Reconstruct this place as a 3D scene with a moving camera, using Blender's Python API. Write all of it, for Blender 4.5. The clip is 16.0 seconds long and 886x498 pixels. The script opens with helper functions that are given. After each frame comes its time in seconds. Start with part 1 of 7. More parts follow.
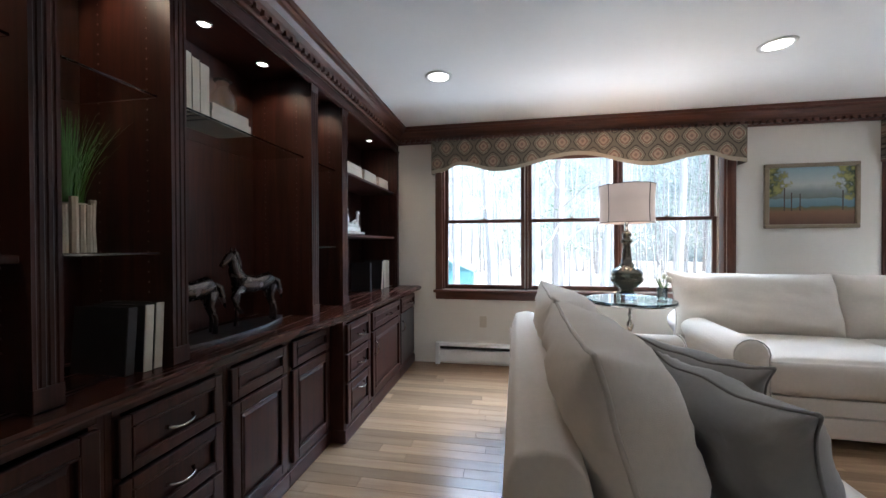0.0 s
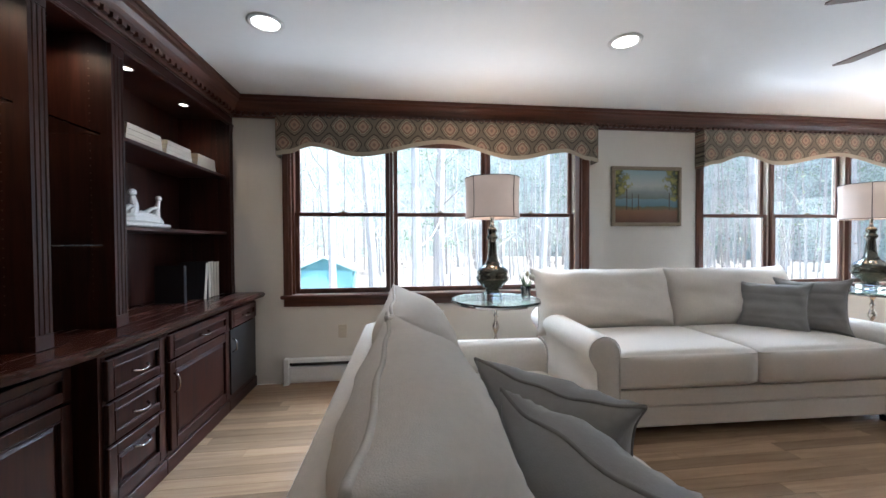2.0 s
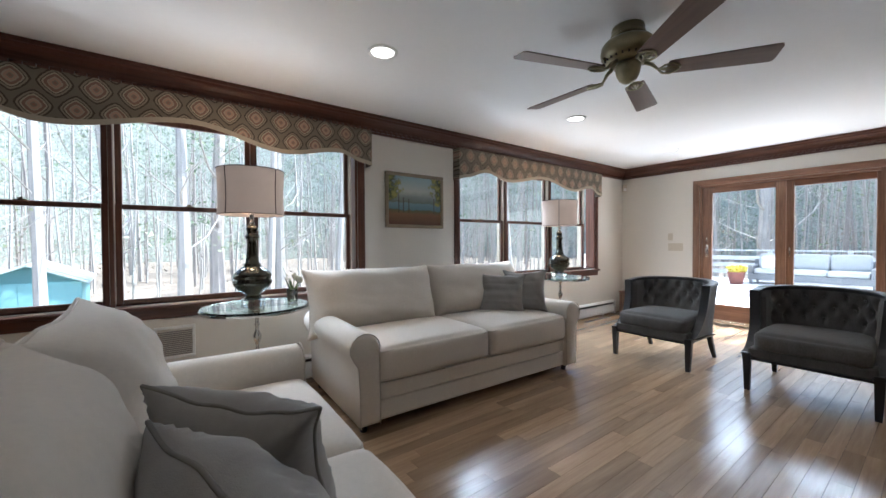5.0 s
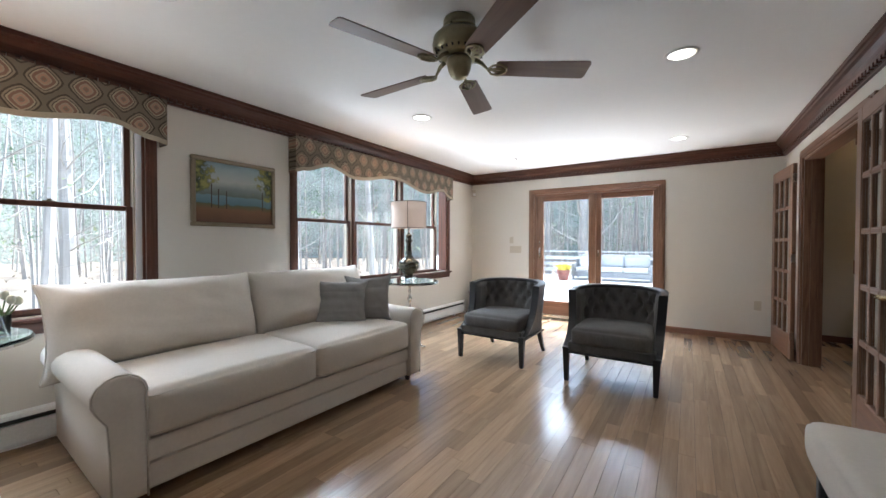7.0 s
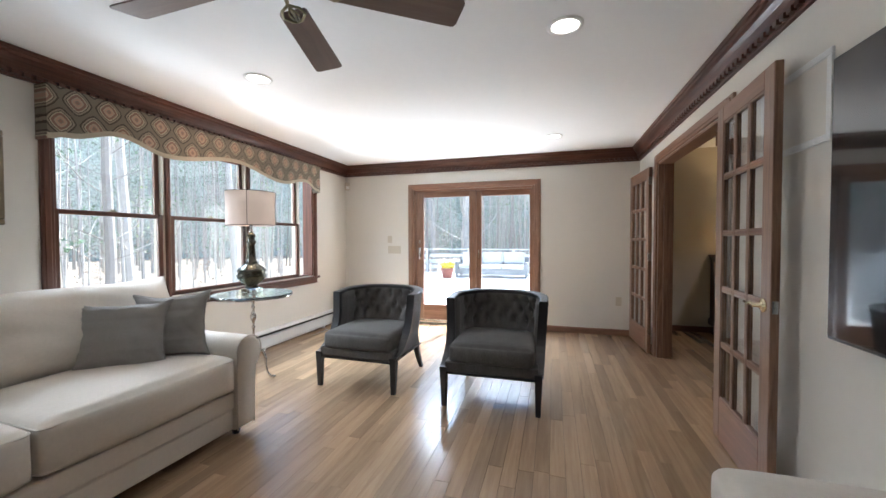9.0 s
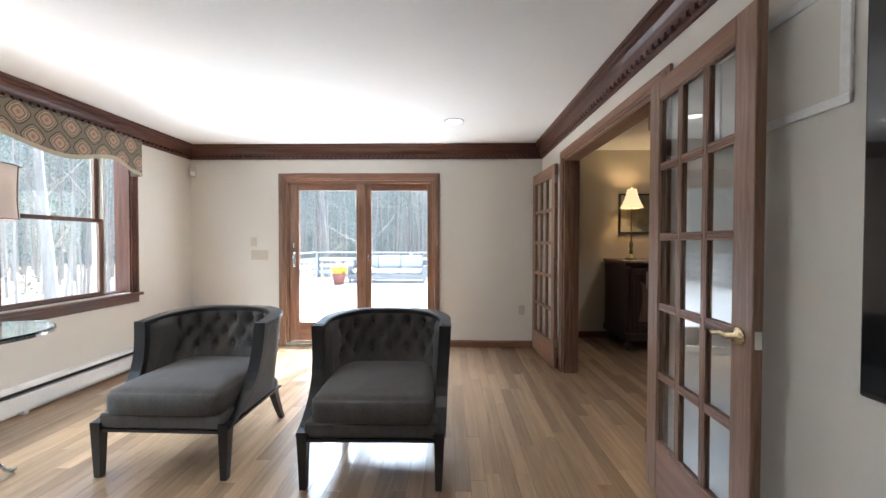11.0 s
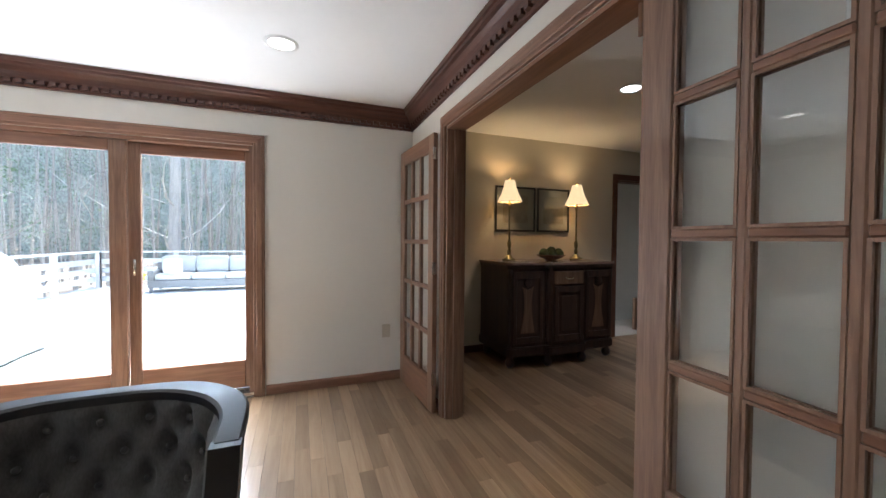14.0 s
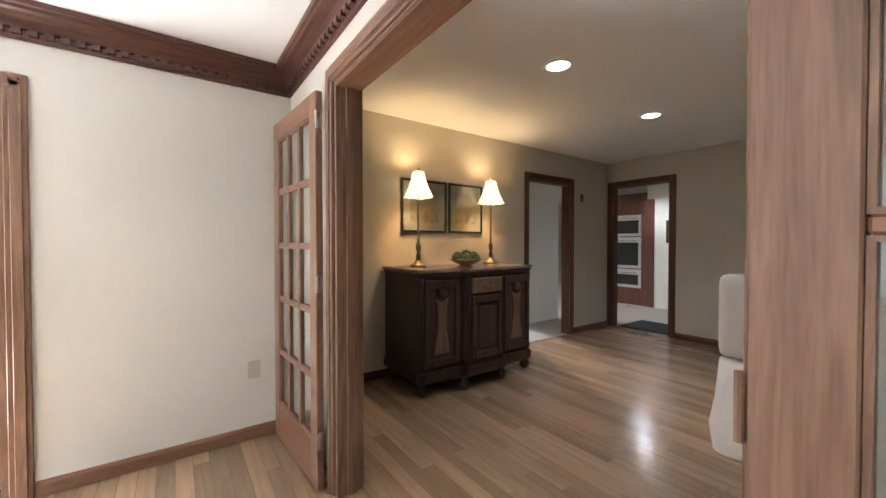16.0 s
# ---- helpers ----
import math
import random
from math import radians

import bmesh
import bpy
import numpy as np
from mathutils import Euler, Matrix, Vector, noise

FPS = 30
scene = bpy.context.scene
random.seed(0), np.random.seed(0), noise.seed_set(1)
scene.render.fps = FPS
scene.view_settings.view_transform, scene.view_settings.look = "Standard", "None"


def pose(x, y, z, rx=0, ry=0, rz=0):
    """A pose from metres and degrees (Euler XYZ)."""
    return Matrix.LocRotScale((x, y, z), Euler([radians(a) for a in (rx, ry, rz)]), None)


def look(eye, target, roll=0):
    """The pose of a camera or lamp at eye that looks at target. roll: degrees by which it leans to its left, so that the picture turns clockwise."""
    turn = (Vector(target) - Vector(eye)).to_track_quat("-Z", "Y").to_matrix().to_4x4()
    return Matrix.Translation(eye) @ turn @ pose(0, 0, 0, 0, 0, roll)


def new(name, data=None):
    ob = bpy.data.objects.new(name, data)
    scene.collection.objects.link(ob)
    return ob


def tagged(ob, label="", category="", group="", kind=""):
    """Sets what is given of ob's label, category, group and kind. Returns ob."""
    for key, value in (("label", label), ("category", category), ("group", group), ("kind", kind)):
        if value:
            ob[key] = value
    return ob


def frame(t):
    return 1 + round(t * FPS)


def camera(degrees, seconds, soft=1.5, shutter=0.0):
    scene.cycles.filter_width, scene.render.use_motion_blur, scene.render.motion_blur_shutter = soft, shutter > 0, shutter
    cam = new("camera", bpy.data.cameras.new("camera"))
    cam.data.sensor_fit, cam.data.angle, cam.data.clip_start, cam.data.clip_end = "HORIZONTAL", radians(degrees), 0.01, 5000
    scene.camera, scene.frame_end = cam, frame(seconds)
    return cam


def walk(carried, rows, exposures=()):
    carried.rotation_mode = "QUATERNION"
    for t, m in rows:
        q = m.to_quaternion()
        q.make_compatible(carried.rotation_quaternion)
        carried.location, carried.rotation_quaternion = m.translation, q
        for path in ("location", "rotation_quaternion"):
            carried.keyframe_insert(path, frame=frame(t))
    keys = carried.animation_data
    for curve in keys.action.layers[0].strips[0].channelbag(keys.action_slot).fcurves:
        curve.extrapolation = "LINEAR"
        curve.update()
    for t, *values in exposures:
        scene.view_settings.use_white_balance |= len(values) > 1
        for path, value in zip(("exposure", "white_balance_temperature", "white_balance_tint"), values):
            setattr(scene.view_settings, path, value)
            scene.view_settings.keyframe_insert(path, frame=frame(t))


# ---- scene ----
cam = camera(100.0, 16.0)
PATH = [
    (0, (-0.199, 0.163, 1.22), (-0.559, 2.131, 1.201), -0.2),
    (0.5, (-0.14, 0.294, 1.219), (-0.372, 2.28, 1.198), -0.2),
    (1, (-0.104, 0.422, 1.226), (-0.179, 2.42, 1.195), -0.3),
    (1.5, (-0.049, 0.541, 1.209), (0.037, 2.539, 1.175), -0.3),
    (2, (0.012, 0.622, 1.217), (0.25, 2.607, 1.18), -0.3),
    (2.5, (0.058, 0.67, 1.202), (0.458, 2.629, 1.168), -0.3),
    (3, (0.096, 0.681, 1.196), (0.667, 2.597, 1.16), -0.3),
    (3.5, (0.131, 0.668, 1.189), (0.869, 2.527, 1.153), -0.3),
    (4, (0.169, 0.649, 1.184), (1.065, 2.437, 1.151), -0.3),
    (4.5, (0.206, 0.618, 1.19), (1.249, 2.324, 1.157), -0.4),
    (5, (0.269, 0.587, 1.205), (1.455, 2.197, 1.17), -0.3),
    (5.2, (0.316, 0.564, 1.194), (1.548, 2.14, 1.174), -0.3),
    (7.3, (0.755, 0.643, 1.236), (2.473, 1.665, 1.193), -0.0),
    (7.5, (0.826, 0.647, 1.242), (2.574, 1.618, 1.195), -0.1),
    (8, (0.999, 0.68, 1.248), (2.817, 1.512, 1.201), -0.0),
    (8.2, (1.074, 0.682, 1.245), (2.915, 1.463, 1.199), -0.3),
    (8.5, (1.164, 0.708, 1.249), (3.038, 1.405, 1.206), -0.1),
    (9, (1.334, 0.746, 1.263), (3.251, 1.315, 1.215), -0.1),
    (9.2, (1.412, 0.771, 1.273), (3.344, 1.289, 1.224), -0.2),
    (11.5, (2.3625, 0.7875, 1.276), (4.3598, 0.6888, 1.2401), 0.1),
    (12, (2.5732, 0.7566, 1.279), (4.5591, 0.5229, 1.2397), 0.03),
    (12.5, (2.7788, 0.7267, 1.282), (4.746, 0.3682, 1.2403), 0.17),
    (13, (2.9626, 0.7086, 1.2817), (4.9055, 0.2359, 1.2409), 0.13),
    (13.5, (3.1374, 0.7176, 1.2814), (5.0447, 0.1175, 1.2367), 0.46),
    (14, (3.3292, 0.6395, 1.2811), (5.1976, -0.0724, 1.2334), 0.46),
    (14.5, (3.4925, 0.5569, 1.2778), (5.3172, -0.2612, 1.2348), 0.29),
    (15, (3.6656, 0.5039, 1.2762), (5.4361, -0.4254, 1.2378), 0.27),
    (15.2, (3.718, 0.4661, 1.2852), (5.4655, -0.5061, 1.2495), 0.17),
    (15.5, (3.8198, 0.443, 1.2754), (5.5192, -0.6107, 1.2384), 0.15),
    (16, (3.9616, 0.3284, 1.2832), (5.5857, -0.838, 1.2508), -0.01),
]
EXPOSURES = [(0, 1.72, 5500, 10), (2.5, 1.48, 5550, 10), (5.0, 1.10, 5700, 10), (9.0, 1.52, 5850, 10), (12.5, 1.5, 5850, 10), (14.0, 1.36, 5750, 10), (15.0, 1.45, 5750, 10), (15.5, 1.84, 5850, 10), (16.0, 2.45, 5900, 10)]
walk(cam, [(t, look(eye, target, roll)) for t, eye, target, roll in PATH], EXPOSURES)

# ---- light ----
scene.view_settings.exposure = 0.0
world = bpy.data.worlds.new("sky")
scene.world = world
world.use_nodes = True
wn = world.node_tree.nodes
sky = wn.new("ShaderNodeTexSky")
sky.sky_type = "NISHITA"
sky.sun_disc = False
SUN_EL, SUN_AZ = radians(55), radians(112)
sky.sun_elevation, sky.sun_rotation = SUN_EL, SUN_AZ
wn["Background"].inputs[1].default_value = 0.15
world.node_tree.links.new(sky.outputs[0], wn["Background"].inputs[0])
sun = new("sun", bpy.data.lights.new("sun", "SUN"))
sun.data.energy, sun.data.angle, sun.data.color = 5.0, radians(0.5), (1.0, 0.95, 0.87)
sun.matrix_world = look((0, 0, 0), (-math.sin(SUN_AZ) * math.cos(SUN_EL), -math.cos(SUN_AZ) * math.cos(SUN_EL), -math.sin(SUN_EL)))


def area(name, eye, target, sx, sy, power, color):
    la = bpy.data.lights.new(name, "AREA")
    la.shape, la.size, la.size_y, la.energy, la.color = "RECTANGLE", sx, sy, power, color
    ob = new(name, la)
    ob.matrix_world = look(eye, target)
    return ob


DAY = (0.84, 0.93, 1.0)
# added lamps above the view, standing in for sky light through the windows
area("sky_fill_west", (0.4, 7.0, 4.9), (0.4, 3.9, 1.35), 4.2, 2.6, 195, DAY)
area("sky_fill_east", (4.4, 7.0, 4.9), (4.4, 3.9, 1.35), 4.2, 2.6, 320, DAY)
# added unseen lamp over the deck: daylight fill for the sliding door
area("deck_sky_fill", (10.2, 1.85, 4.95), (6.7, 1.85, 1.0), 4.6, 3.6, 520, DAY)
# added strip hidden by the bottom rail, imitating sun bounced off the deck
area("deck_bounce_fill", (6.93, 1.89, 0.06), (4.9, 1.89, 2.44), 1.5, 0.14, 21, (1.0, 0.98, 0.94))
# added lamps below sill height, aimed up as ground bounce for the ceiling
area("ground_bounce_fill_west", (0.4, 6.9, -0.75), (0.4, 3.9, 1.5), 3.4, 1.2, 18, DAY)
area("ground_bounce_fill_east", (4.4, 6.9, -0.75), (4.4, 3.9, 1.5), 3.4, 1.2, 85, DAY)


def bulb(name, x, y, z, power, color, r=0.05):
    la = bpy.data.lights.new(name, "POINT")
    la.energy, la.color, la.shadow_soft_size = power, color, r
    new(name, la).location = (x, y, z)


def spot(name, x, y, z, power, color, deg=110, r=0.04):
    la = bpy.data.lights.new(name, "SPOT")
    la.energy, la.color, la.shadow_soft_size, la.spot_size, la.spot_blend = power, color, r, radians(deg), 0.6
    new(name, la).location = (x, y, z)


CAN_LAMPS = [(-0.71, 2.81), (1.40, 2.77), (3.57, 2.81), (5.73, 2.82), (5.76, 0.75), (3.51, 0.69), (1.36, 0.69)]
HD = 2.50
DINING_CANS = [(5.588, -1.81), (5.70, -3.36)]
for cx, cy in CAN_LAMPS:
    spot("can_light", cx, cy, 2.425, 4.0, (1.0, 0.90, 0.76))
for cx, cy in DINING_CANS:
    spot("can_light", cx, cy, HD - 0.015, 9.0, (0.95, 0.95, 1.0))
PUCKS = [(-1.575, 1.645), (-1.56, 2.03), (-1.55, 2.46), (-1.545, 3.0), (-1.545, 3.575), (-1.56, 0.60), (-1.56, 1.12)]
for cx, cy in PUCKS:
    spot("puck_light", cx, cy, 2.228, 2.5, (1.0, 0.72, 0.45), 140, 0.02)


# ---- materials ----
def mat(name, color, rough=0.6, metal=0.0, var=0.15, scale=6.0, bump=0.0, bscale=120.0, stretch=None, fine=0.08, coat=0.0, random_ob=0.0, spec=0.5, sheen=0.0, edge=None, rvar=0.1):
    m = bpy.data.materials.new(name)
    m.use_nodes = True
    t = m.node_tree
    n, l = t.nodes, t.links
    b = n["Principled BSDF"]
    tc = n.new("ShaderNodeTexCoord")
    mp = n.new("ShaderNodeMapping")
    l.new(tc.outputs["Object"], mp.inputs[0])
    if stretch:
        mp.inputs["Scale"].default_value = stretch
    a = n.new("ShaderNodeTexNoise")
    a.inputs["Scale"].default_value, a.inputs["Detail"].default_value = scale, 4
    f = n.new("ShaderNodeTexNoise")
    f.inputs["Scale"].default_value, f.inputs["Detail"].default_value = scale * 12, 3
    l.new(mp.outputs[0], a.inputs[0])
    l.new(mp.outputs[0], f.inputs[0])
    add = n.new("ShaderNodeMath")
    add.operation = "MULTIPLY_ADD"
    add.inputs[1].default_value = fine / max(var, 1e-3)
    l.new(f.outputs[0], add.inputs[0])
    l.new(a.outputs[0], add.inputs[2])
    mr = n.new("ShaderNodeMapRange")
    mid = 0.5 + 0.5 * fine / max(var, 1e-3)
    mr.inputs[1].default_value, mr.inputs[2].default_value = mid - 0.3, mid + 0.3
    mr.inputs[3].default_value, mr.inputs[4].default_value = 1 - var, 1 + var
    l.new(add.outputs[0], mr.inputs[0])
    last = mr.outputs[0]
    if random_ob:
        oi = n.new("ShaderNodeObjectInfo")
        r2 = n.new("ShaderNodeMapRange")
        r2.inputs[3].default_value, r2.inputs[4].default_value = 1 - random_ob, 1 + random_ob
        l.new(oi.outputs["Random"], r2.inputs[0])
        mu = n.new("ShaderNodeMath")
        mu.operation = "MULTIPLY"
        l.new(last, mu.inputs[0])
        l.new(r2.outputs[0], mu.inputs[1])
        last = mu.outputs[0]
    hs = n.new("ShaderNodeHueSaturation")
    hs.inputs["Color"].default_value = (*color, 1)
    l.new(last, hs.inputs["Value"])
    l.new(hs.outputs[0], b.inputs["Base Color"])
    b.inputs["Metallic"].default_value = metal
    rr = n.new("ShaderNodeMapRange")
    rr.inputs[1].default_value, rr.inputs[2].default_value = 0.3, 0.7
    rr.inputs[3].default_value, rr.inputs[4].default_value = max(0.02, rough * (1 - rvar)), min(1, rough * (1 + rvar))
    l.new(a.outputs[0], rr.inputs[0])
    l.new(rr.outputs[0], b.inputs["Roughness"])
    b.inputs["Coat Weight"].default_value = coat
    b.inputs["Coat Roughness"].default_value = 0.12
    b.inputs["Specular IOR Level"].default_value = spec
    if sheen:
        b.inputs["Sheen Weight"].default_value = sheen
    if bump:
        bt = n.new("ShaderNodeTexNoise")
        bt.inputs["Scale"].default_value, bt.inputs["Detail"].default_value = bscale, 3
        l.new(mp.outputs[0], bt.inputs[0])
        bp = n.new("ShaderNodeBump")
        bp.inputs["Strength"].default_value, bp.inputs["Distance"].default_value = bump, 0.002
        l.new(bt.outputs[0], bp.inputs["Height"])
        l.new(bp.outputs[0], b.inputs["Normal"])
    return m


def wood(name, dark, light, axis="X", rough=0.35, scale=1.0, coat=0.0, random_ob=0.0, contrast=1.0, island=0.0):
    """Wood whose grain runs along an axis of the object."""
    m = bpy.data.materials.new(name)
    m.use_nodes = True
    t = m.node_tree
    n, l = t.nodes, t.links
    b = n["Principled BSDF"]
    tc = n.new("ShaderNodeTexCoord")
    mp = n.new("ShaderNodeMapping")
    s = {"X": (0.9, 14, 14), "Y": (14, 0.9, 14), "Z": (14, 14, 0.9)}[axis]
    mp.inputs["Scale"].default_value = [v * scale for v in s]
    l.new(tc.outputs["Object"], mp.inputs[0])
    vec = mp.outputs[0]
    oi = n.new("ShaderNodeObjectInfo")
    rnd = oi.outputs["Random"]
    if island:
        ge = n.new("ShaderNodeNewGeometry")
        rnd = ge.outputs["Random Per Island"]
    if random_ob:
        of = n.new("ShaderNodeVectorMath")
        of.operation = "SCALE"
        of.inputs[0].default_value = (31, 57, 43)
        l.new(rnd, of.inputs["Scale"])
        ad = n.new("ShaderNodeVectorMath")
        l.new(vec, ad.inputs[0])
        l.new(of.outputs[0], ad.inputs[1])
        vec = ad.outputs[0]
    w = n.new("ShaderNodeTexNoise")
    w.inputs["Scale"].default_value, w.inputs["Detail"].default_value, w.inputs["Distortion"].default_value = 1.6, 6, 0.9
    f = n.new("ShaderNodeTexNoise")
    f.inputs["Scale"].default_value, f.inputs["Detail"].default_value = 9, 3
    l.new(vec, w.inputs[0])
    l.new(vec, f.inputs[0])
    ad2 = n.new("ShaderNodeMath")
    ad2.operation = "MULTIPLY_ADD"
    ad2.inputs[1].default_value = 0.35
    l.new(f.outputs[0], ad2.inputs[0])
    l.new(w.outputs[0], ad2.inputs[2])
    cr = n.new("ShaderNodeMapRange")
    cr.inputs[1].default_value, cr.inputs[2].default_value = 0.67 - 0.2 / contrast, 0.67 + 0.2 / contrast
    l.new(ad2.outputs[0], cr.inputs[0])
    mx = n.new("ShaderNodeMix")
    mx.data_type = "RGBA"
    mx.inputs[6].default_value, mx.inputs[7].default_value = (*dark, 1), (*light, 1)
    l.new(cr.outputs[0], mx.inputs[0])
    col = mx.outputs[2]
    if random_ob:
        r2 = n.new("ShaderNodeMapRange")
        r2.inputs[3].default_value, r2.inputs[4].default_value = 1 - random_ob, 1 + random_ob
        l.new(rnd, r2.inputs[0])
        hs = n.new("ShaderNodeHueSaturation")
        l.new(col, hs.inputs["Color"])
        l.new(r2.outputs[0], hs.inputs["Value"])
        col = hs.outputs[0]
    l.new(col, b.inputs["Base Color"])
    rr = n.new("ShaderNodeMapRange")
    rr.inputs[3].default_value, rr.inputs[4].default_value = rough * 0.85, rough * 1.2
    l.new(w.outputs[0], rr.inputs[0])
    l.new(rr.outputs[0], b.inputs["Roughness"])
    b.inputs["Coat Weight"].default_value = coat
    b.inputs["Coat Roughness"].default_value = 0.15
    bp = n.new("ShaderNodeBump")
    bp.inputs["Strength"].default_value, bp.inputs["Distance"].default_value = 0.25, 0.0006
    l.new(f.outputs[0], bp.inputs["Height"])
    l.new(bp.outputs[0], b.inputs["Normal"])
    return m


def glow(name, color, strength):
    m = bpy.data.materials.new(name)
    m.use_nodes = True
    b = m.node_tree.nodes["Principled BSDF"]
    b.inputs["Base Color"].default_value = (*color, 1)
    b.inputs["Emission Color"].default_value = (*color, 1)
    b.inputs["Emission Strength"].default_value = strength
    return m


def clear(name, color=(1, 1, 1), rough=0.0, ior=1.45):
    m = bpy.data.materials.new(name)
    m.use_nodes = True
    b = m.node_tree.nodes["Principled BSDF"]
    b.inputs["Base Color"].default_value = (*color, 1)
    b.inputs["Transmission Weight"].default_value = 1
    b.inputs["Roughness"].default_value = rough
    b.inputs["IOR"].default_value = ior
    return m


M_WALL = mat("wall_paint", (0.70, 0.665, 0.60), 0.75, var=0.02, scale=2, bump=0.15, bscale=260, fine=0.01)
M_WALL2 = mat("dining_paint", (0.56, 0.52, 0.44), 0.75, var=0.02, scale=2, bump=0.15, bscale=260, fine=0.01)
M_CEIL = mat("ceiling_paint", (0.87, 0.87, 0.86), 0.85, var=0.015, scale=1.5, bump=0.1, bscale=200, fine=0.01)
M_TRIM = wood("walnut_trim", (0.060, 0.022, 0.014), (0.125, 0.048, 0.030), "X", 0.32)
M_TRIMY = wood("walnut_trim_y", (0.060, 0.022, 0.014), (0.125, 0.048, 0.030), "Y", 0.32)
M_TRIMZ = wood("walnut_trim_z", (0.075, 0.028, 0.017), (0.15, 0.062, 0.038), "Z", 0.32)
M_DOORX = wood("oak_brown_x", (0.17, 0.078, 0.044), (0.29, 0.150, 0.090), "X", 0.36)
M_DOORY = wood("oak_brown_y", (0.17, 0.078, 0.044), (0.29, 0.150, 0.090), "Y", 0.36)
M_DOORZ = wood("oak_brown_z", (0.165, 0.088, 0.055), (0.30, 0.175, 0.112), "Z", 0.36, scale=1.9)
M_CAB = wood("mahogany_z", (0.016, 0.0046, 0.0032), (0.050, 0.0142, 0.0088), "Z", 0.40)
M_CABY = wood("mahogany_y", (0.018, 0.0052, 0.0036), (0.052, 0.0150, 0.0095), "Y", 0.38)
for m_ in (M_CAB, M_CABY):
    m_.node_tree.nodes["Principled BSDF"].inputs["Specular IOR Level"].default_value = 0.3
M_FLOOR = wood("oak_floor", (0.235, 0.147, 0.086), (0.385, 0.262, 0.158), "X", 0.24, coat=0.3, random_ob=0.25, contrast=0.6)
M_FLOORS = wood("oak_floor_far", (0.235, 0.147, 0.086), (0.385, 0.262, 0.158), "X", 0.24, coat=0.3, random_ob=0.25, contrast=0.6, island=1)
M_GAP = mat("floor_gap", (0.10, 0.065, 0.042), 0.8)
M_CREAM = mat("cream_linen", (0.68, 0.625, 0.555), 0.95, var=0.035, scale=5, bump=0.55, bscale=420, fine=0.04, sheen=0.15, spec=0.2)
M_PIPE = mat("cream_piping", (0.56, 0.51, 0.45), 0.9, var=0.04, scale=20)
M_GRAY = mat("gray_pillow", (0.27, 0.258, 0.245), 0.92, var=0.05, scale=6, bump=0.4, bscale=420, fine=0.05, sheen=0.3)
M_CHAR = mat("charcoal_fabric", (0.100, 0.095, 0.090), 0.95, var=0.2, scale=14, bump=0.6, bscale=380, fine=0.25, sheen=0.15, stretch=(1, 1, 0.35), spec=0.2)
M_BLACK = mat("black_lacquer", (0.012, 0.012, 0.014), 0.38, var=0.2, coat=0.08)
M_STEEL = mat("polished_nickel", (0.62, 0.60, 0.57), 0.14, 1.0, var=0.05)
M_BRASS = mat("antique_brass", (0.30, 0.27, 0.17), 0.3, 1.0, var=0.25, scale=18)
M_GOLD = mat("polished_brass", (0.80, 0.68, 0.45), 0.18, 1.0, var=0.05)
M_WHITE = mat("white_paint", (0.78, 0.78, 0.76), 0.5, var=0.03)
M_IVORY = mat("ivory_plastic", (0.56, 0.50, 0.40), 0.45, var=0.02)
M_GLASS = clear("window_glass", (0.97, 0.99, 0.985))
M_CAN = glow("lamp_disc", (1.0, 0.92, 0.80), 3.0)
M_CAN2 = glow("lamp_disc_cool", (0.9, 0.96, 1.0), 3.0)


# ---- mesh helpers ----
def part(name, bm, material, parent=None, label="", smooth=False):
    me = bpy.data.meshes.new(name)
    bmesh.ops.recalc_face_normals(bm, faces=bm.faces)
    if smooth:
        for f in bm.faces:
            f.smooth = True
    bm.to_mesh(me)
    bm.free()
    for m in material if isinstance(material, (list, tuple)) else (material,):
        me.materials.append(m)
    ob = new(name, me)
    if parent is not None:
        ob.parent = parent
    if label:
        ob["label"] = label
    return ob


def empty(name, x=0, y=0, z=0, rz=0):
    ob = new(name)
    ob.matrix_basis = pose(x, y, z, 0, 0, rz)
    return ob


def box(bm, x0, x1, y0, y1, z0, z1, bevel=0.0, seg=1):
    m = Matrix.Translation(((x0 + x1) / 2, (y0 + y1) / 2, (z0 + z1) / 2)) @ Matrix.Diagonal((abs(x1 - x0), abs(y1 - y0), abs(z1 - z0), 1))
    vs = bmesh.ops.create_cube(bm, size=1, matrix=m)["verts"]
    if bevel:
        es = list({e for v in vs for e in v.link_edges})
        bmesh.ops.bevel(bm, geom=es, offset=bevel, segments=seg, affect="EDGES", profile=0.6)
    return bm


def boxes(*bs, bevel=0.0):
    bm = bmesh.new()
    for b in bs:
        box(bm, *b, bevel=bevel)
    return bm


def lathe(bm, prof, seg=28, cx=0.0, cy=0.0):
    rings = []
    for r, z in prof:
        if r < 1e-5:
            rings.append([bm.verts.new((cx, cy, z))])
        else:
            rings.append([bm.verts.new((cx + r * math.cos(2 * math.pi * i / seg), cy + r * math.sin(2 * math.pi * i / seg), z)) for i in range(seg)])
    for a, b in zip(rings, rings[1:]):
        for i in range(seg):
            j = (i + 1) % seg
            if len(a) == 1 and len(b) == 1:
                continue
            if len(a) == 1:
                bm.faces.new((a[0], b[i], b[j]))
            elif len(b) == 1:
                bm.faces.new((a[i], a[j], b[0]))
            else:
                bm.faces.new((a[i], a[j], b[j], b[i]))
    return bm


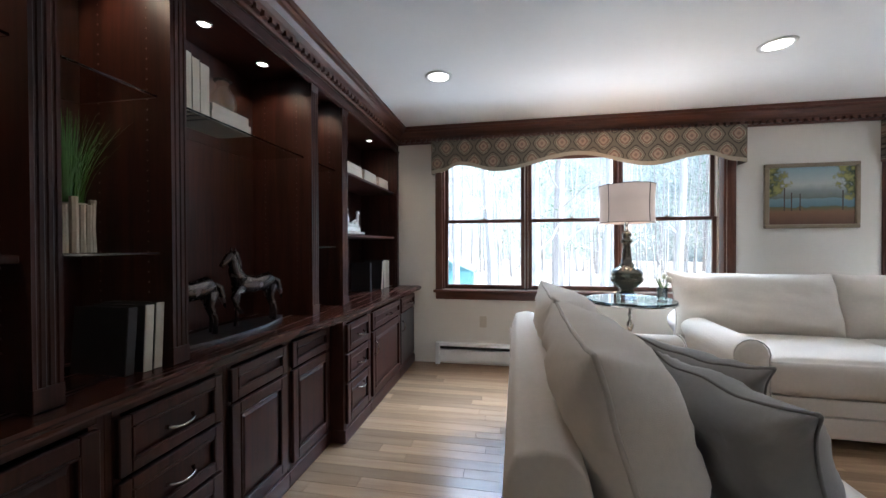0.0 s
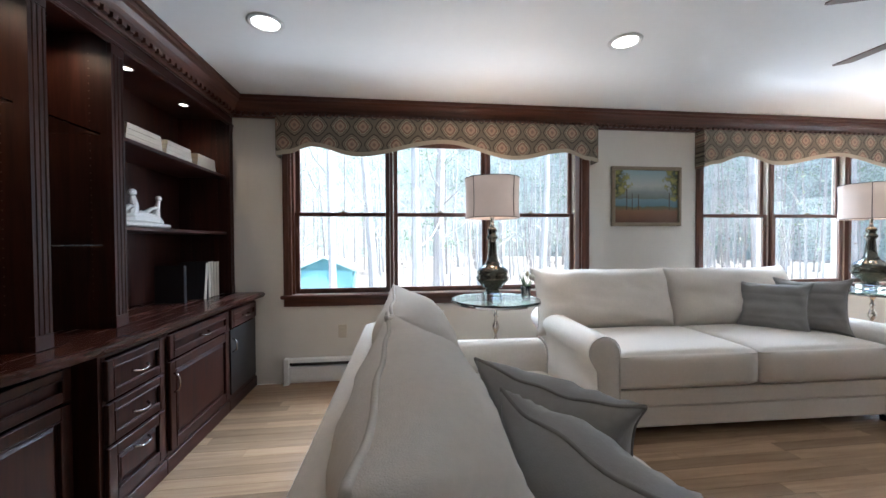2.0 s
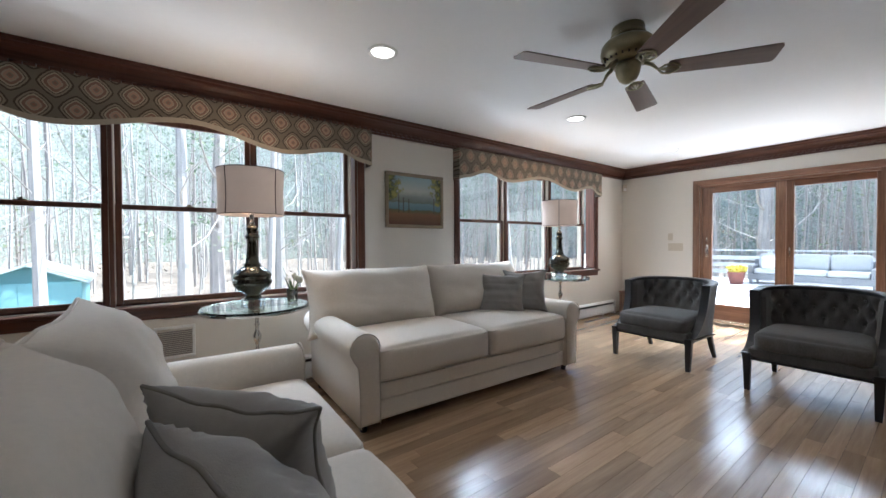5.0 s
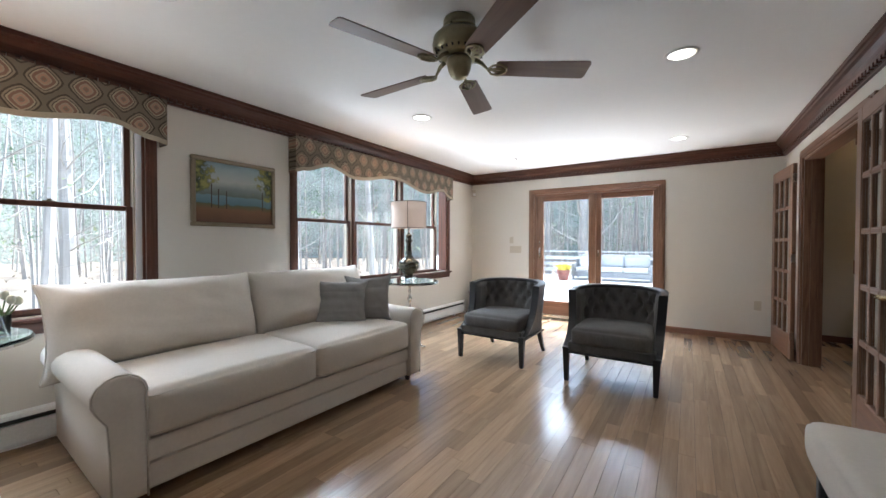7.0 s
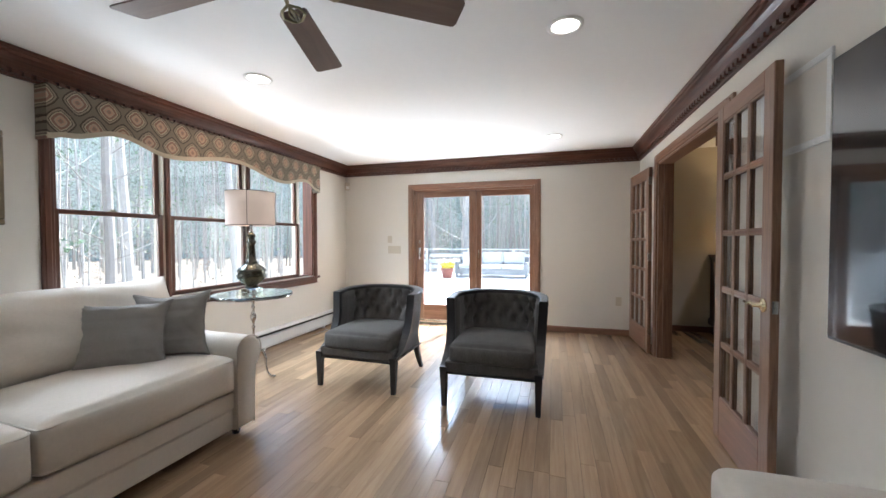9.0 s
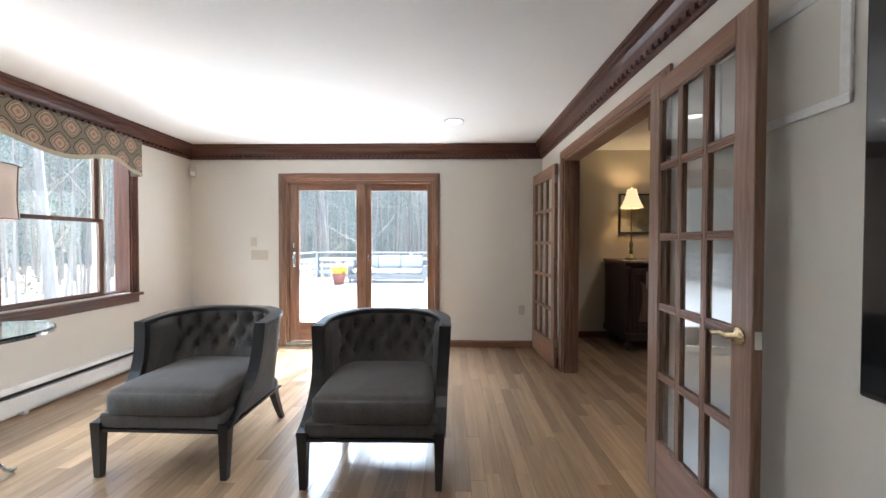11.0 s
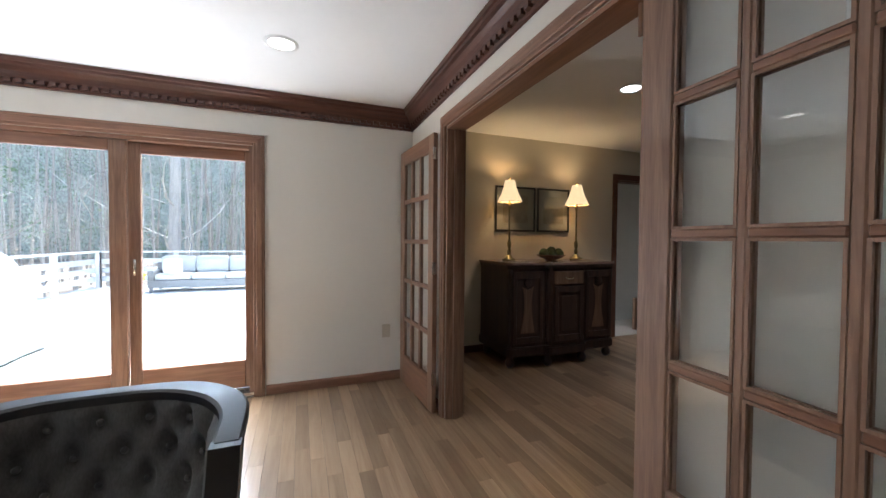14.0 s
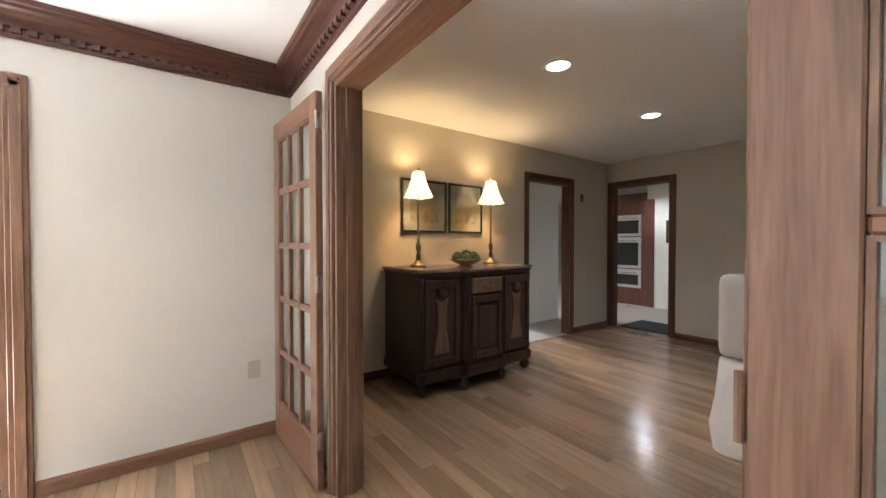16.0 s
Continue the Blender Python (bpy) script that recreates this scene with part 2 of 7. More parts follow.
def tube(bm, pts, r, seg=8, close=False):
    pts = [Vector(p) for p in pts]
    rings = []
    up = Vector((0, 0, 1))
    nrm = None
    for i, p in enumerate(pts):
        if close:
            d = pts[(i + 1) % len(pts)] - pts[i - 1]
        else:
            d = pts[min(i + 1, len(pts) - 1)] - pts[max(i - 1, 0)]
        d.normalize()
        if nrm is None:
            nrm = d.orthogonal().normalized()
        nrm = (nrm - d * nrm.dot(d)).normalized()
        bn = d.cross(nrm)
        rr = r[i] if isinstance(r, (list, tuple)) else r
        rings.append([bm.verts.new(p + (nrm * math.cos(a) + bn * math.sin(a)) * rr) for a in [2 * math.pi * k / seg for k in range(seg)]])
    pairs = list(zip(rings, rings[1:])) + ([(rings[-1], rings[0])] if close else [])
    for a, b in pairs:
        for k in range(seg):
            bm.faces.new((a[k], a[(k + 1) % seg], b[(k + 1) % seg], b[k]))
    if not close:
        bm.faces.new(rings[0][::-1])
        bm.faces.new(rings[-1])
    return bm


def sweep(bm, prof, p0, p1, out, m0=0.0, m1=0.0):
    """A closed profile of (out, up) points, carried from p0 to p1; m0 and m1 slant the ends by that much per metre outward."""
    p0, p1, out = Vector(p0), Vector(p1), Vector(out)
    d = (p1 - p0).normalized()
    a = [bm.verts.new(p0 + out * u + Vector((0, 0, z)) + d * u * m0) for u, z in prof]
    b = [bm.verts.new(p1 + out * u + Vector((0, 0, z)) + d * u * m1) for u, z in prof]
    k = len(prof)
    for i in range(k):
        j = (i + 1) % k
        bm.faces.new((a[i], a[j], b[j], b[i]))
    bm.faces.new(a[::-1])
    bm.faces.new(b)
    return bm


def structure(name, bm, material, label="", smooth=False, parent=None):
    ob = part(name, bm, material, parent, "", smooth)
    return tagged(ob, label=label, kind="structure")


# ---- plan ----
XE, YN, YS, XW, H = 6.66, 3.965, -0.32, -1.78, 2.44
UF = -1.37
W1 = (-0.90, 1.735)
W2 = (2.985, 5.80)
PANES1 = [(-0.844, -0.10), (0.008, 0.782), (0.870, 1.632)]
PANES2 = [(3.03, 3.70), (3.84, 4.60), (4.74, 5.49)]
WZ = (0.77, 2.15)
SD = (1.00, 2.79, 2.02)
FO = (4.118, 5.79, 2.08)
DXE, DYS, DXW = 7.155, -5.11, 2.2
DA = (-4.15, -3.29, 2.10)
DB = (6.26, 7.08, 2.13)


def wall_y(name, y0, y1, x0, x1, z1, holes, material, label=""):
    """A wall along x with openings (x0, x1, z0, z1)."""
    bm = bmesh.new()
    x = x0
    for a, b, c, d in sorted(holes):
        box(bm, x, a, y0, y1, 0, z1)
        if c > 0:
            box(bm, a, b, y0, y1, 0, c)
        box(bm, a, b, y0, y1, d, z1)
        x = b
    box(bm, x, x1, y0, y1, 0, z1)
    return structure(name, bm, material, label)


def wall_x(name, x0, x1, y0, y1, z1, holes, material, label=""):
    bm = bmesh.new()
    y = y0
    for a, b, c, d in sorted(holes):
        box(bm, x0, x1, y, a, 0, z1)
        if c > 0:
            box(bm, x0, x1, a, b, 0, c)
        box(bm, x0, x1, a, b, d, z1)
        y = b
    box(bm, x0, x1, y, y1, 0, z1)
    return structure(name, bm, material, label)


wall_y("wall_north", YN, YN + 0.16, XW - 0.15, XE + 0.16, H, [(W1[0], W1[1], *WZ), (W2[0], W2[1], *WZ)], M_WALL, "cream painted wall with two triple windows")
wall_x("wall_east", XE, XE + 0.16, YS, YN, H, [(SD[0], SD[1], 0.02, SD[2])], M_WALL, "cream painted wall round the sliding door")
wall_y("wall_south", YS - 0.13, YS, XW - 0.15, DXE + 0.12, H, [(FO[0], FO[1], 0, FO[2])], [M_WALL], "cream painted wall with the wide french door opening")
wall_x("wall_west", XW - 0.15, XW, YS, YN, H, [], M_WALL)
bm = boxes((XW - 0.15, XE + 0.16, YS - 0.13, YN + 0.16, H, H + 0.1))
structure("ceiling", bm, M_CEIL, "smooth white painted ceiling")

# crown moulding with its row of dentils
PROF = [(0, 2.275), (0.018, 2.275), (0.020, 2.286), (0.024, 2.289), (0.021, 2.291), (0.021, 2.319), (0.036, 2.322), (0.040, 2.340), (0.052, 2.362), (0.074, 2.384), (0.092, 2.392), (0.096, 2.408), (0.108, 2.412), (0.112, 2.436), (0, 2.436)]
PROF_W = [(u * 1.1, z) for u, z in PROF]
bm = bmesh.new()
sweep(bm, PROF, (UF, YN - 0.002, 0), (XE - 0.002, YN - 0.002, 0), (0, -1, 0), 1, -1)
sweep(bm, PROF, (UF, YS + 0.002, 0), (XE - 0.002, YS + 0.002, 0), (0, 1, 0), 1, -1)
structure("crown_moulding_x", bm, M_TRIM, "dark walnut crown moulding with dentils")
bm = bmesh.new()
sweep(bm, PROF, (XE - 0.002, YS, 0), (XE - 0.002, YN, 0), (-1, 0, 0), 1, -1)
sweep(bm, PROF, (UF, YS, 0), (UF, YN, 0), (1, 0, 0), 1, -1)
structure("crown_moulding_y", bm, M_TRIMY, "dark walnut crown moulding with dentils")
bm = bmesh.new()
P = 0.057
for i in range(int((XE - UF - 0.06) / P)):
    x = UF + 0.05 + i * P
    box(bm, x, x + 0.033, YN - 0.046, YN - 0.0215, 2.2925, 2.3185)
    box(bm, x, x + 0.033, YS + 0.0215, YS + 0.046, 2.2925, 2.3185)
for i in range(int((YN - YS - 0.06) / P)):
    y = YS + 0.05 + i * P
    box(bm, XE - 0.046, XE - 0.0235, y, y + 0.033, 2.2925, 2.3185)
    box(bm, UF + 0.0215, UF + 0.046, y, y + 0.033, 2.2925, 2.3185)
tagged(part("dentils", bm, M_TRIM), label="row of small dark wooden dentil blocks", category="moulding", kind="stuff")

# baseboards
BASE = [(0, 0.003), (0.014, 0.003), (0.014, 0.066), (0.009, 0.080), (0, 0.083)]
bm = bmesh.new()
sweep(bm, BASE, (UF, YS, 0), (FO[0] - 0.085, YS, 0), (0, 1, 0))
sweep(bm, BASE, (FO[1] + 0.085, YS, 0), (XE, YS, 0), (0, 1, 0), 0, -1)
structure("baseboard_south", bm, M_DOORX)
bm = bmesh.new()
sweep(bm, BASE, (XE, YS, 0), (XE, SD[0] - 0.09, 0), (-1, 0, 0), 1, 0)
sweep(bm, BASE, (XE, SD[1] + 0.09, 0), (XE, YN, 0), (-1, 0, 0), 0, -1)
structure("baseboard_east", bm, M_DOORY)


# ---- windows of the north wall ----
def window(name, span, panes, label):
    x0, x1 = span
    z0, z1 = WZ
    root = empty(name)
    tagged(root, label=label, category="window", kind="structure")
    bm = boxes((x0 - 0.07, x0, 3.945, YN, z0 - 0.05, z1 + 0.07), (x1, x1 + 0.07, 3.945, YN, z0 - 0.05, z1 + 0.07), bevel=0.004)
    box(bm, x0 - 0.055, x0 - 0.02, 3.938, 3.9445, z0 - 0.02, z1 + 0.02, 0.003)
    box(bm, x1 + 0.02, x1 + 0.055, 3.938, 3.9445, z0 - 0.02, z1 + 0.02, 0.003)
    part("casing", bm, M_TRIMZ, root, "dark wooden side casings")
    bm = boxes((x0 - 0.07, x1 + 0.07, 3.945, YN, z1 + 0.001, z1 + 0.07))
    box(bm, x0 - 0.09, x1 + 0.09, 3.915, YN + 0.05, z0 - 0.035, z0 - 0.005, 0.006)
    box(bm, x0 - 0.07, x1 + 0.07, 3.948, YN - 0.001, z0 - 0.105, z0 - 0.036, 0.004)
    part("window_sill", bm, M_TRIM, root, "dark wooden stool and apron")
    bm = boxes((x0, x0 + 0.02, YN + 0.001, YN + 0.15, z0, z1), (x1 - 0.02, x1, YN + 0.001, YN + 0.15, z0, z1))
    box(bm, x0, x1, YN + 0.001, YN + 0.15, z1 - 0.02, z1 - 0.001)
    box(bm, x0, x1, YN + 0.051, YN + 0.15, z0 - 0.004, z0 + 0.015)
    for (a, b), (c, d) in zip(panes, panes[1:]):
        m = (b + c) / 2
        box(bm, m - 0.012, m + 0.012, YN - 0.008, YN + 0.14, z0, z1 - 0.02, 0.003)
    part("window_frame", bm, M_TRIMZ, root, "dark wooden jambs and mullions")
    for a, b in panes:
        for lower in (True, False):
            y = 4.006 if lower else 4.046
            za, zb = (z0 + 0.016, 1.482) if lower else (1.452, z1 - 0.021)
            ga, gb = (0.815, 1.448) if lower else (1.486, z1 - 0.07)
            bm = boxes((a - 0.036, a, y - 0.017, y + 0.017, za, zb), (b, b + 0.036, y - 0.017, y + 0.017, za, zb), bevel=0.003)
            box(bm, a + 0.001, b - 0.001, y - 0.017, y + 0.017, za, ga, 0.003)
            box(bm, a + 0.001, b - 0.001, y - 0.017, y + 0.017, gb, zb, 0.003)
            sash = part("lower_sash" if lower else "upper_sash", bm, M_TRIMZ, root)
            pane = part("pane", boxes((a + 0.001, b - 0.001, y - 0.003, y + 0.003, ga, gb)), M_GLASS, sash)
            pane.visible_shadow = False
            if lower:
                c = (a + b) / 2
                bm = boxes((c - 0.03, c + 0.03, 3.996, 4.018, 1.4825, 1.490), (c - 0.012, c + 0.012, 3.998, 4.014, 1.4905, 1.502), bevel=0.002)
                part("sash_lock", bm, M_BRASS, sash, "small bronze sash lock")
        bm = boxes((a - 0.05, a - 0.038, YN + 0.02, YN + 0.14, z0 + 0.02, z1 - 0.025), (b + 0.038, b + 0.05, YN + 0.02, YN + 0.14, z0 + 0.02, z1 - 0.025))
        part("jamb_liner", bm, M_IVORY, root, "pale vinyl jamb liner strips")
    return root


window("window_1", W1, PANES1, "triple double-hung window with dark wooden frames")
window("window_2", W2, PANES2, "triple double-hung window with dark wooden frames beside the painting")

# ---- sliding door ----
sd = empty("door_1")
tagged(sd, label="closed two-panel sliding glass door with brown wooden frame", category="sliding door", kind="structure")
a, b, t = SD
bm = boxes((XE - 0.02, XE, a - 0.085, a, 0.002, t + 0.085), (XE - 0.02, XE, b, b + 0.085, 0.002, t + 0.085), bevel=0.004)
for y in (a - 0.068, b + 0.020):
    box(bm, XE - 0.030, XE - 0.0205, y, y + 0.045, 0.004, t + 0.05, 0.004)
part("side_casing", bm, M_DOORZ, sd, "fluted brown wooden side casings")
bm = boxes((XE - 0.02, XE, a + 0.001, b - 0.001, t, t + 0.085), bevel=0.004)
box(bm, XE - 0.030, XE - 0.0205, a - 0.06, b + 0.06, t + 0.02, t + 0.065, 0.004)
box(bm, XE, XE + 0.15, a + 0.03, b - 0.03, t - 0.03, t - 0.001)
part("head_casing", bm, M_DOORY, sd)
bm = boxes((XE, XE + 0.15, a + 0.001, a + 0.03, 0.03, t), (XE, XE + 0.15, b - 0.03, b - 0.001, 0.03, t))
part("door_frame", bm, M_DOORZ, sd)
bm = boxes((XE - 0.02, XE + 0.17, a + 0.001, b - 0.001, 0.021, 0.045), (XE + 0.055, XE + 0.062, a + 0.03, b - 0.03, 0.046, 0.062), (XE + 0.02, XE + 0.026, a + 0.03, b - 0.03, 0.046, 0.062))
part("threshold", bm, M_STEEL, sd, "metal threshold with two tracks")
for k, (p, q, x) in enumerate([(a + 0.03, 1.835, XE + 0.085), (1.83, b - 0.03, XE + 0.04)]):
    ga, gb = ((1.067, 1.758), (1.932, 2.640))[k]
    bm = boxes((x - 0.02, x + 0.02, p, ga, 0.063, t - 0.031), (x - 0.02, x + 0.02, gb, q, 0.063, t - 0.031), bevel=0.004)
    leaf = part("sliding_panel", bm, M_DOORZ, sd, "brown wooden sliding door panel")
    bm = boxes((x - 0.02, x + 0.02, ga + 0.001, gb - 0.001, 0.063, 0.285), (x - 0.02, x + 0.02, ga + 0.001, gb - 0.001, 1.905, t - 0.031), bevel=0.004)
    part("rail", bm, M_DOORY, leaf)
    pane = part("pane", boxes((x - 0.004, x + 0.004, ga + 0.001, gb - 0.001, 0.286, 1.904)), M_GLASS, leaf)
    pane.visible_shadow = False
    bm = bmesh.new()
    if k:
        tube(bm, [(x - 0.022, 2.70, 1.12), (x - 0.05, 2.70, 1.13), (x - 0.058, 2.70, 1.06), (x - 0.05, 2.70, 0.99), (x - 0.022, 2.70, 1.0)], 0.008)
        box(bm, x - 0.026, x - 0.0205, 2.683, 2.717, 0.97, 1.15, 0.003)
        box(bm, x - 0.036, x - 0.0205, 2.69, 2.71, 1.20, 1.26, 0.004)
    else:
        box(bm, x - 0.024, x - 0.0205, 1.79, 1.81, 1.0, 1.12, 0.003)
    part("door_handle", bm, M_STEEL, leaf, "polished metal pull handle", True)

# ---- french door opening and its two open leaves ----
c0, c1, ct = FO
fr = empty("door_2")
tagged(fr, label="brown wooden casing of the wide opening", category="door frame", kind="structure")
bm = bmesh.new()
for x0, x1 in ((c0 - 0.085, c0), (c1, c1 + 0.085)):
    box(bm, x0, x1, YS, YS + 0.02, 0.002, ct + 0.085, 0.004)
    box(bm, x0 + 0.02, x0 + 0.062, YS + 0.0205, YS + 0.028, 0.004, ct + 0.05, 0.004)
    box(bm, x0, x1, YS - 0.15, YS - 0.13, 0.002, ct + 0.085, 0.004)
box(bm, c0 + 0.001, c0 + 0.02, YS - 0.13, YS, 0.002, ct)
box(bm, c1 - 0.02, c1 - 0.001, YS - 0.13, YS, 0.002, ct)
box(bm, c1 - 0.034, c1 - 0.021, YS - 0.10, YS - 0.05, 0.002, ct - 0.021)
part("side_casing", bm, M_DOORZ, fr)
bm = boxes((c0 + 0.001, c1 - 0.001, YS, YS + 0.02, ct, ct + 0.085), (c0 + 0.001, c1 - 0.001, YS - 0.15, YS - 0.13, ct, ct + 0.085), bevel=0.004)
box(bm, c0 + 0.02, c1 - 0.02, YS - 0.13, YS, ct - 0.02, ct - 0.001)
box(bm, c0 - 0.06, c1 + 0.06, YS + 0.0205, YS + 0.028, ct + 0.02, ct + 0.062, 0.004)
part("head_casing", bm, M_DOORX, fr)


def french_leaf(x, y, rz, knob_side, levers, Wd=0.755, st=0.092, z1=2.055, br=0.24, tr=0.115):
    """A fifteen-light leaf, hinged at its local x = 0, running along +x."""
    root = tagged(empty("french_door", x, y, 0, rz), label="open brown wooden french door with fifteen glass panes", category="french door", group="pair of french doors")
    t0, t1, z0 = -0.018, 0.018, 0.012
    bm = boxes((0, st, t0, t1, z0, z1), (Wd - st, Wd, t0, t1, z0, z1), bevel=0.003)
    part("stile", bm, M_DOORZ, root)
    bm = boxes((st + 0.0005, Wd - st - 0.0005, t0, t1, z0, z0 + br), (st + 0.0005, Wd - st - 0.0005, t0, t1, z1 - tr, z1), bevel=0.003)
    part("rail", bm, M_DOORX, root)
    gx0, gx1, gz0, gz1 = st + 0.001, Wd - st - 0.001, z0 + br + 0.001, z1 - tr - 0.001
    mw = 0.022
    pw, ph = (gx1 - gx0 - 2 * mw) / 3, (gz1 - gz0 - 4 * mw) / 5
    bm = bmesh.new()
    for i in (1, 2):
        xx = gx0 + i * pw + (i - 1) * mw
        box(bm, xx, xx + mw, t0 + 0.004, t1 - 0.004, gz0, gz1, 0.004)
    part("vertical_muntin", bm, M_DOORZ, root)
    bm = bmesh.new()
    for j in range(1, 5):
        zz = gz0 + j * ph + (j - 1) * mw
        for i in range(3):
            xx = gx0 + i * (pw + mw)
            box(bm, xx + 0.0005, xx + pw - 0.0005, t0 + 0.004, t1 - 0.004, zz, zz + mw, 0.004)
    part("horizontal_muntin", bm, M_DOORX, root)
    bm = bmesh.new()
    for i in range(3):
        for j in range(5):
            xa, za = gx0 + i * (pw + mw), gz0 + j * (ph + mw)
            for s in (-1, 1):
                yy = s * 0.009
                box(bm, xa, xa + 0.007, yy - 0.004, yy + 0.004, za, za + ph)
                box(bm, xa + pw - 0.007, xa + pw, yy - 0.004, yy + 0.004, za, za + ph)
                box(bm, xa + 0.0072, xa + pw - 0.0072, yy - 0.004, yy + 0.004, za, za + 0.007)
                box(bm, xa + 0.0072, xa + pw - 0.0072, yy - 0.004, yy + 0.004, za + ph - 0.007, za + ph)
    part("glazing_bead", bm, M_DOORZ, root)
    for i in range(3):
        for j in range(5):
            xa, za = gx0 + i * (pw + mw), gz0 + j * (ph + mw)
            p = part("pane", boxes((xa + 0.0005, xa + pw - 0.0005, -0.002, 0.002, za + 0.0005, za + ph - 0.0005)), M_GLASS, root)
            p.visible_shadow = False
    for z in (0.22, 1.03, 1.86):
        bm = boxes((-0.004, -0.0005, -0.014, 0.018, z, z + 0.09), bevel=0.001)
        tube(bm, [(-0.006, 0.018 * knob_side, z), (-0.006, 0.018 * knob_side, z + 0.09)], 0.006)
        part("hinge", bm, M_STEEL if not levers else M_DOORZ, root)
    for s in (-1, 1) if levers else ():
        bm = bmesh.new()
        kx = Wd - 0.062
        lathe(bm, [(0, 0.0), (0.033, 0.0), (0.033, 0.006), (0.024, 0.012), (0.012, 0.0155), (0.011, 0.045 if s < 0 else 0.0165), (0.0, 0.047 if s < 0 else 0.017)], 24)
        bm.transform(Matrix.Translation((kx, s * 0.0185, 0.95)) @ Matrix.Rotation(radians(-90 * s), 4, "X"))
        o = 0.055 if s < 0 else 0.0285
        tube(bm, [(kx, s * o, 0.95), (kx - 0.03, s * (o + 0.003), 0.955), (kx - 0.07, s * (o + 0.002), 0.945), (kx - 0.12, s * o, 0.95)], [0.009, 0.010, 0.008, 0.005])
        part("lever_handle", bm, M_GOLD, root, "polished brass lever handle", True)
    part("latch_plate", boxes((Wd + 0.0005, Wd + 0.0025, -0.012, 0.012, 0.92, 0.98)), M_STEEL, root)
    return root


french_leaf(c1 + 0.076, YS + 0.055, 3.5, 1, False)
french_leaf(c0 - 0.001, YS + 0.050, 176.8, -1, True, 0.725, 0.098, 2.075, 0.268, 0.095)

# ---- sofas ----
def puff(bm, w, d, h, cx, cy, cz, rnd=0.06, crown=0.02, n=12, wob=0.0, seed=0):
    """A soft rounded block, crowned on its faces."""
    start = len(bm.verts)
    vs = bmesh.ops.create_cube(bm, size=2)["verts"]
    es = list({e for v in vs for e in v.link_edges})
    bmesh.ops.subdivide_edges(bm, edges=es, cuts=n, use_grid_fill=True)
    bm.verts.ensure_lookup_table()
    half = Vector((w / 2, d / 2, h / 2))
    for v in bm.verts[start:]:
        c = v.co.copy()
        q = Vector([math.sin(a * math.pi / 2) if abs(a) < 1 else a for a in c])
        p = Vector((q.x * half.x, q.y * half.y, q.z * half.z))
        inner = Vector([max(-hh + rnd, min(hh - rnd, pp)) for pp, hh in zip(p, half)])
        dd = p - inner
        if dd.length > 1e-6:
            p = inner + dd.normalized() * min(dd.length, rnd)
        p.z += crown * (1 - c.x ** 2) * (1 - c.y ** 2) * (1 if c.z > 0 else -1) * abs(c.z)
        p.y += crown * (1 - c.x ** 2) * (1 - c.z ** 2) * (1 if c.y > 0 else -1) * abs(c.y)
        if wob:
            nn = noise.noise(p * 5 + Vector((seed, seed * 2, 0))) * wob + noise.noise(p * 12 + Vector((seed, 0, seed))) * wob * 0.35
            p += p.normalized() * nn
        v.co = p + Vector((cx, cy, cz))
    return bm


def knife_edge(w, h, thick, seed, pin=0.05, n=18, ribs=0.0, wrinkle=1.0, rear=1.0, ears=0.0):
    """A stuffed cushion in its own x (width) and z (height), and the loop of its seam."""
    bm = bmesh.new()
    grid = {}
    for side in (1, -1):
        for i in range(n + 1):
            for j in range(n + 1):
                u, v = math.sin((i / n - 0.5) * math.pi), math.sin((j / n - 0.5) * math.pi)
                edge = i in (0, n) or j in (0, n)
                if edge and side == -1:
                    grid[side, i, j] = grid[1, i, j]
                    continue
                ax = 1 - pin * (1 - v * v) * abs(u) ** 2
                az = 1 - pin * (1 - u * u) * abs(v) ** 2
                t = ((1 - u ** 4) * (1 - v ** 4)) ** 0.5
                wr = noise.noise(Vector((u * 1.8 + seed, v * 1.8, side))) * 0.020 * t
                r = math.hypot(abs(u) - 1, abs(v) - 1)
                pull = ears * math.exp(-(r / 0.17) ** 2)
                t *= 1 - 0.45 * min(1, ears * 25) * math.exp(-(r / 0.42) ** 2)
                fold = noise.noise(Vector((u * 2.2 + v * 3.1 + seed, (u - v) * 0.9, side * 3))) 
                fold = (1 - abs(fold) * 2.4) * 0.010 * wrinkle * (0.35 + 0.65 * math.exp(-r * 1.3)) * t
                wr += wrinkle * 0.012 * math.sin(math.atan2(1.001 - abs(u), 1.001 - abs(v)) * 11 + seed + side) * math.exp(-r * 3.2) * t
                wr += wrinkle * noise.noise(Vector((u * 5 + seed, v * 3.5, side * 2))) * 0.008 * t
                wr += fold
                if ribs:
                    wr += ribs * math.sin(v * 46)
                sag = noise.noise(Vector((u * 2 + seed, v * 2, 7))) * 0.012 * (1 if edge else 0.6)
                grid[side, i, j] = bm.verts.new((u * w / 2 * ax + math.copysign(pull, u), side * (thick / 2 * t) * (rear if side > 0 else 1) + wr * side + sag * 0.6, v * h / 2 * az + sag * (1 if v > 0.5 else 0) + math.copysign(pull, v) * 0.9))
        for i in range(n):
            for j in range(n):
                q = [grid[side, i, j], grid[side, i + 1, j], grid[side, i + 1, j + 1], grid[side, i, j + 1]]
                bm.faces.new(q if side == 1 else q[::-1])
    g = {k: v.co.copy() for k, v in grid.items()}
    ring = [g[1, i, 0] for i in range(n)] + [g[1, n, j] for j in range(n)] + [g[1, n - i, n] for i in range(n)] + [g[1, 0, n - j] for j in range(n)]
    return bm, ring


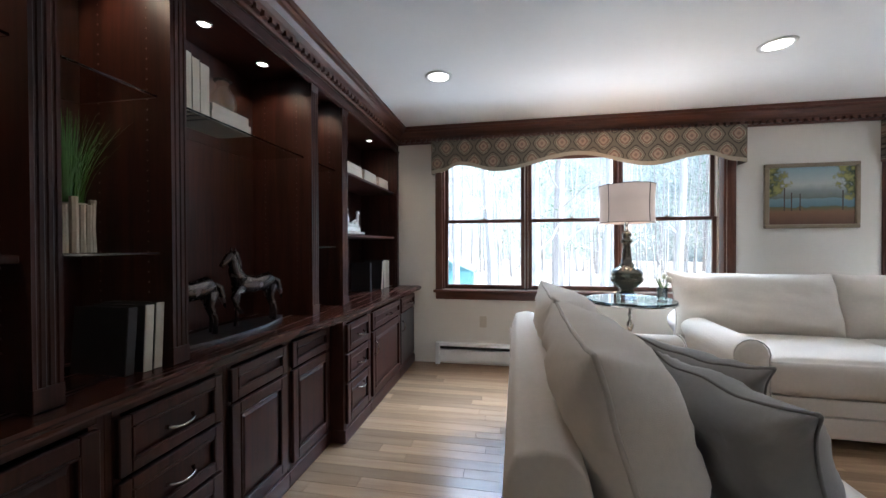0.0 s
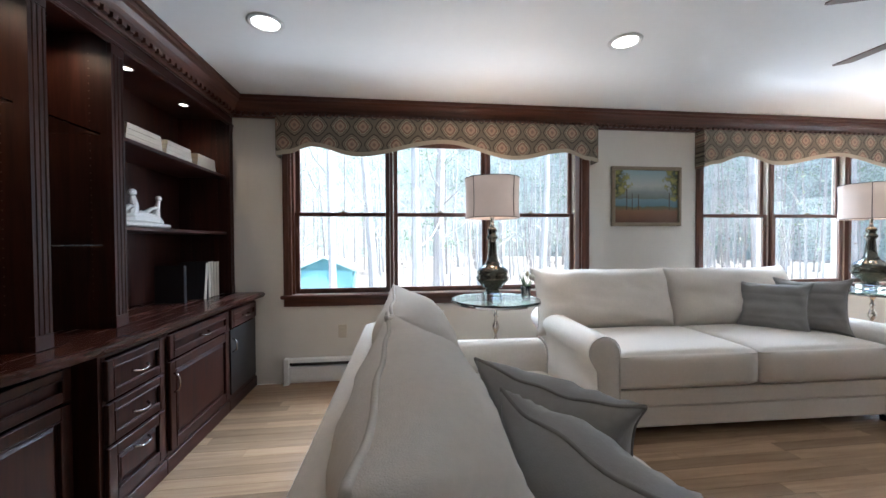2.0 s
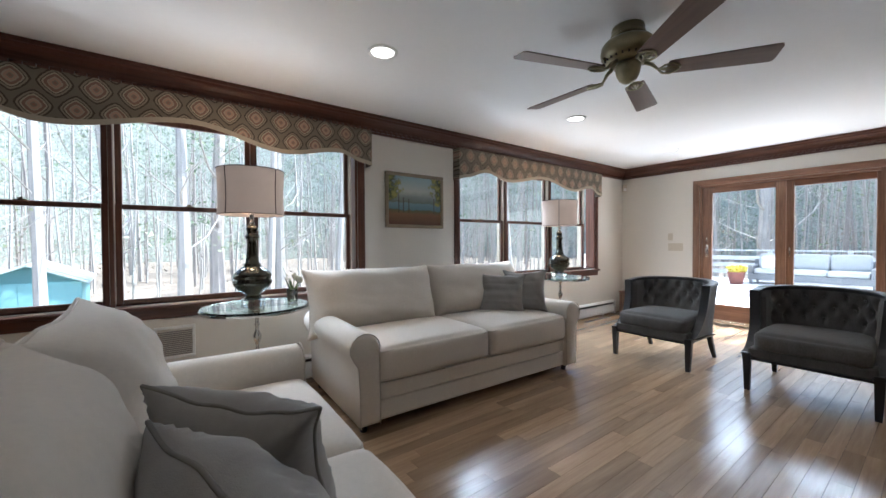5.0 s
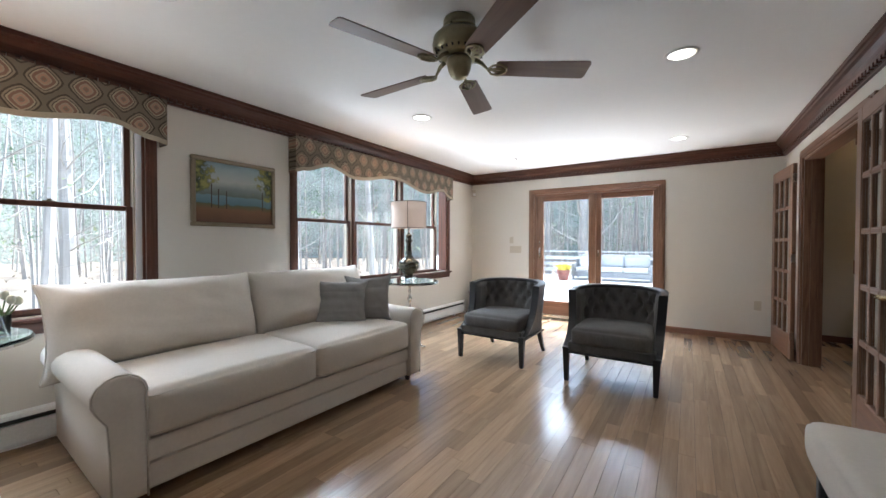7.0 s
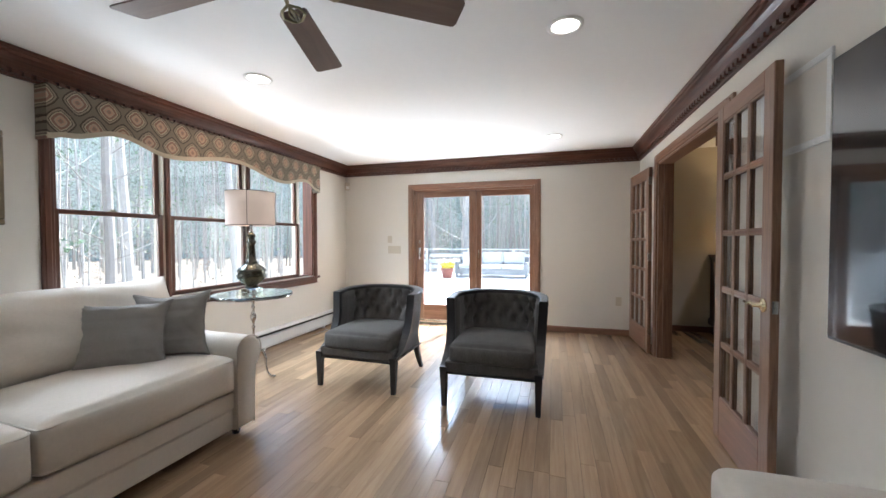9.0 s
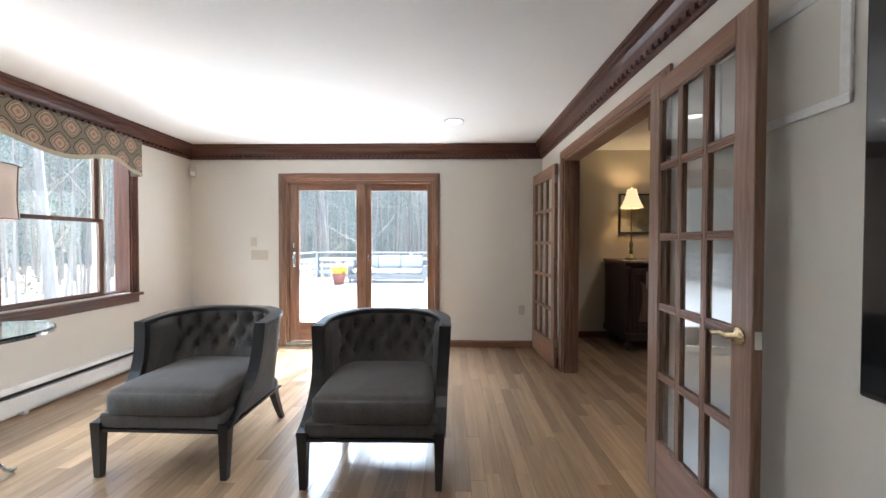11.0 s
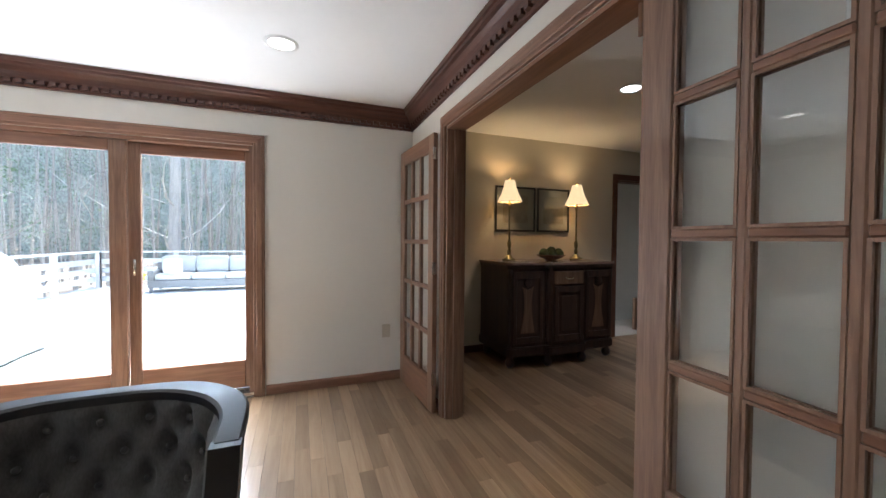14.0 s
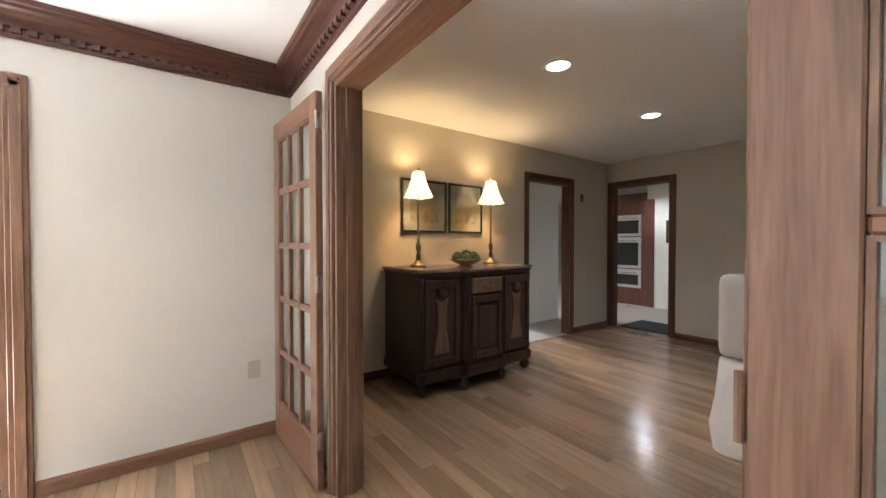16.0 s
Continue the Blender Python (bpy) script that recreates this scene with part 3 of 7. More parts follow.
def sofa(name, x, y, rz, W, bw, label, full=0.46, rear=0.42, wr=1.0, yc=0.335, ears=0.012, up=0.0, lean=-17, along=0.0, low=0.0):
    """Rolled-arm two-seat sofa; front towards local -y, width along x."""
    D = 1.07
    root = tagged(empty(name, x, y, 0, rz), label=label, category="sofa", group="pair of cream sofas")
    hw = W / 2
    bm = boxes((-hw + 0.20, hw - 0.20, -D / 2 + 0.03, D / 2 - 0.05, 0.065, 0.20), bevel=0.012)
    box(bm, -hw + 0.20, hw - 0.20, -D / 2 + 0.022, -D / 2 + 0.10, 0.202, 0.305, 0.014, 2)
    box(bm, -hw + 0.20, hw - 0.20, -D / 2 + 0.101, D / 2 - 0.05, 0.202, 0.308)
    part("base", bm, M_CREAM, root)
    bm = bmesh.new()
    prof = [(0.0, 0.10), (0.30, 0.10), (0.24, 0.62), (0.21, 0.745), (0.17, 0.78), (0.12, 0.785), (0.06, 0.77), (0.035, 0.70), (0.02, 0.45)]
    pts = [(D / 2 - u, z) for u, z in prof]
    a = [bm.verts.new((-hw + 0.17, py, pz)) for py, pz in pts]
    b = [bm.verts.new((hw - 0.17, py, pz)) for py, pz in pts]
    for i in range(len(pts)):
        j = (i + 1) % len(pts)
        bm.faces.new((a[i], a[j], b[j], b[i]))
    bm.faces.new(a[::-1])
    bm.faces.new(b)
    bmesh.ops.bevel(bm, geom=list(bm.edges), offset=0.012, segments=2, affect="EDGES", profile=0.6)
    part("backrest", bm, M_CREAM, root, smooth=True)
    for s in (-1, 1):
        bm = bmesh.new()
        o = 0.0
        prof = [(0.075, 0.065), (0.070, 0.30), (0.062, 0.44)]
        for k in range(11):
            an = radians(215 - k * 235 / 10)
            prof.append((0.108 + 0.098 * math.cos(an), 0.552 + 0.095 * math.sin(an)))
        prof += [(0.205, 0.44), (0.205, 0.30), (0.205, 0.065)]
        ys = [-D / 2 - 0.01, -D / 2, -D / 2 + 0.015, -D / 2 + 0.3, 0.1, D / 2 - 0.02]
        ins = [0.014, 0.004, 0, 0, 0, 0.0]
        rings = []
        for yy, ii in zip(ys, ins):
            lift = 0.0 if yy < -0.1 else 0.012 * (yy + 0.1)
            ring = []
            for u, z in prof:
                cu, cz = 0.115, 0.40
                f = 1 - ii / 0.11
                ring.append(bm.verts.new((s * (hw - (cu + (u - cu) * f)), yy, 0.065 + (cz + (z - cz) * f) - 0.065 + lift)))
            rings.append(ring)
        for p, q in zip(rings, rings[1:]):
            for i in range(len(prof)):
                j = (i + 1) % len(prof)
                bm.faces.new((p[i], p[j], q[j], q[i]))
        bm.faces.new(rings[0])
        bm.faces.new(rings[-1][::-1])
        arm = part("arm", bm, M_CREAM, root, smooth=True)
        bm = bmesh.new()
        pts = [(s * (hw - u), -D / 2 - 0.006, z) for u, z in prof]
        tube(bm, pts, 0.0045, 6)
        part("piping", bm, M_PIPE, arm, smooth=True)
    cw = (W - 0.40) / 2
    for s in (-1, 1):
        bm = puff(bmesh.new(), cw - 0.006, 0.70, 0.218 - low, s * cw / 2, -D / 2 + 0.355, 0.423 - low / 2, 0.035, 0.024, 10, 0.004, s + 2)
        cu = part("seat_cushion", bm, M_CREAM, root, smooth=True)
        bm = bmesh.new()
        for zz in (0.512 - low, 0.334):
            x0, x1, y0, y1 = s * cw / 2 - cw / 2 + 0.012, s * cw / 2 + cw / 2 - 0.012, -D / 2 + 0.010, -D / 2 + 0.69
            pts = []
            for px, py, a0 in ((x1 - 0.03, y1 - 0.03, 0), (x0 + 0.03, y1 - 0.03, 90), (x0 + 0.03, y0 + 0.03, 180), (x1 - 0.03, y0 + 0.03, 270)):
                for k in range(4):
                    an = radians(a0 + 30 * k)
                    pts.append((px + 0.035 * math.cos(an), py + 0.035 * math.sin(an), zz))
            tube(bm, pts, 0.005, 6, True)
        part("piping", bm, M_PIPE, cu, smooth=True)
        bm, ring = knife_edge(bw + 0.02, 0.53, full, s * 3 + 5, 0.04, 34, rear=rear, wrinkle=wr, ears=ears)
        M = Matrix.Translation((s * (bw / 2 - 0.002) + along, yc, 0.722 + up)) @ Matrix.Rotation(radians(lean), 4, "X")
        bm.transform(M)
        cu = part("back_cushion", bm, M_CREAM, root, smooth=True)
        bm = tube(bmesh.new(), ring, 0.0065, 6, True)
        bm.transform(M)
        part("piping", bm, M_PIPE, cu, smooth=True)
    for sx in (-1, 1):
        for sy in (-1, 1):
            bm = bmesh.new()
            lathe(bm, [(0, 0), (0.022, 0), (0.03, 0.066), (0, 0.066)], 12, sx * (hw - 0.13), sy * (D / 2 - 0.09))
            part("foot", bm, M_BLACK, root)
    return root


S1 = sofa("sofa", 0.295, 1.82, 89.2, 2.05, 0.775, "cream linen rolled-arm loveseat with two gray pillows", 0.37, 0.55, 1.7, 0.236, 0.020, 0.006, -17, -0.075, 0.04)
S2 = sofa("sofa", 2.27, 3.21, -1.5, 2.27, 1.14, "cream linen rolled-arm sofa under the painting with two gray pillows")


# ---- throw pillows ----
def pillow(x, y, z, w, h, thick, rz, rx, roll, label, piping=None, seed=1, material=None, ribbed=False):
    """A square pillow with pinched corners, standing upright, then leaned and turned."""
    root = tagged(empty("throw_pillow"), label=label, category="pillow", group="gray throw pillows")
    root.matrix_basis = pose(x, y, z, 0, 0, rz) @ pose(0, 0, 0, rx, 0, 0) @ pose(0, 0, 0, 0, roll, 0)
    bm, ring = knife_edge(w, h, thick, seed, 0.10, 30, 0.0042 if ribbed else 0.0, 0.6 if ribbed else 1.9, 1.0, 0.016)
    part("cover", bm, material or M_GRAY, root, smooth=True)
    part("piping", tube(bmesh.new(), ring, 0.0045, 6, True), piping or M_GRAY, root, smooth=True)
    return root


M_GRAYD = mat("gray_piping", (0.20, 0.19, 0.178), 0.9)
pillow(0.405, 1.51, 0.705, 0.385, 0.37, 0.18, -48, 20, 2, "gray throw pillow with dark piping on the loveseat", M_GRAYD, 3)
pillow(0.365, 1.215, 0.70, 0.425, 0.38, 0.20, -72, 18, 0, "gray throw pillow with dark piping leaning on the other one", M_GRAYD, 8)
pillow(2.885, 3.17, 0.70, 0.43, 0.39, 0.14, -50, -18, 0, "gray ribbed throw pillow standing on the cream sofa", None, 5, ribbed=True)
pillow(3.09, 3.06, 0.725, 0.41, 0.39, 0.13, -62, -12, -3, "gray ribbed throw pillow tucked against the sofa arm", None, 9, ribbed=True)


# ---- tufted barrel chairs ----
def barrel_chair(x, y, rz):
    root = tagged(empty("barrel_chair", x, y, 0, rz), label="charcoal tufted barrel chair with black wooden frame and legs", category="armchair", group="pair of charcoal barrel chairs")
    ZS, ZT = 0.30, 0.80

    def front(v):
        return -0.335 + 0.32 * (1 - math.exp(-4.2 * v)) / (1 - math.exp(-4.2))

    def plan(u, v, inset):
        hw, yb = 0.378 + 0.030 * v - inset, 0.335 + 0.05 * v - inset
        yf = front(v)
        R = 0.26
        side, arc = (yb - R) - yf, math.pi / 2 * R
        flat = 2 * (hw - R)
        total = 2 * side + 2 * arc + flat
        s = u * total
        if s < side:
            return Vector((-hw, yf + s)), Vector((-1, 0))
        s -= side
        if s < arc:
            a = s / R
            return Vector((-hw + R - R * math.cos(a), yb - R + R * math.sin(a))), Vector((-math.cos(a), math.sin(a)))
        s -= arc
        if s < flat:
            return Vector((-hw + R + s, yb)), Vector((0, 1))
        s -= flat
        if s < arc:
            a = s / R
            return Vector((hw - R + R * math.sin(a), yb - R + R * math.cos(a))), Vector((math.sin(a), math.cos(a)))
        s -= arc
        return Vector((hw, yb - R - s)), Vector((1, 0))

    def ztop(u):
        return ZT - 0.035 * abs(2 * u - 1) ** 2

    buttons = []
    for r, (v, k, o) in enumerate([(0.86, 7, 0), (0.68, 6, 0), (0.50, 7, 0)]):
        for i in range(k):
            buttons.append((0.2 + 0.6 * (i + (0.5 if k == 6 else 0)) / 6, v))
    nu, nv = 120, 30
    for nm, inset, lo, hi, m in (("outer_shell", 0.0, 0.0, 0.985, M_CHAR), ("tufted_back", 0.052, 0.15, 0.985, M_CHAR)):
        bm = bmesh.new()
        g = []
        for j in range(nv + 1):
            v = lo + (hi - lo) * j / nv
            row = []
            for i in range(nu + 1):
                u = 0.008 + 0.984 * i / nu
                d = 0.0
                if inset:
                    d = 0.030
                    for bu, bv in buttons:
                        q = ((u - bu) * 2.0) ** 2 + ((v - bv) * 0.5) ** 2
                        d -= 0.036 * math.exp(-q / 0.0020)
                        d -= 0.012 * math.exp(-q / 0.012)
                    d *= min(1, (1 - v) * 10) * min(1, u * 14, (1 - u) * 14)
                p, nrm = plan(u, v, inset + d)
                row.append(bm.verts.new((p.x, p.y, ZS + (ztop(u) - ZS) * v)))
            g.append(row)
        for a, b in zip(g, g[1:]):
            for i in range(nu):
                bm.faces.new((a[i], a[i + 1], b[i + 1], b[i]))
        part(nm, bm, m, root, smooth=True)
    bme = bmesh.new()
    lathe(bme, [(0, 0.006), (0.007, 0.005), (0.011, 0.0), (0.0, -0.003)], 10)
    me = None
    for bu, bv in buttons:
        p, nrm = plan(bu, bv, 0.046)
        if me is None:
            ob = part("button", bme, M_CHAR, root, smooth=True)
            me = ob.data
        else:
            ob = new("button", me)
            ob.parent = root
        ob.matrix_basis = Matrix.Translation((p.x, p.y, ZS + (ztop(bu) - ZS) * bv)) @ Vector((-nrm.x, -nrm.y, 0)).to_track_quat("Z", "Y").to_matrix().to_4x4()
    bm = bmesh.new()
    rows = []
    for i in range(nu + 1):
        u = i / nu
        z = ztop(u)
        ring = []
        for inset, dz in ((-0.006, -0.016), (-0.006, 0.008), (0.0, 0.014), (0.052, 0.014), (0.060, 0.008), (0.060, -0.016)):
            p, nrm = plan(u, 1, inset)
            ring.append(bm.verts.new((p.x, p.y, z + dz)))
        rows.append(ring)
    for a, b in zip(rows, rows[1:]):
        for i in range(6):
            bm.faces.new((a[i], a[(i + 1) % 6], b[(i + 1) % 6], b[i]))
    bm.faces.new(rows[0])
    bm.faces.new(rows[-1])
    part("top_rail", bm, M_BLACK, root, "black wooden top rail")
    for s in (-1, 1):
        bm = bmesh.new()
        rows = []
        for j in range(13):
            v = j / 12
            p0, _ = plan(0 if s < 0 else 1, v, -0.008)
            p1, _ = plan(0 if s < 0 else 1, v, 0.062)
            z = ZS - 0.02 + (ztop(0) + 0.012 - ZS + 0.02) * v
            yf = front(v)
            rows.append([bm.verts.new(c) for c in ((p0.x, yf - 0.026, z), (p1.x, yf - 0.026, z), (p1.x, yf + 0.012, z), (p0.x, yf + 0.012, z))])
        for a, b in zip(rows, rows[1:]):
            for i in range(4):
                bm.faces.new((a[i], a[(i + 1) % 4], b[(i + 1) % 4], b[i]))
        bm.faces.new(rows[0])
        bm.faces.new(rows[-1])
        part("arm_post", bm, M_BLACK, root, "black wooden curved arm front")
    bm = boxes((-0.345, 0.345, -0.350, 0.25, 0.265, 0.345), bevel=0.010)
    part("seat_frame", bm, M_CHAR, root)
    bm = boxes((-0.35, 0.35, -0.356, -0.3505, 0.25, 0.266), (-0.35, 0.35, -0.3505, 0.30, 0.25, 0.264))
    part("apron", bm, M_BLACK, root)
    bm = puff(bmesh.new(), 0.635, 0.62, 0.14, 0, -0.035, 0.398, 0.035, 0.026, 10, 0.005, 3)
    cu = part("seat_cushion", bm, M_CHAR, root, smooth=True)
    pts = [(x, y, 0.447) for x, y in ((-0.30, -0.333), (0.30, -0.333), (0.312, -0.31), (0.312, 0.22), (0.28, 0.26), (-0.28, 0.26), (-0.312, 0.22), (-0.312, -0.31))]
    part("piping", tube(bmesh.new(), pts, 0.004, 6, True), M_CHAR, cu)
    for s in (-1, 1):
        for fy in (-1, 1):
            bm = bmesh.new()
            rows = []
            for j in range(6):
                k = j / 5
                z = 0.002 + 0.30 * k
                if fy < 0:
                    cx, cy, r = s * (0.352 - 0.004 * (1 - k)), -0.338 - 0.004 * (1 - k), 0.017 + 0.010 * k
                else:
                    cx, cy, r = s * (0.30 + 0.02 * (1 - k)), 0.265 + 0.10 * (1 - k) ** 1.6, 0.016 + 0.010 * k
                rows.append([bm.verts.new((cx + a * r, cy + b * r, z)) for a, b in ((-1, -1), (1, -1), (1, 1), (-1, 1))])
            for a, b in zip(rows, rows[1:]):
                for i in range(4):
                    bm.faces.new((a[i], a[(i + 1) % 4], b[(i + 1) % 4], b[i]))
            bm.faces.new(rows[0])
            bm.faces.new(rows[-1])
            part("leg", bm, M_BLACK, root)
    return root


barrel_chair(4.45, 2.335, -91)
barrel_chair(4.38, 1.195, -89.5)

# ---- round glass tables with lamps ----
M_TOPGLASS = clear("green_glass", (0.80, 0.95, 0.90))
M_MERC = mat("smoked_mercury_glass", (0.085, 0.083, 0.062), 0.10, 0.75, var=0.5, scale=10, fine=0.3, coat=0.6)
M_SHADE = mat("linen_shade", (0.58, 0.475, 0.41), 0.9, var=0.03, scale=30, bump=0.3, bscale=500)
# faint warm emission imitates bulb light coming through the opaque linen
n_ = M_SHADE.node_tree.nodes["Principled BSDF"]
n_.inputs["Emission Color"].default_value, n_.inputs["Emission Strength"].default_value = (1.0, 0.76, 0.58, 1), 0.075
M_TAPE = mat("shade_tape", (0.10, 0.075, 0.065), 0.8)


def glass_table(x, y, rz):
    root = tagged(empty("side_table", x, y, 0, rz), label="round glass-topped side table on a polished nickel pedestal", category="side table", group="glass side tables")
    bm = lathe(bmesh.new(), [(0, 0.770), (0.330, 0.770), (0.334, 0.774), (0.334, 0.780), (0.330, 0.784), (0, 0.784)], 56)
    t = part("tabletop", bm, M_TOPGLASS, root, "round clear glass top")
    t.visible_shadow = False
    bm = lathe(bmesh.new(), [(0.325, 0.757), (0.337, 0.757), (0.337, 0.7695), (0.325, 0.7695), (0.325, 0.757)], 56)
    part("rim", bm, M_STEEL, root, smooth=False)
    prof = [(0, 0.21), (0.022, 0.215), (0.030, 0.235), (0.018, 0.26), (0.010, 0.29), (0.012, 0.34), (0.009, 0.42), (0.010, 0.46), (0.020, 0.475), (0.010, 0.49), (0.012, 0.52), (0.026, 0.555), (0.028, 0.58), (0.014, 0.61), (0.010, 0.64), (0.020, 0.655), (0.011, 0.67), (0.013, 0.70), (0.026, 0.73), (0.05, 0.7525), (0.05, 0.7555), (0, 0.7565)]
    part("pedestal", lathe(bmesh.new(), prof, 20), M_STEEL, root, smooth=True)
    for k in range(3):
        a = radians(120 * k + 30)
        pts, rad = [], []
        for r, z, q in ((0.012, 0.24, 0.012), (0.05, 0.27, 0.014), (0.085, 0.25, 0.014), (0.105, 0.19, 0.012), (0.105, 0.12, 0.009), (0.12, 0.06, 0.008), (0.15, 0.022, 0.009), (0.175, 0.016, 0.015), (0.19, 0.022, 0.008)):
            pts.append((r * math.cos(a), r * math.sin(a), z))
            rad.append(q)
        part("leg", tube(bmesh.new(), pts, rad, 10), M_STEEL, root, "cabriole nickel leg", True)
    return root


def table_lamp(x, y, z):
    root = tagged(empty("table_lamp", x, y, z), label="table lamp with smoked glass gourd base and linen drum shade", category="table lamp", group="pair of table lamps")
    part("plinth", boxes((-0.065, 0.065, -0.065, 0.065, 0.0, 0.045), bevel=0.004), clear("crystal", (0.95, 0.98, 0.97)), root, "clear crystal plinth")
    prof = [(0, 0.046), (0.055, 0.046), (0.058, 0.055), (0.048, 0.065), (0.052, 0.078), (0.085, 0.10), (0.118, 0.14), (0.125, 0.165), (0.112, 0.18), (0.117, 0.19), (0.121, 0.205), (0.105, 0.23), (0.07, 0.255), (0.052, 0.27), (0.056, 0.278), (0.043, 0.29), (0.036, 0.35), (0.030, 0.42), (0.029, 0.44), (0.042, 0.455), (0.044, 0.47), (0.031, 0.485), (0.030, 0.50), (0.037, 0.515), (0.035, 0.53), (0.022, 0.545), (0, 0.546)]
    part("base", lathe(bmesh.new(), prof, 36), M_MERC, root, smooth=True)
    bm = lathe(bmesh.new(), [(0, 0.546), (0.013, 0.546), (0.019, 0.555), (0.012, 0.57), (0.013, 0.60), (0.016, 0.61), (0.016, 0.66), (0, 0.66)], 16)
    part("socket", bm, M_STEEL, root, smooth=True)
    for s in (-1, 1):
        bm = tube(bmesh.new(), [(s * 0.016, 0, 0.63), (s * 0.06, 0, 0.70), (s * 0.065, 0, 0.80), (s * 0.02, 0, 0.905), (0, 0, 0.91)], 0.0025, 6)
        part("harp", bm, M_STEEL, root)
    bm = bmesh.new()
    rings = []
    prof = [(0.196, 0.612), (0.212, 0.914)]
    prof = [(0.205, 0.612), (0.200, 0.70), (0.201, 0.80), (0.207, 0.914)]
    prof = prof + [(r - 0.004, zz) for r, zz in prof[::-1]] + [prof[0]]
    lathe(bm, prof, 64)
    sh = part("shade", bm, M_SHADE, root, "off-white linen drum shade with dark seams", True)
    for k in range(4):
        a = radians(45 + 90 * k - 10)
        pts = [(r * math.cos(a) * 1.006, r * math.sin(a) * 1.006, zz) for r, zz in ((0.205, 0.612), (0.200, 0.70), (0.201, 0.80), (0.207, 0.914))]
        part("seam", tube(bmesh.new(), pts, 0.003, 6), M_TAPE, sh)
    for zz, r in ((0.614, 0.2055), (0.912, 0.2075)):
        pts = [(r * math.cos(2 * math.pi * k / 48), r * math.sin(2 * math.pi * k / 48), zz) for k in range(48)]
        part("trim_band", tube(bmesh.new(), pts, 0.003, 6, True), M_TAPE, sh)
    part("bulb", lathe(bmesh.new(), [(0, 0.661), (0.012, 0.665), (0.03, 0.72), (0.022, 0.75), (0, 0.762)], 14), glow("bulb_glass", (1, 0.8, 0.6), 4), root, smooth=True)
    bulb("lamp_light", x, y, z + 0.79, 3.2, (1.0, 0.74, 0.5))
    return root


for tx, ty, rr in ((0.745, 3.38, 0), (4.07, 3.36, 20)):
    glass_table(tx, ty, rr)
table_lamp(0.725, 3.40, 0.7845)
table_lamp(4.08, 3.38, 0.7845)

# small tumbler with tulips
tv = tagged(empty("tulip_glass", 0.965, 3.33, 0.7845), label="small glass of water holding white tulips", category="vase")
g = part("glass", lathe(bmesh.new(), [(0, 0.0), (0.034, 0.0), (0.038, 0.10), (0.035, 0.10), (0.031, 0.008), (0, 0.008)], 24), clear("tumbler", (0.95, 1, 0.97)), tv, smooth=True)
M_LEAF = mat("tulip_leaf", (0.10, 0.17, 0.05), 0.5, var=0.2)
M_PETAL = mat("tulip_petal", (0.75, 0.72, 0.60), 0.6, var=0.05)
for k, (dx, dy, hh) in enumerate([(0.035, -0.01, 0.15), (0.06, 0.01, 0.14), (0.02, 0.02, 0.17)]):
    st = part("stem", tube(bmesh.new(), [(0, 0, 0.02), (dx * 0.4, dy * 0.4, hh * 0.6), (dx, dy, hh)], 0.003, 6), M_LEAF, tv)
    bm = lathe(bmesh.new(), [(0, -0.005), (0.012, 0.0), (0.017, 0.015), (0.014, 0.032), (0.004, 0.042), (0, 0.042)], 12)
    bm.transform(Matrix.Translation((dx, dy, hh)))
    part("flower", bm, M_PETAL, st, "white tulip bloom", True)
for k, (a, ln) in enumerate([(2.8, 0.22), (0.4, 0.12), (3.4, 0.16), (1.6, 0.14)]):
    bm = bmesh.new()
    rows = []
    for j in range(8):
        q = j / 7
        c = Vector((math.cos(a) * 0.06 * q ** 1.5, math.sin(a) * 0.06 * q ** 1.5, 0.03 + ln * q))
        w = 0.013 * math.sin(math.pi * (0.08 + 0.9 * q))
        t = Vector((-math.sin(a), math.cos(a), 0)) * w
        rows.append((bm.verts.new(c - t), bm.verts.new(c + Vector((0.004, 0, 0))), bm.verts.new(c + t)))
    for p, q in zip(rows, rows[1:]):
        bm.faces.new((p[0], p[1], q[1], q[0]))
        bm.faces.new((p[1], p[2], q[2], q[1]))
    part("leaf", bm, M_LEAF, tv, smooth=True)

# ---- valances ----
M_VAL = mat("valance_cloth", (0.30, 0.26, 0.20), 0.9, var=0.05, bump=0.3, bscale=400)


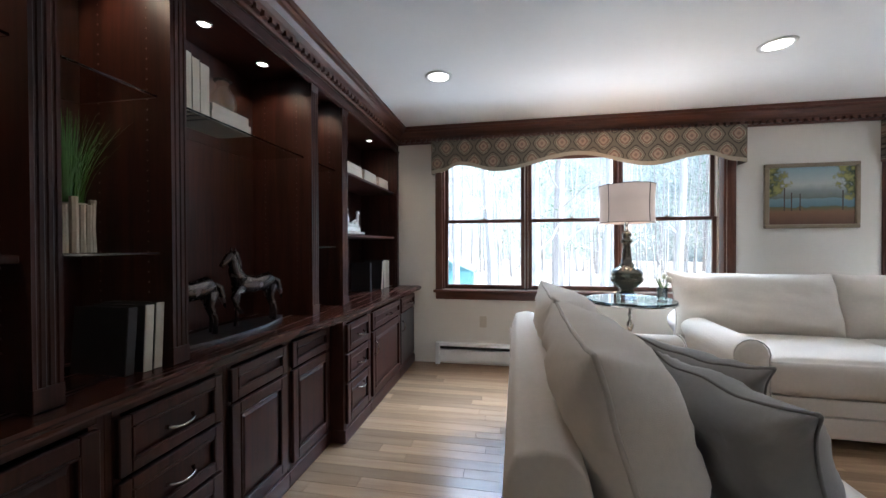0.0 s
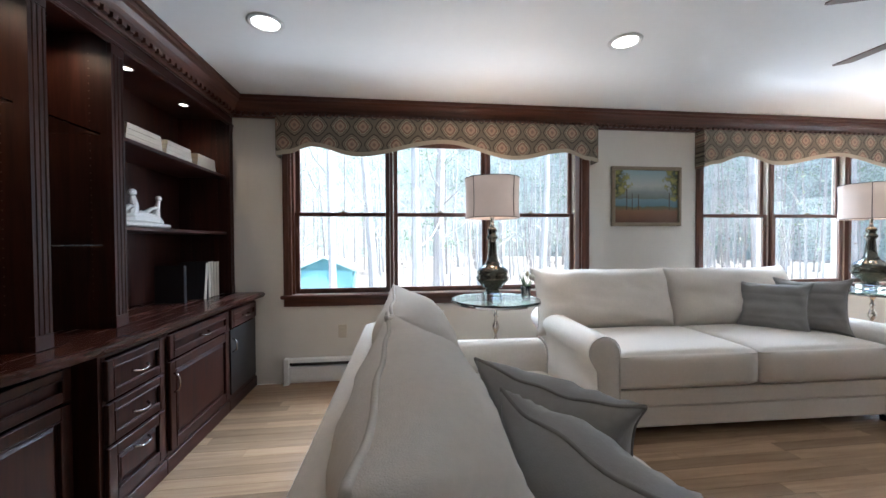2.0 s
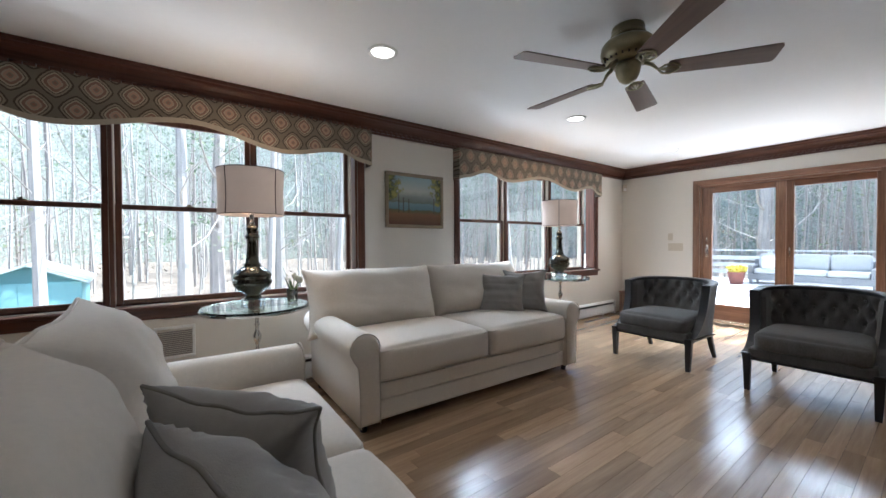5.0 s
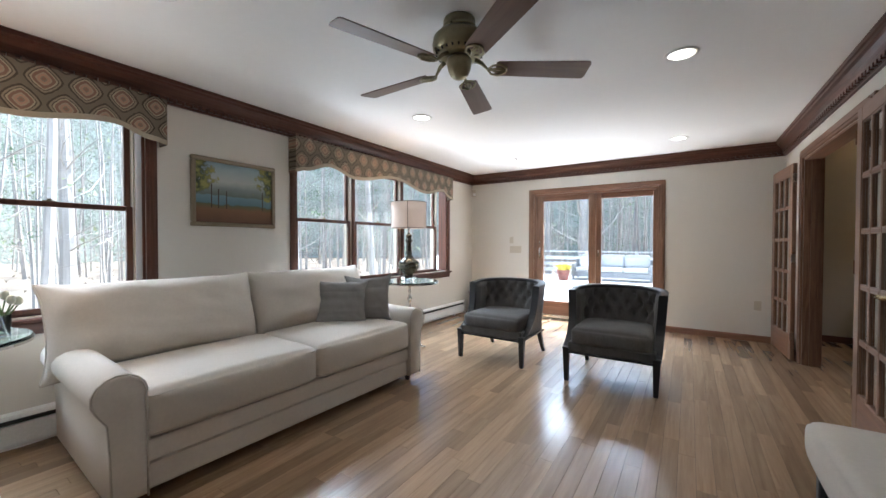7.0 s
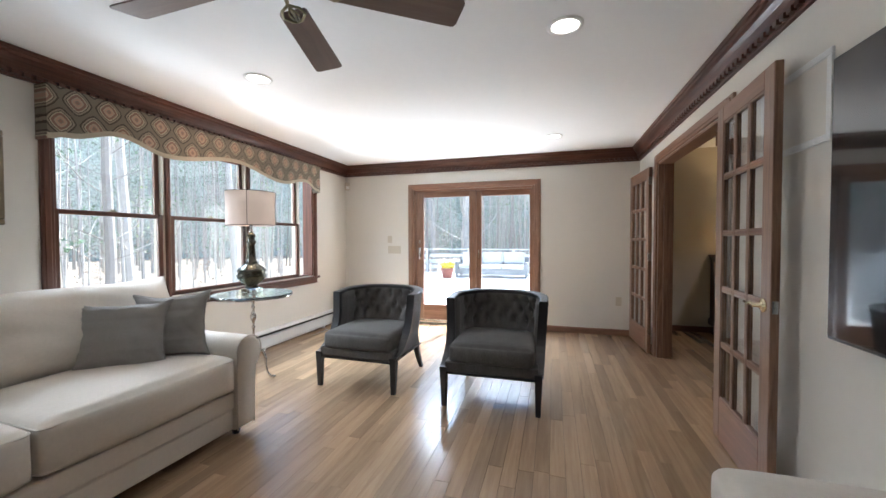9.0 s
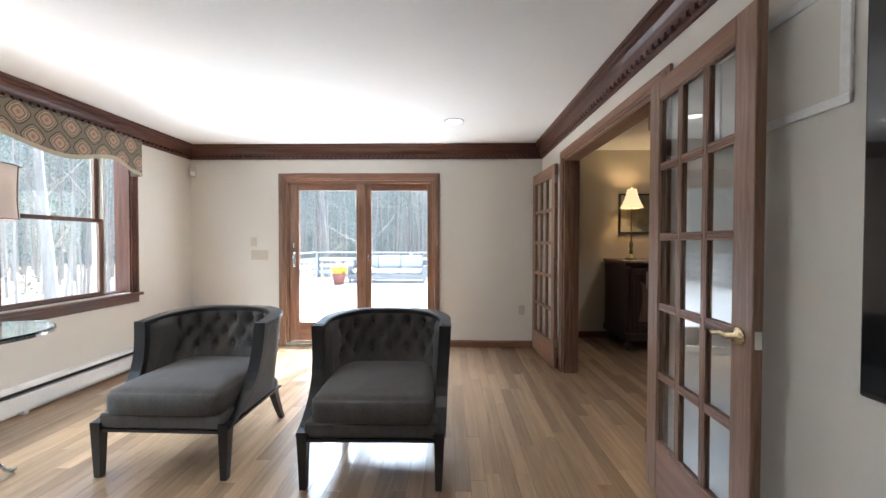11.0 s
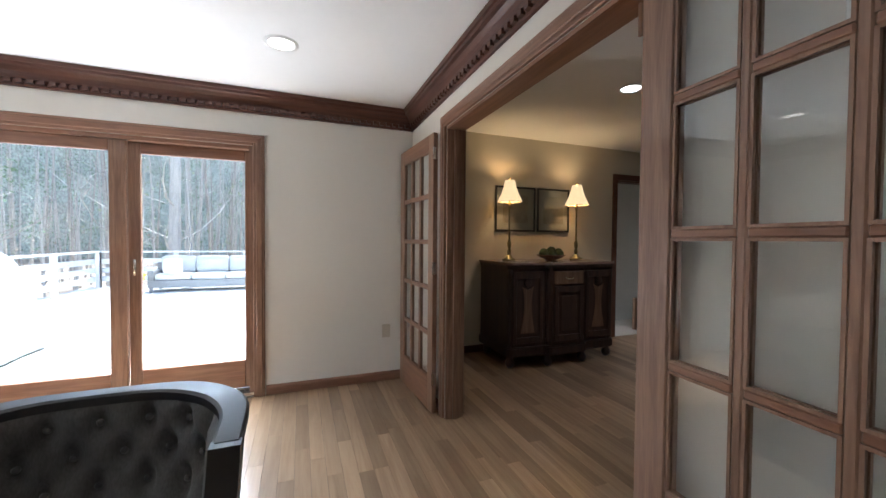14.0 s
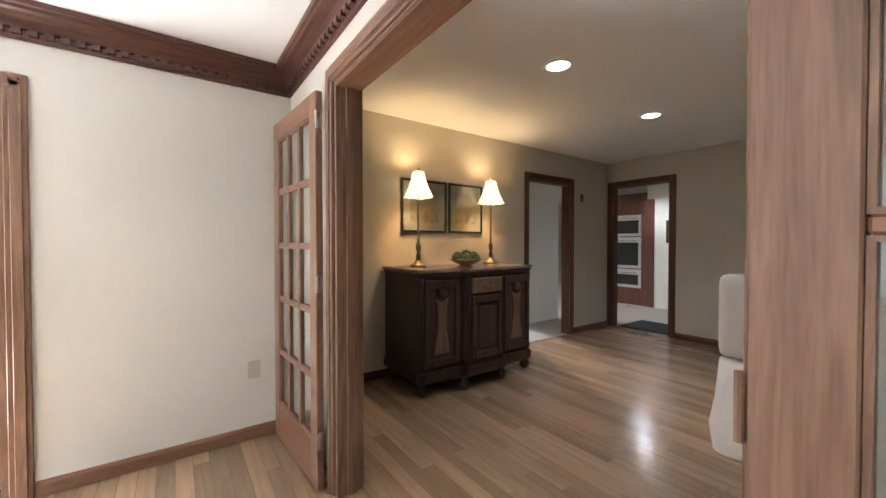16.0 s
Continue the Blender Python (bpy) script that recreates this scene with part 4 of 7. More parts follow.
def valance_material():
    t = M_VAL.node_tree
    n, l = t.nodes, t.links
    b = n["Principled BSDF"]
    tc = n.new("ShaderNodeTexCoord")
    sep = n.new("ShaderNodeSeparateXYZ")
    l.new(tc.outputs["Object"], sep.inputs[0])

    def m(op, a, b_=None, c=None):
        q = n.new("ShaderNodeMath")
        q.operation = op
        for i, v in enumerate((a, b_, c)):
            if v is None:
                continue
            if isinstance(v, (int, float)):
                q.inputs[i].default_value = v
            else:
                l.new(v, q.inputs[i])
        return q.outputs[0]
    P1, P2 = 0.186, 0.300

    def field(ox, oz):
        u = m("SUBTRACT", m("FRACT", m("MULTIPLY_ADD", sep.outputs[0], 1 / P1, ox)), 0.5)
        v = m("SUBTRACT", m("FRACT", m("MULTIPLY_ADD", sep.outputs[2], 1 / P2, oz)), 0.5)
        du, dv = m("ABSOLUTE", u), m("ABSOLUTE", m("MULTIPLY", v, P2 / P1))
        return m("POWER", m("ADD", m("POWER", du, 1.35), m("POWER", m("MULTIPLY", dv, 0.92), 1.35)), 1 / 1.35)
    d = m("MINIMUM", field(0.0, 0.18), field(0.5, 0.68))
    ramp = n.new("ShaderNodeValToRGB")
    ramp.color_ramp.interpolation = "CONSTANT"
    stops = [(0.0, (0.26, 0.15, 0.11)), (0.05, (0.24, 0.20, 0.145)), (0.085, (0.40, 0.25, 0.18)), (0.15, (0.36, 0.30, 0.22)), (0.19, (0.22, 0.13, 0.095)), (0.27, (0.38, 0.33, 0.24)), (0.315, (0.10, 0.078, 0.058)), (0.345, (0.26, 0.22, 0.16)), (0.40, (0.07, 0.055, 0.04)), (0.455, (0.17, 0.142, 0.105))]
    el = ramp.color_ramp.elements
    while len(el) < len(stops):
        el.new(0.5)
    for e, (p, c) in zip(el, stops):
        e.position, e.color = p, (*c, 1)
    no = n.new("ShaderNodeTexNoise")
    no.inputs["Scale"].default_value, no.inputs["Detail"].default_value = 60, 4
    l.new(tc.outputs["Object"], no.inputs[0])
    l.new(m("ADD", d, m("MULTIPLY_ADD", no.outputs[0], 0.05, -0.025)), ramp.inputs[0])
    l.new(ramp.outputs[0], b.inputs["Base Color"])


valance_material()
M_BAND = mat("valance_band", (0.42, 0.36, 0.27), 0.85, var=0.04, bump=0.3, bscale=400)


def valance(name, x0, x1, humps, label):
    """humps: (x, z) of the lower edge."""
    root = tagged(empty(name), label=label, category="valance", group="patterned window valances")
    yf, ztop = 3.845, 2.272

    def low(x):
        for (xa, za), (xb, zb) in zip(humps, humps[1:]):
            if xa <= x <= xb:
                k = (1 - math.cos(math.pi * (x - xa) / (xb - xa))) / 2
                return za + (zb - za) * k
        return humps[-1][1]
    N = 96
    xs = [x0 + (x1 - x0) * i / N for i in range(N + 1)]
    for nm, m, off, band in (("face", M_VAL, 0, False), ("band", M_BAND, 0.003, True)):
        bm = bmesh.new()
        rows = []
        for x in xs:
            zl = low(x)
            a, b = (zl, zl + 0.036) if band else (zl + 0.03, ztop)
            y0 = yf - off
            rows.append([bm.verts.new(c) for c in ((x, y0, a), (x, y0, b), (x, y0 + (0.0028 if band else 0.012), b), (x, y0 + (0.0028 if band else 0.012), a))])
        for p, q in zip(rows, rows[1:]):
            for i in range(4):
                bm.faces.new((p[i], p[(i + 1) % 4], q[(i + 1) % 4], q[i]))
        bm.faces.new(rows[0])
        bm.faces.new(rows[-1])
        part(nm, bm, m, root)
    for xa, zz in ((x0, humps[0][1]), (x1 - 0.012, humps[-1][1])):
        part("return", boxes((xa, xa + 0.012, yf + 0.0125, YN - 0.002, zz, ztop)), M_VAL, root)
    part("board", boxes((x0 + 0.0125, x1 - 0.0125, yf + 0.0125, YN - 0.03, ztop - 0.02, ztop - 0.002)), M_BAND, root)


valance("valance", -0.99, 1.835, [(-0.99, 1.94), (-0.90, 1.955), (-0.70, 2.02), (-0.33, 1.945), (0.42, 2.07), (1.05, 1.945), (1.52, 2.02), (1.75, 1.955), (1.835, 1.94)], "long brown medallion-patterned valance with a scalloped tan edge")
valance("valance", 2.905, 5.80, [(2.905, 1.92), (3.0, 1.945), (3.32, 2.03), (3.68, 1.95), (4.38, 2.05), (5.05, 1.94), (5.50, 2.02), (5.72, 1.935), (5.80, 1.92)], "tan medallion-patterned valance with a scalloped edge, side facing the painting")

# ---- painting ----
pa = tagged(empty("painting", 2.385, YN - 0.002, 1.645), label="framed landscape painting of trees round a blue lake", category="painting")
bm = bmesh.new()
fw, fh = 0.36, 0.285
for a, b, c, d in ((-fw, fw, fh - 0.035, fh), (-fw, fw, -fh, -fh + 0.035), (-fw, -fw + 0.035, -fh + 0.0352, fh - 0.0352), (fw - 0.035, fw, -fh + 0.0352, fh - 0.0352)):
    box(bm, a, b, -0.032, 0, c, d, 0.006)
part("frame", bm, mat("gilt_frame", (0.26, 0.21, 0.14), 0.4, 0.3, var=0.2), pa, "narrow antique gold frame")
canvas = bpy.data.materials.new("painted_landscape")
canvas.use_nodes = True


def paint_nodes():
    t = canvas.node_tree
    n, l = t.nodes, t.links
    b = n["Principled BSDF"]
    b.inputs["Roughness"].default_value = 0.5
    tc, sep = n.new("ShaderNodeTexCoord"), n.new("ShaderNodeSeparateXYZ")
    l.new(tc.outputs["Object"], sep.inputs[0])
    no = n.new("ShaderNodeTexNoise")
    no.inputs["Scale"].default_value, no.inputs["Detail"].default_value = 14, 6
    l.new(tc.outputs["Object"], no.inputs[0])
    ad = n.new("ShaderNodeMath")
    ad.operation = "MULTIPLY_ADD"
    ad.inputs[1].default_value, ad.inputs[2].default_value = 0.05, 0.475
    l.new(no.outputs[0], ad.inputs[0])
    sm = n.new("ShaderNodeMath")
    l.new(ad.outputs[0], sm.inputs[0])
    l.new(sep.outputs[2], sm.inputs[1])
    r = n.new("ShaderNodeValToRGB")
    st = [(0.24, (0.10, 0.045, 0.025)), (0.36, (0.20, 0.10, 0.045)), (0.40, (0.10, 0.11, 0.05)), (0.405, (0.10, 0.19, 0.23)), (0.475, (0.17, 0.27, 0.31)), (0.48, (0.13, 0.16, 0.14)), (0.54, (0.22, 0.26, 0.24)), (0.60, (0.45, 0.47, 0.44)), (0.76, (0.24, 0.36, 0.42))]
    el = r.color_ramp.elements
    while len(el) < len(st):
        el.new(0.5)
    for e, (p, c) in zip(el, st):
        e.position, e.color = p, (*c, 1)
    l.new(sm.outputs[0], r.inputs[0])
    ab = n.new("ShaderNodeMath")
    ab.operation = "ABSOLUTE"
    l.new(sep.outputs[0], ab.inputs[0])
    n2 = n.new("ShaderNodeTexNoise")
    n2.inputs["Scale"].default_value, n2.inputs["Detail"].default_value = 22, 8
    l.new(tc.outputs["Object"], n2.inputs[0])
    mk = n.new("ShaderNodeMath")
    mk.operation = "MULTIPLY_ADD"
    mk.inputs[1].default_value = 2.0
    l.new(ab.outputs[0], mk.inputs[0])
    l.new(n2.outputs[0], mk.inputs[2])
    zz = n.new("ShaderNodeMapRange")
    zz.inputs[1].default_value, zz.inputs[2].default_value, zz.inputs[3].default_value, zz.inputs[4].default_value = -0.14, 0.04, -0.55, 0.0
    l.new(sep.outputs[2], zz.inputs[0])
    s3 = n.new("ShaderNodeMath")
    l.new(mk.outputs[0], s3.inputs[0])
    l.new(zz.outputs[0], s3.inputs[1])
    gt = n.new("ShaderNodeMapRange")
    gt.inputs[1].default_value, gt.inputs[2].default_value = 0.86, 1.0
    l.new(s3.outputs[0], gt.inputs[0])
    tr = n.new("ShaderNodeValToRGB")
    tr.color_ramp.elements[0].color, tr.color_ramp.elements[1].color = (0.03, 0.05, 0.02, 1), (0.30, 0.29, 0.08, 1)
    tr.color_ramp.elements[0].position, tr.color_ramp.elements[1].position = 0.42, 0.64
    l.new(n2.outputs[0], tr.inputs[0])
    mx = n.new("ShaderNodeMix")
    mx.data_type = "RGBA"
    l.new(gt.outputs[0], mx.inputs[0])
    l.new(r.outputs[0], mx.inputs[6])
    l.new(tr.outputs[0], mx.inputs[7])
    l.new(mx.outputs[2], b.inputs["Base Color"])


paint_nodes()
part("canvas", boxes((-fw + 0.0355, fw - 0.0355, -0.018, -0.002, -fh + 0.0355, fh - 0.0355)), canvas, pa)
M_BARK = mat("painted_trunk", (0.05, 0.03, 0.02), 0.6)
for x, lean, h in ((-0.205, 0.02, 0.20), (-0.15, 0.05, 0.16), (-0.085, -0.01, 0.15), (0.235, -0.03, 0.17)):
    part("painted_tree", boxes((x - 0.004, x + 0.004, -0.0195, -0.0185, -0.13, -0.13 + h)), M_BARK, pa)

# ---- ceiling fan ----
fan = tagged(empty("ceiling_fan", 2.42, 1.695, 0), label="antique brass ceiling fan with five brown blades at rest", category="ceiling fan")
part("canopy", lathe(bmesh.new(), [(0, 2.439), (0.085, 2.439), (0.088, 2.425), (0.080, 2.41), (0.092, 2.40), (0.092, 2.385), (0.075, 2.372), (0, 2.37)], 36), M_BRASS, fan, smooth=True)
part("motor", lathe(bmesh.new(), [(0, 2.372), (0.075, 2.372), (0.12, 2.36), (0.142, 2.335), (0.147, 2.30), (0.142, 2.27), (0.118, 2.245), (0.09, 2.235), (0.0, 2.235)], 40), M_BRASS, fan, smooth=True)
bm = bmesh.new()
for k in range(24):
    a = 2 * math.pi * k / 24
    q = boxes((0.098, 0.130, -0.004, 0.004, 2.247, 2.262))
    q.transform(Matrix.Rotation(a, 4, "Z"))
    me = bpy.data.meshes.new("tmp")
    q.to_mesh(me)
    bm.from_mesh(me)
    bpy.data.meshes.remove(me)
    q.free()
part("vent_slots", bm, M_BLACK, fan)
part("switch_housing", lathe(bmesh.new(), [(0, 2.235), (0.062, 2.234), (0.070, 2.215), (0.062, 2.17), (0.048, 2.14), (0.030, 2.125), (0.012, 2.118), (0, 2.117)], 32), M_BRASS, fan, smooth=True)
M_BLADE = wood("fan_blade", (0.13, 0.085, 0.068), (0.185, 0.13, 0.105), "X", 0.4)
for k in range(5):
    a = 17 + 72 * k
    bm = bmesh.new()
    sec = [(0.20, 0.050), (0.215, 0.056), (0.60, 0.068), (0.690, 0.070), (0.702, 0.066), (0.709, 0.052)]
    top = [bm.verts.new((x, w, 0.003)) for x, w in sec] + [bm.verts.new((x, -w, 0.003)) for x, w in sec[::-1]]
    bot = [bm.verts.new((v.co.x, v.co.y, -0.003)) for v in top]
    bm.faces.new(top)
    bm.faces.new(bot[::-1])
    for i in range(len(top)):
        j = (i + 1) % len(top)
        bm.faces.new((top[i], bot[i], bot[j], top[j]))
    M = pose(0, 0, 2.182, 0, 0, a) @ pose(0, 0, 0, -12, 0, 0)
    bl = part("blade", bm, M_BLADE, fan, "taupe brown fan blade")
    bl.matrix_basis = M
    bm = bmesh.new()
    for s in (-1, 1):
        tube(bm, [(0.155, 0, -0.006), (0.18, s * 0.035, -0.009), (0.22, s * 0.045, -0.009), (0.255, s * 0.02, -0.009), (0.262, 0, -0.009)], 0.006, 6)
        tube(bm, [(0.165, 0, -0.009), (0.21, s * 0.018, -0.009), (0.25, s * 0.010, -0.009)], 0.004, 6)
    tube(bm, [(0.09, 0, 0.05), (0.125, 0, 0.03), (0.155, 0, -0.004), (0.26, 0, -0.009)], [0.013, 0.011, 0.007, 0.005], 8)
    ir = part("blade_iron", bm, M_BRASS, fan, "openwork brass blade bracket", True)
    ir.matrix_basis = M

# ---- recessed lights ----
def can_light(x, y, z, m, label):
    r = tagged(empty("recessed_light", x, y, z), label=label, category="recessed light", group="recessed ceiling lights")
    part("trim_ring", lathe(bmesh.new(), [(0.072, -0.001), (0.098, -0.001), (0.096, -0.006), (0.076, -0.009), (0.072, -0.001)], 36), M_WHITE, r, smooth=True)
    part("diffuser", lathe(bmesh.new(), [(0, -0.002), (0.0715, -0.002), (0.0715, -0.004), (0, -0.005)], 36), m, r)


for cx, cy in CAN_LAMPS:
    can_light(cx, cy, H, M_CAN, "lit round recessed ceiling light with white trim")
for cx, cy in DINING_CANS:
    can_light(cx, cy, HD, M_CAN2, "lit cool white recessed light in the dining room ceiling")

# ---- wall fittings ----
def plate(name, label, x, y, z, w, h, normal, cat, slots=()):
    rz = {"S": 0, "W": -90, "N": 180}[normal]
    r = tagged(empty(name, x, y, z, rz), label=label, category=cat)
    part("plate", boxes((-w / 2, w / 2, -0.006, -0.001, -h / 2, h / 2), bevel=0.0015), M_IVORY, r)
    for i, (a, b, c, d) in enumerate(slots):
        part("toggle" if cat == "light switch" else "socket", boxes((a, b, -0.012 if cat == "light switch" else -0.008, -0.0062, c, d), bevel=0.001), M_IVORY, r)
    return r


OUT = [(-0.017, 0.017, 0.006, 0.034), (-0.017, 0.017, -0.034, -0.006)]
plate("wall_outlet", "ivory electric outlet on the cream wall", -0.48, YN, 0.44, 0.072, 0.116, "S", "outlet", OUT)
plate("wall_outlet", "ivory electric outlet on the wall by the french doors", XE, -0.08, 0.452, 0.072, 0.116, "W", "outlet", OUT)
plate("wall_outlet", "ivory outlet low on the wall by the sliding door", XE, 3.06, 0.40, 0.072, 0.116, "W", "outlet", OUT)
plate("light_switch", "ivory four-gang light switch beside the sliding door", XE, 3.115, 1.115, 0.21, 0.118, "W", "light switch", [(-0.075 + 0.048 * i - 0.005, -0.075 + 0.048 * i + 0.005, -0.014, 0.010) for i in range(4)])
plate("wall_control", "small square white wall control above the switches", XE, 3.19, 1.275, 0.07, 0.11, "W", "wall control", [(-0.02, 0.02, -0.01, 0.03)])
sn = tagged(empty("motion_sensor", 6.60, 3.90, 2.12, -45), label="small cream motion sensor in the room corner", category="sensor")
part("body", boxes((-0.035, 0.035, -0.025, 0.025, -0.06, 0.06), bevel=0.008), M_IVORY, sn)
part("lens", boxes((-0.025, 0.025, -0.03, -0.0255, -0.05, 0.0), bevel=0.002), M_WHITE, sn)


def grille(x0, x1, z0, z1, y, s, label):
    r = tagged(empty("air_grille"), label=label, category="air vent")
    bm = bmesh.new()
    ya, yb = sorted((y, y + s * 0.008))
    for a, b, c, d in ((x0, x1, z1 - 0.02, z1), (x0, x1, z0, z0 + 0.02), (x0, x0 + 0.02, z0 + 0.0205, z1 - 0.0205), (x1 - 0.02, x1, z0 + 0.0205, z1 - 0.0205)):
        box(bm, a, b, ya, yb, c, d, 0.002)
    part("frame", bm, M_WHITE, r)
    nn = int((z1 - z0 - 0.045) / 0.014)
    for i in range(nn):
        z = z0 + 0.026 + i * 0.014
        ya2, yb2 = sorted((y, y + s * 0.006))
        part("slat", boxes((x0 + 0.021, x1 - 0.021, ya2, yb2, z, z + 0.007)), M_WHITE if s > 0 else mat_slat, r)


mat_slat = mat("gray_slat", (0.30, 0.27, 0.24), 0.6)
grille(0.17, 0.42, 0.36, 0.60, YN - 0.001, -1, "brown-gray wall register below the window")
ap = tagged(empty("access_panel"), label="painted access panel behind the french door", category="wall panel")
part("frame", boxes((3.20, 3.72, YS + 0.001, YS + 0.012, 2.00, 2.03), (3.20, 3.72, YS + 0.001, YS + 0.012, 1.66, 1.69), (3.20, 3.23, YS + 0.001, YS + 0.012, 1.6905, 1.9995), (3.69, 3.72, YS + 0.001, YS + 0.012, 1.6905, 1.9995), bevel=0.002), M_WHITE, ap)
part("panel", boxes((3.231, 3.689, YS + 0.001, YS + 0.006, 1.691, 1.999)), M_WALL, ap)

# baseboard heater
hr = tagged(empty("baseboard_heater"), label="long white hydronic baseboard heater under the windows", category="heater")
for k in range(3):
    x0 = -0.92 + k * 2.40
    x1 = x0 + 2.398
    bm = bmesh.new()
    sweep(bm, [(0.002, 0.035), (0.062, 0.035), (0.064, 0.05), (0.064, 0.155), (0.058, 0.155), (0.058, 0.045), (0.010, 0.045), (0.010, 0.212), (0.050, 0.205), (0.060, 0.190), (0.062, 0.195), (0.052, 0.216), (0.002, 0.220)], (x0, YN, 0), (x1, YN, 0), (0, -1, 0))
    part("cover", bm, M_WHITE, hr)
bm = boxes((-0.92, 6.275, YN - 0.045, YN - 0.012, 0.16, 0.185))
part("fins", bm, mat("dark_fins", (0.03, 0.03, 0.03), 0.6), hr)
for xa, xb in ((-0.965, -0.9205), (6.276, 6.32)):
    part("end_cap", boxes((xa, xb, YN - 0.07, YN - 0.002, 0.002, 0.224), bevel=0.004), M_WHITE, hr)
for x in [0.2 + i * 1.15 for i in range(6)]:
    part("bracket", boxes((x, x + 0.03, YN - 0.055, YN - 0.002, 0.002, 0.034)), M_WHITE, hr)
wb = tagged(empty("wooden_box", 6.44, 3.70, 0.0), label="small brown wooden box on the floor in the corner", category="box")
part("body", boxes((-0.15, 0.15, -0.12, 0.12, 0.004, 0.36), bevel=0.006), M_DOORZ, wb)
part("lid", boxes((-0.16, 0.16, -0.13, 0.13, 0.361, 0.385), bevel=0.006), M_DOORX, wb)

# ---- television and bench ----
tvt = tagged(empty("television", 2.175, YS + 0.004, 1.415), label="large switched-off flat television on the wall", category="television")
part("body", boxes((-0.955, 0.955, 0.0, 0.045, -0.535, 0.535), bevel=0.006), M_BLACK, tvt)
part("screen", boxes((-0.945, 0.945, 0.0455, 0.048, -0.52, 0.525)), mat("screen_glass", (0.008, 0.008, 0.010), 0.04, var=0.0, fine=0.0, coat=0.5), tvt)
ot = tagged(empty("bench", 2.26, -0.035, 0), label="cream upholstered bench with dark wooden legs", category="bench")
part("cushion", puff(bmesh.new(), 1.14, 0.50, 0.15, 0, 0, 0.408, 0.035, 0.022, 10, 0.003, 4), M_CREAM, ot, smooth=True)
for sx in (-1, 1):
    for sy in (-1, 1):
        bm = bmesh.new()
        box(bm, sx * 0.52 - 0.02, sx * 0.52 + 0.02, sy * 0.20 - 0.02, sy * 0.20 + 0.02, 0.002, 0.343, 0.004)
        part("leg", bm, M_BLACK, ot)

# ---- built-in bookcase: base cabinets ----
NF, SF, BK = -1.21, -1.305, XW + 0.004
M_DARKIN = mat("dark_interior", (0.02, 0.008, 0.006), 0.6)


def framed_front(nm, parent, x, y0, y1, z0, z1, pull):
    """A raised-frame drawer front or door facing +x."""
    st = 0.048 if z1 - z0 > 0.2 else 0.036
    bm = bmesh.new()
    xa, xb = x, x + 0.020
    box(bm, xa, xb, y0, y0 + st, z0, z1, 0.003)
    box(bm, xa, xb, y1 - st, y1, z0, z1, 0.003)
    box(bm, xa, xb, y0 + st + 0.0005, y1 - st - 0.0005, z0, z0 + st, 0.003)
    box(bm, xa, xb, y0 + st + 0.0005, y1 - st - 0.0005, z1 - st, z1, 0.003)
    f = part(nm, bm, M_CAB, parent)
    bm = bmesh.new()
    a, b, c, d = y0 + st + 0.001, y1 - st - 0.001, z0 + st + 0.001, z1 - st - 0.001
    q = 0.014
    o = [bm.verts.new((xa + 0.004, *p)) for p in ((a, c), (b, c), (b, d), (a, d))]
    m = [bm.verts.new((xa + 0.005, *p)) for p in ((a + q, c + q), (b - q, c + q), (b - q, d - q), (a + q, d - q))]
    n = [bm.verts.new((xa + 0.014, *p)) for p in ((a + 2 * q, c + 2 * q), (b - 2 * q, c + 2 * q), (b - 2 * q, d - 2 * q), (a + 2 * q, d - 2 * q))] if d - c > 0.12 else m
    for i in range(4):
        j = (i + 1) % 4
        bm.faces.new((o[i], o[j], m[j], m[i]))
        if n is not m:
            bm.faces.new((m[i], m[j], n[j], n[i]))
    bm.faces.new(n)
    part("panel", bm, M_CAB, f)
    bm = bmesh.new()
    t = 0.006
    for (ya, yb, za, zb) in ((a - 0.001, a + t, c, d), (b - t, b + 0.001, c, d), (a + t, b - t, c - 0.001, c + t), (a + t, b - t, d - t, d + 0.001)):
        box(bm, xa + 0.012, xa + 0.023, ya, yb, za, zb, 0.002)
    part("bead", bm, M_CABY, f)
    if pull:
        py, pz, vert = pull
        g = 0.052
        pts = []
        for k in range(9):
            s = -1 + k / 4
            off = 0.028 * (1 - s ** 4)
            pts.append((xb + 0.002 + off, py if vert else py + s * g, pz + s * g if vert else pz - 0.010 * (1 - s * s)))
        bm = tube(bmesh.new(), pts, [0.0065, 0.0045, 0.004, 0.004, 0.0045, 0.004, 0.004, 0.0045, 0.0065], 8)
        part("handle", bm, M_STEEL, f, "arched brushed nickel pull", True)
    return f


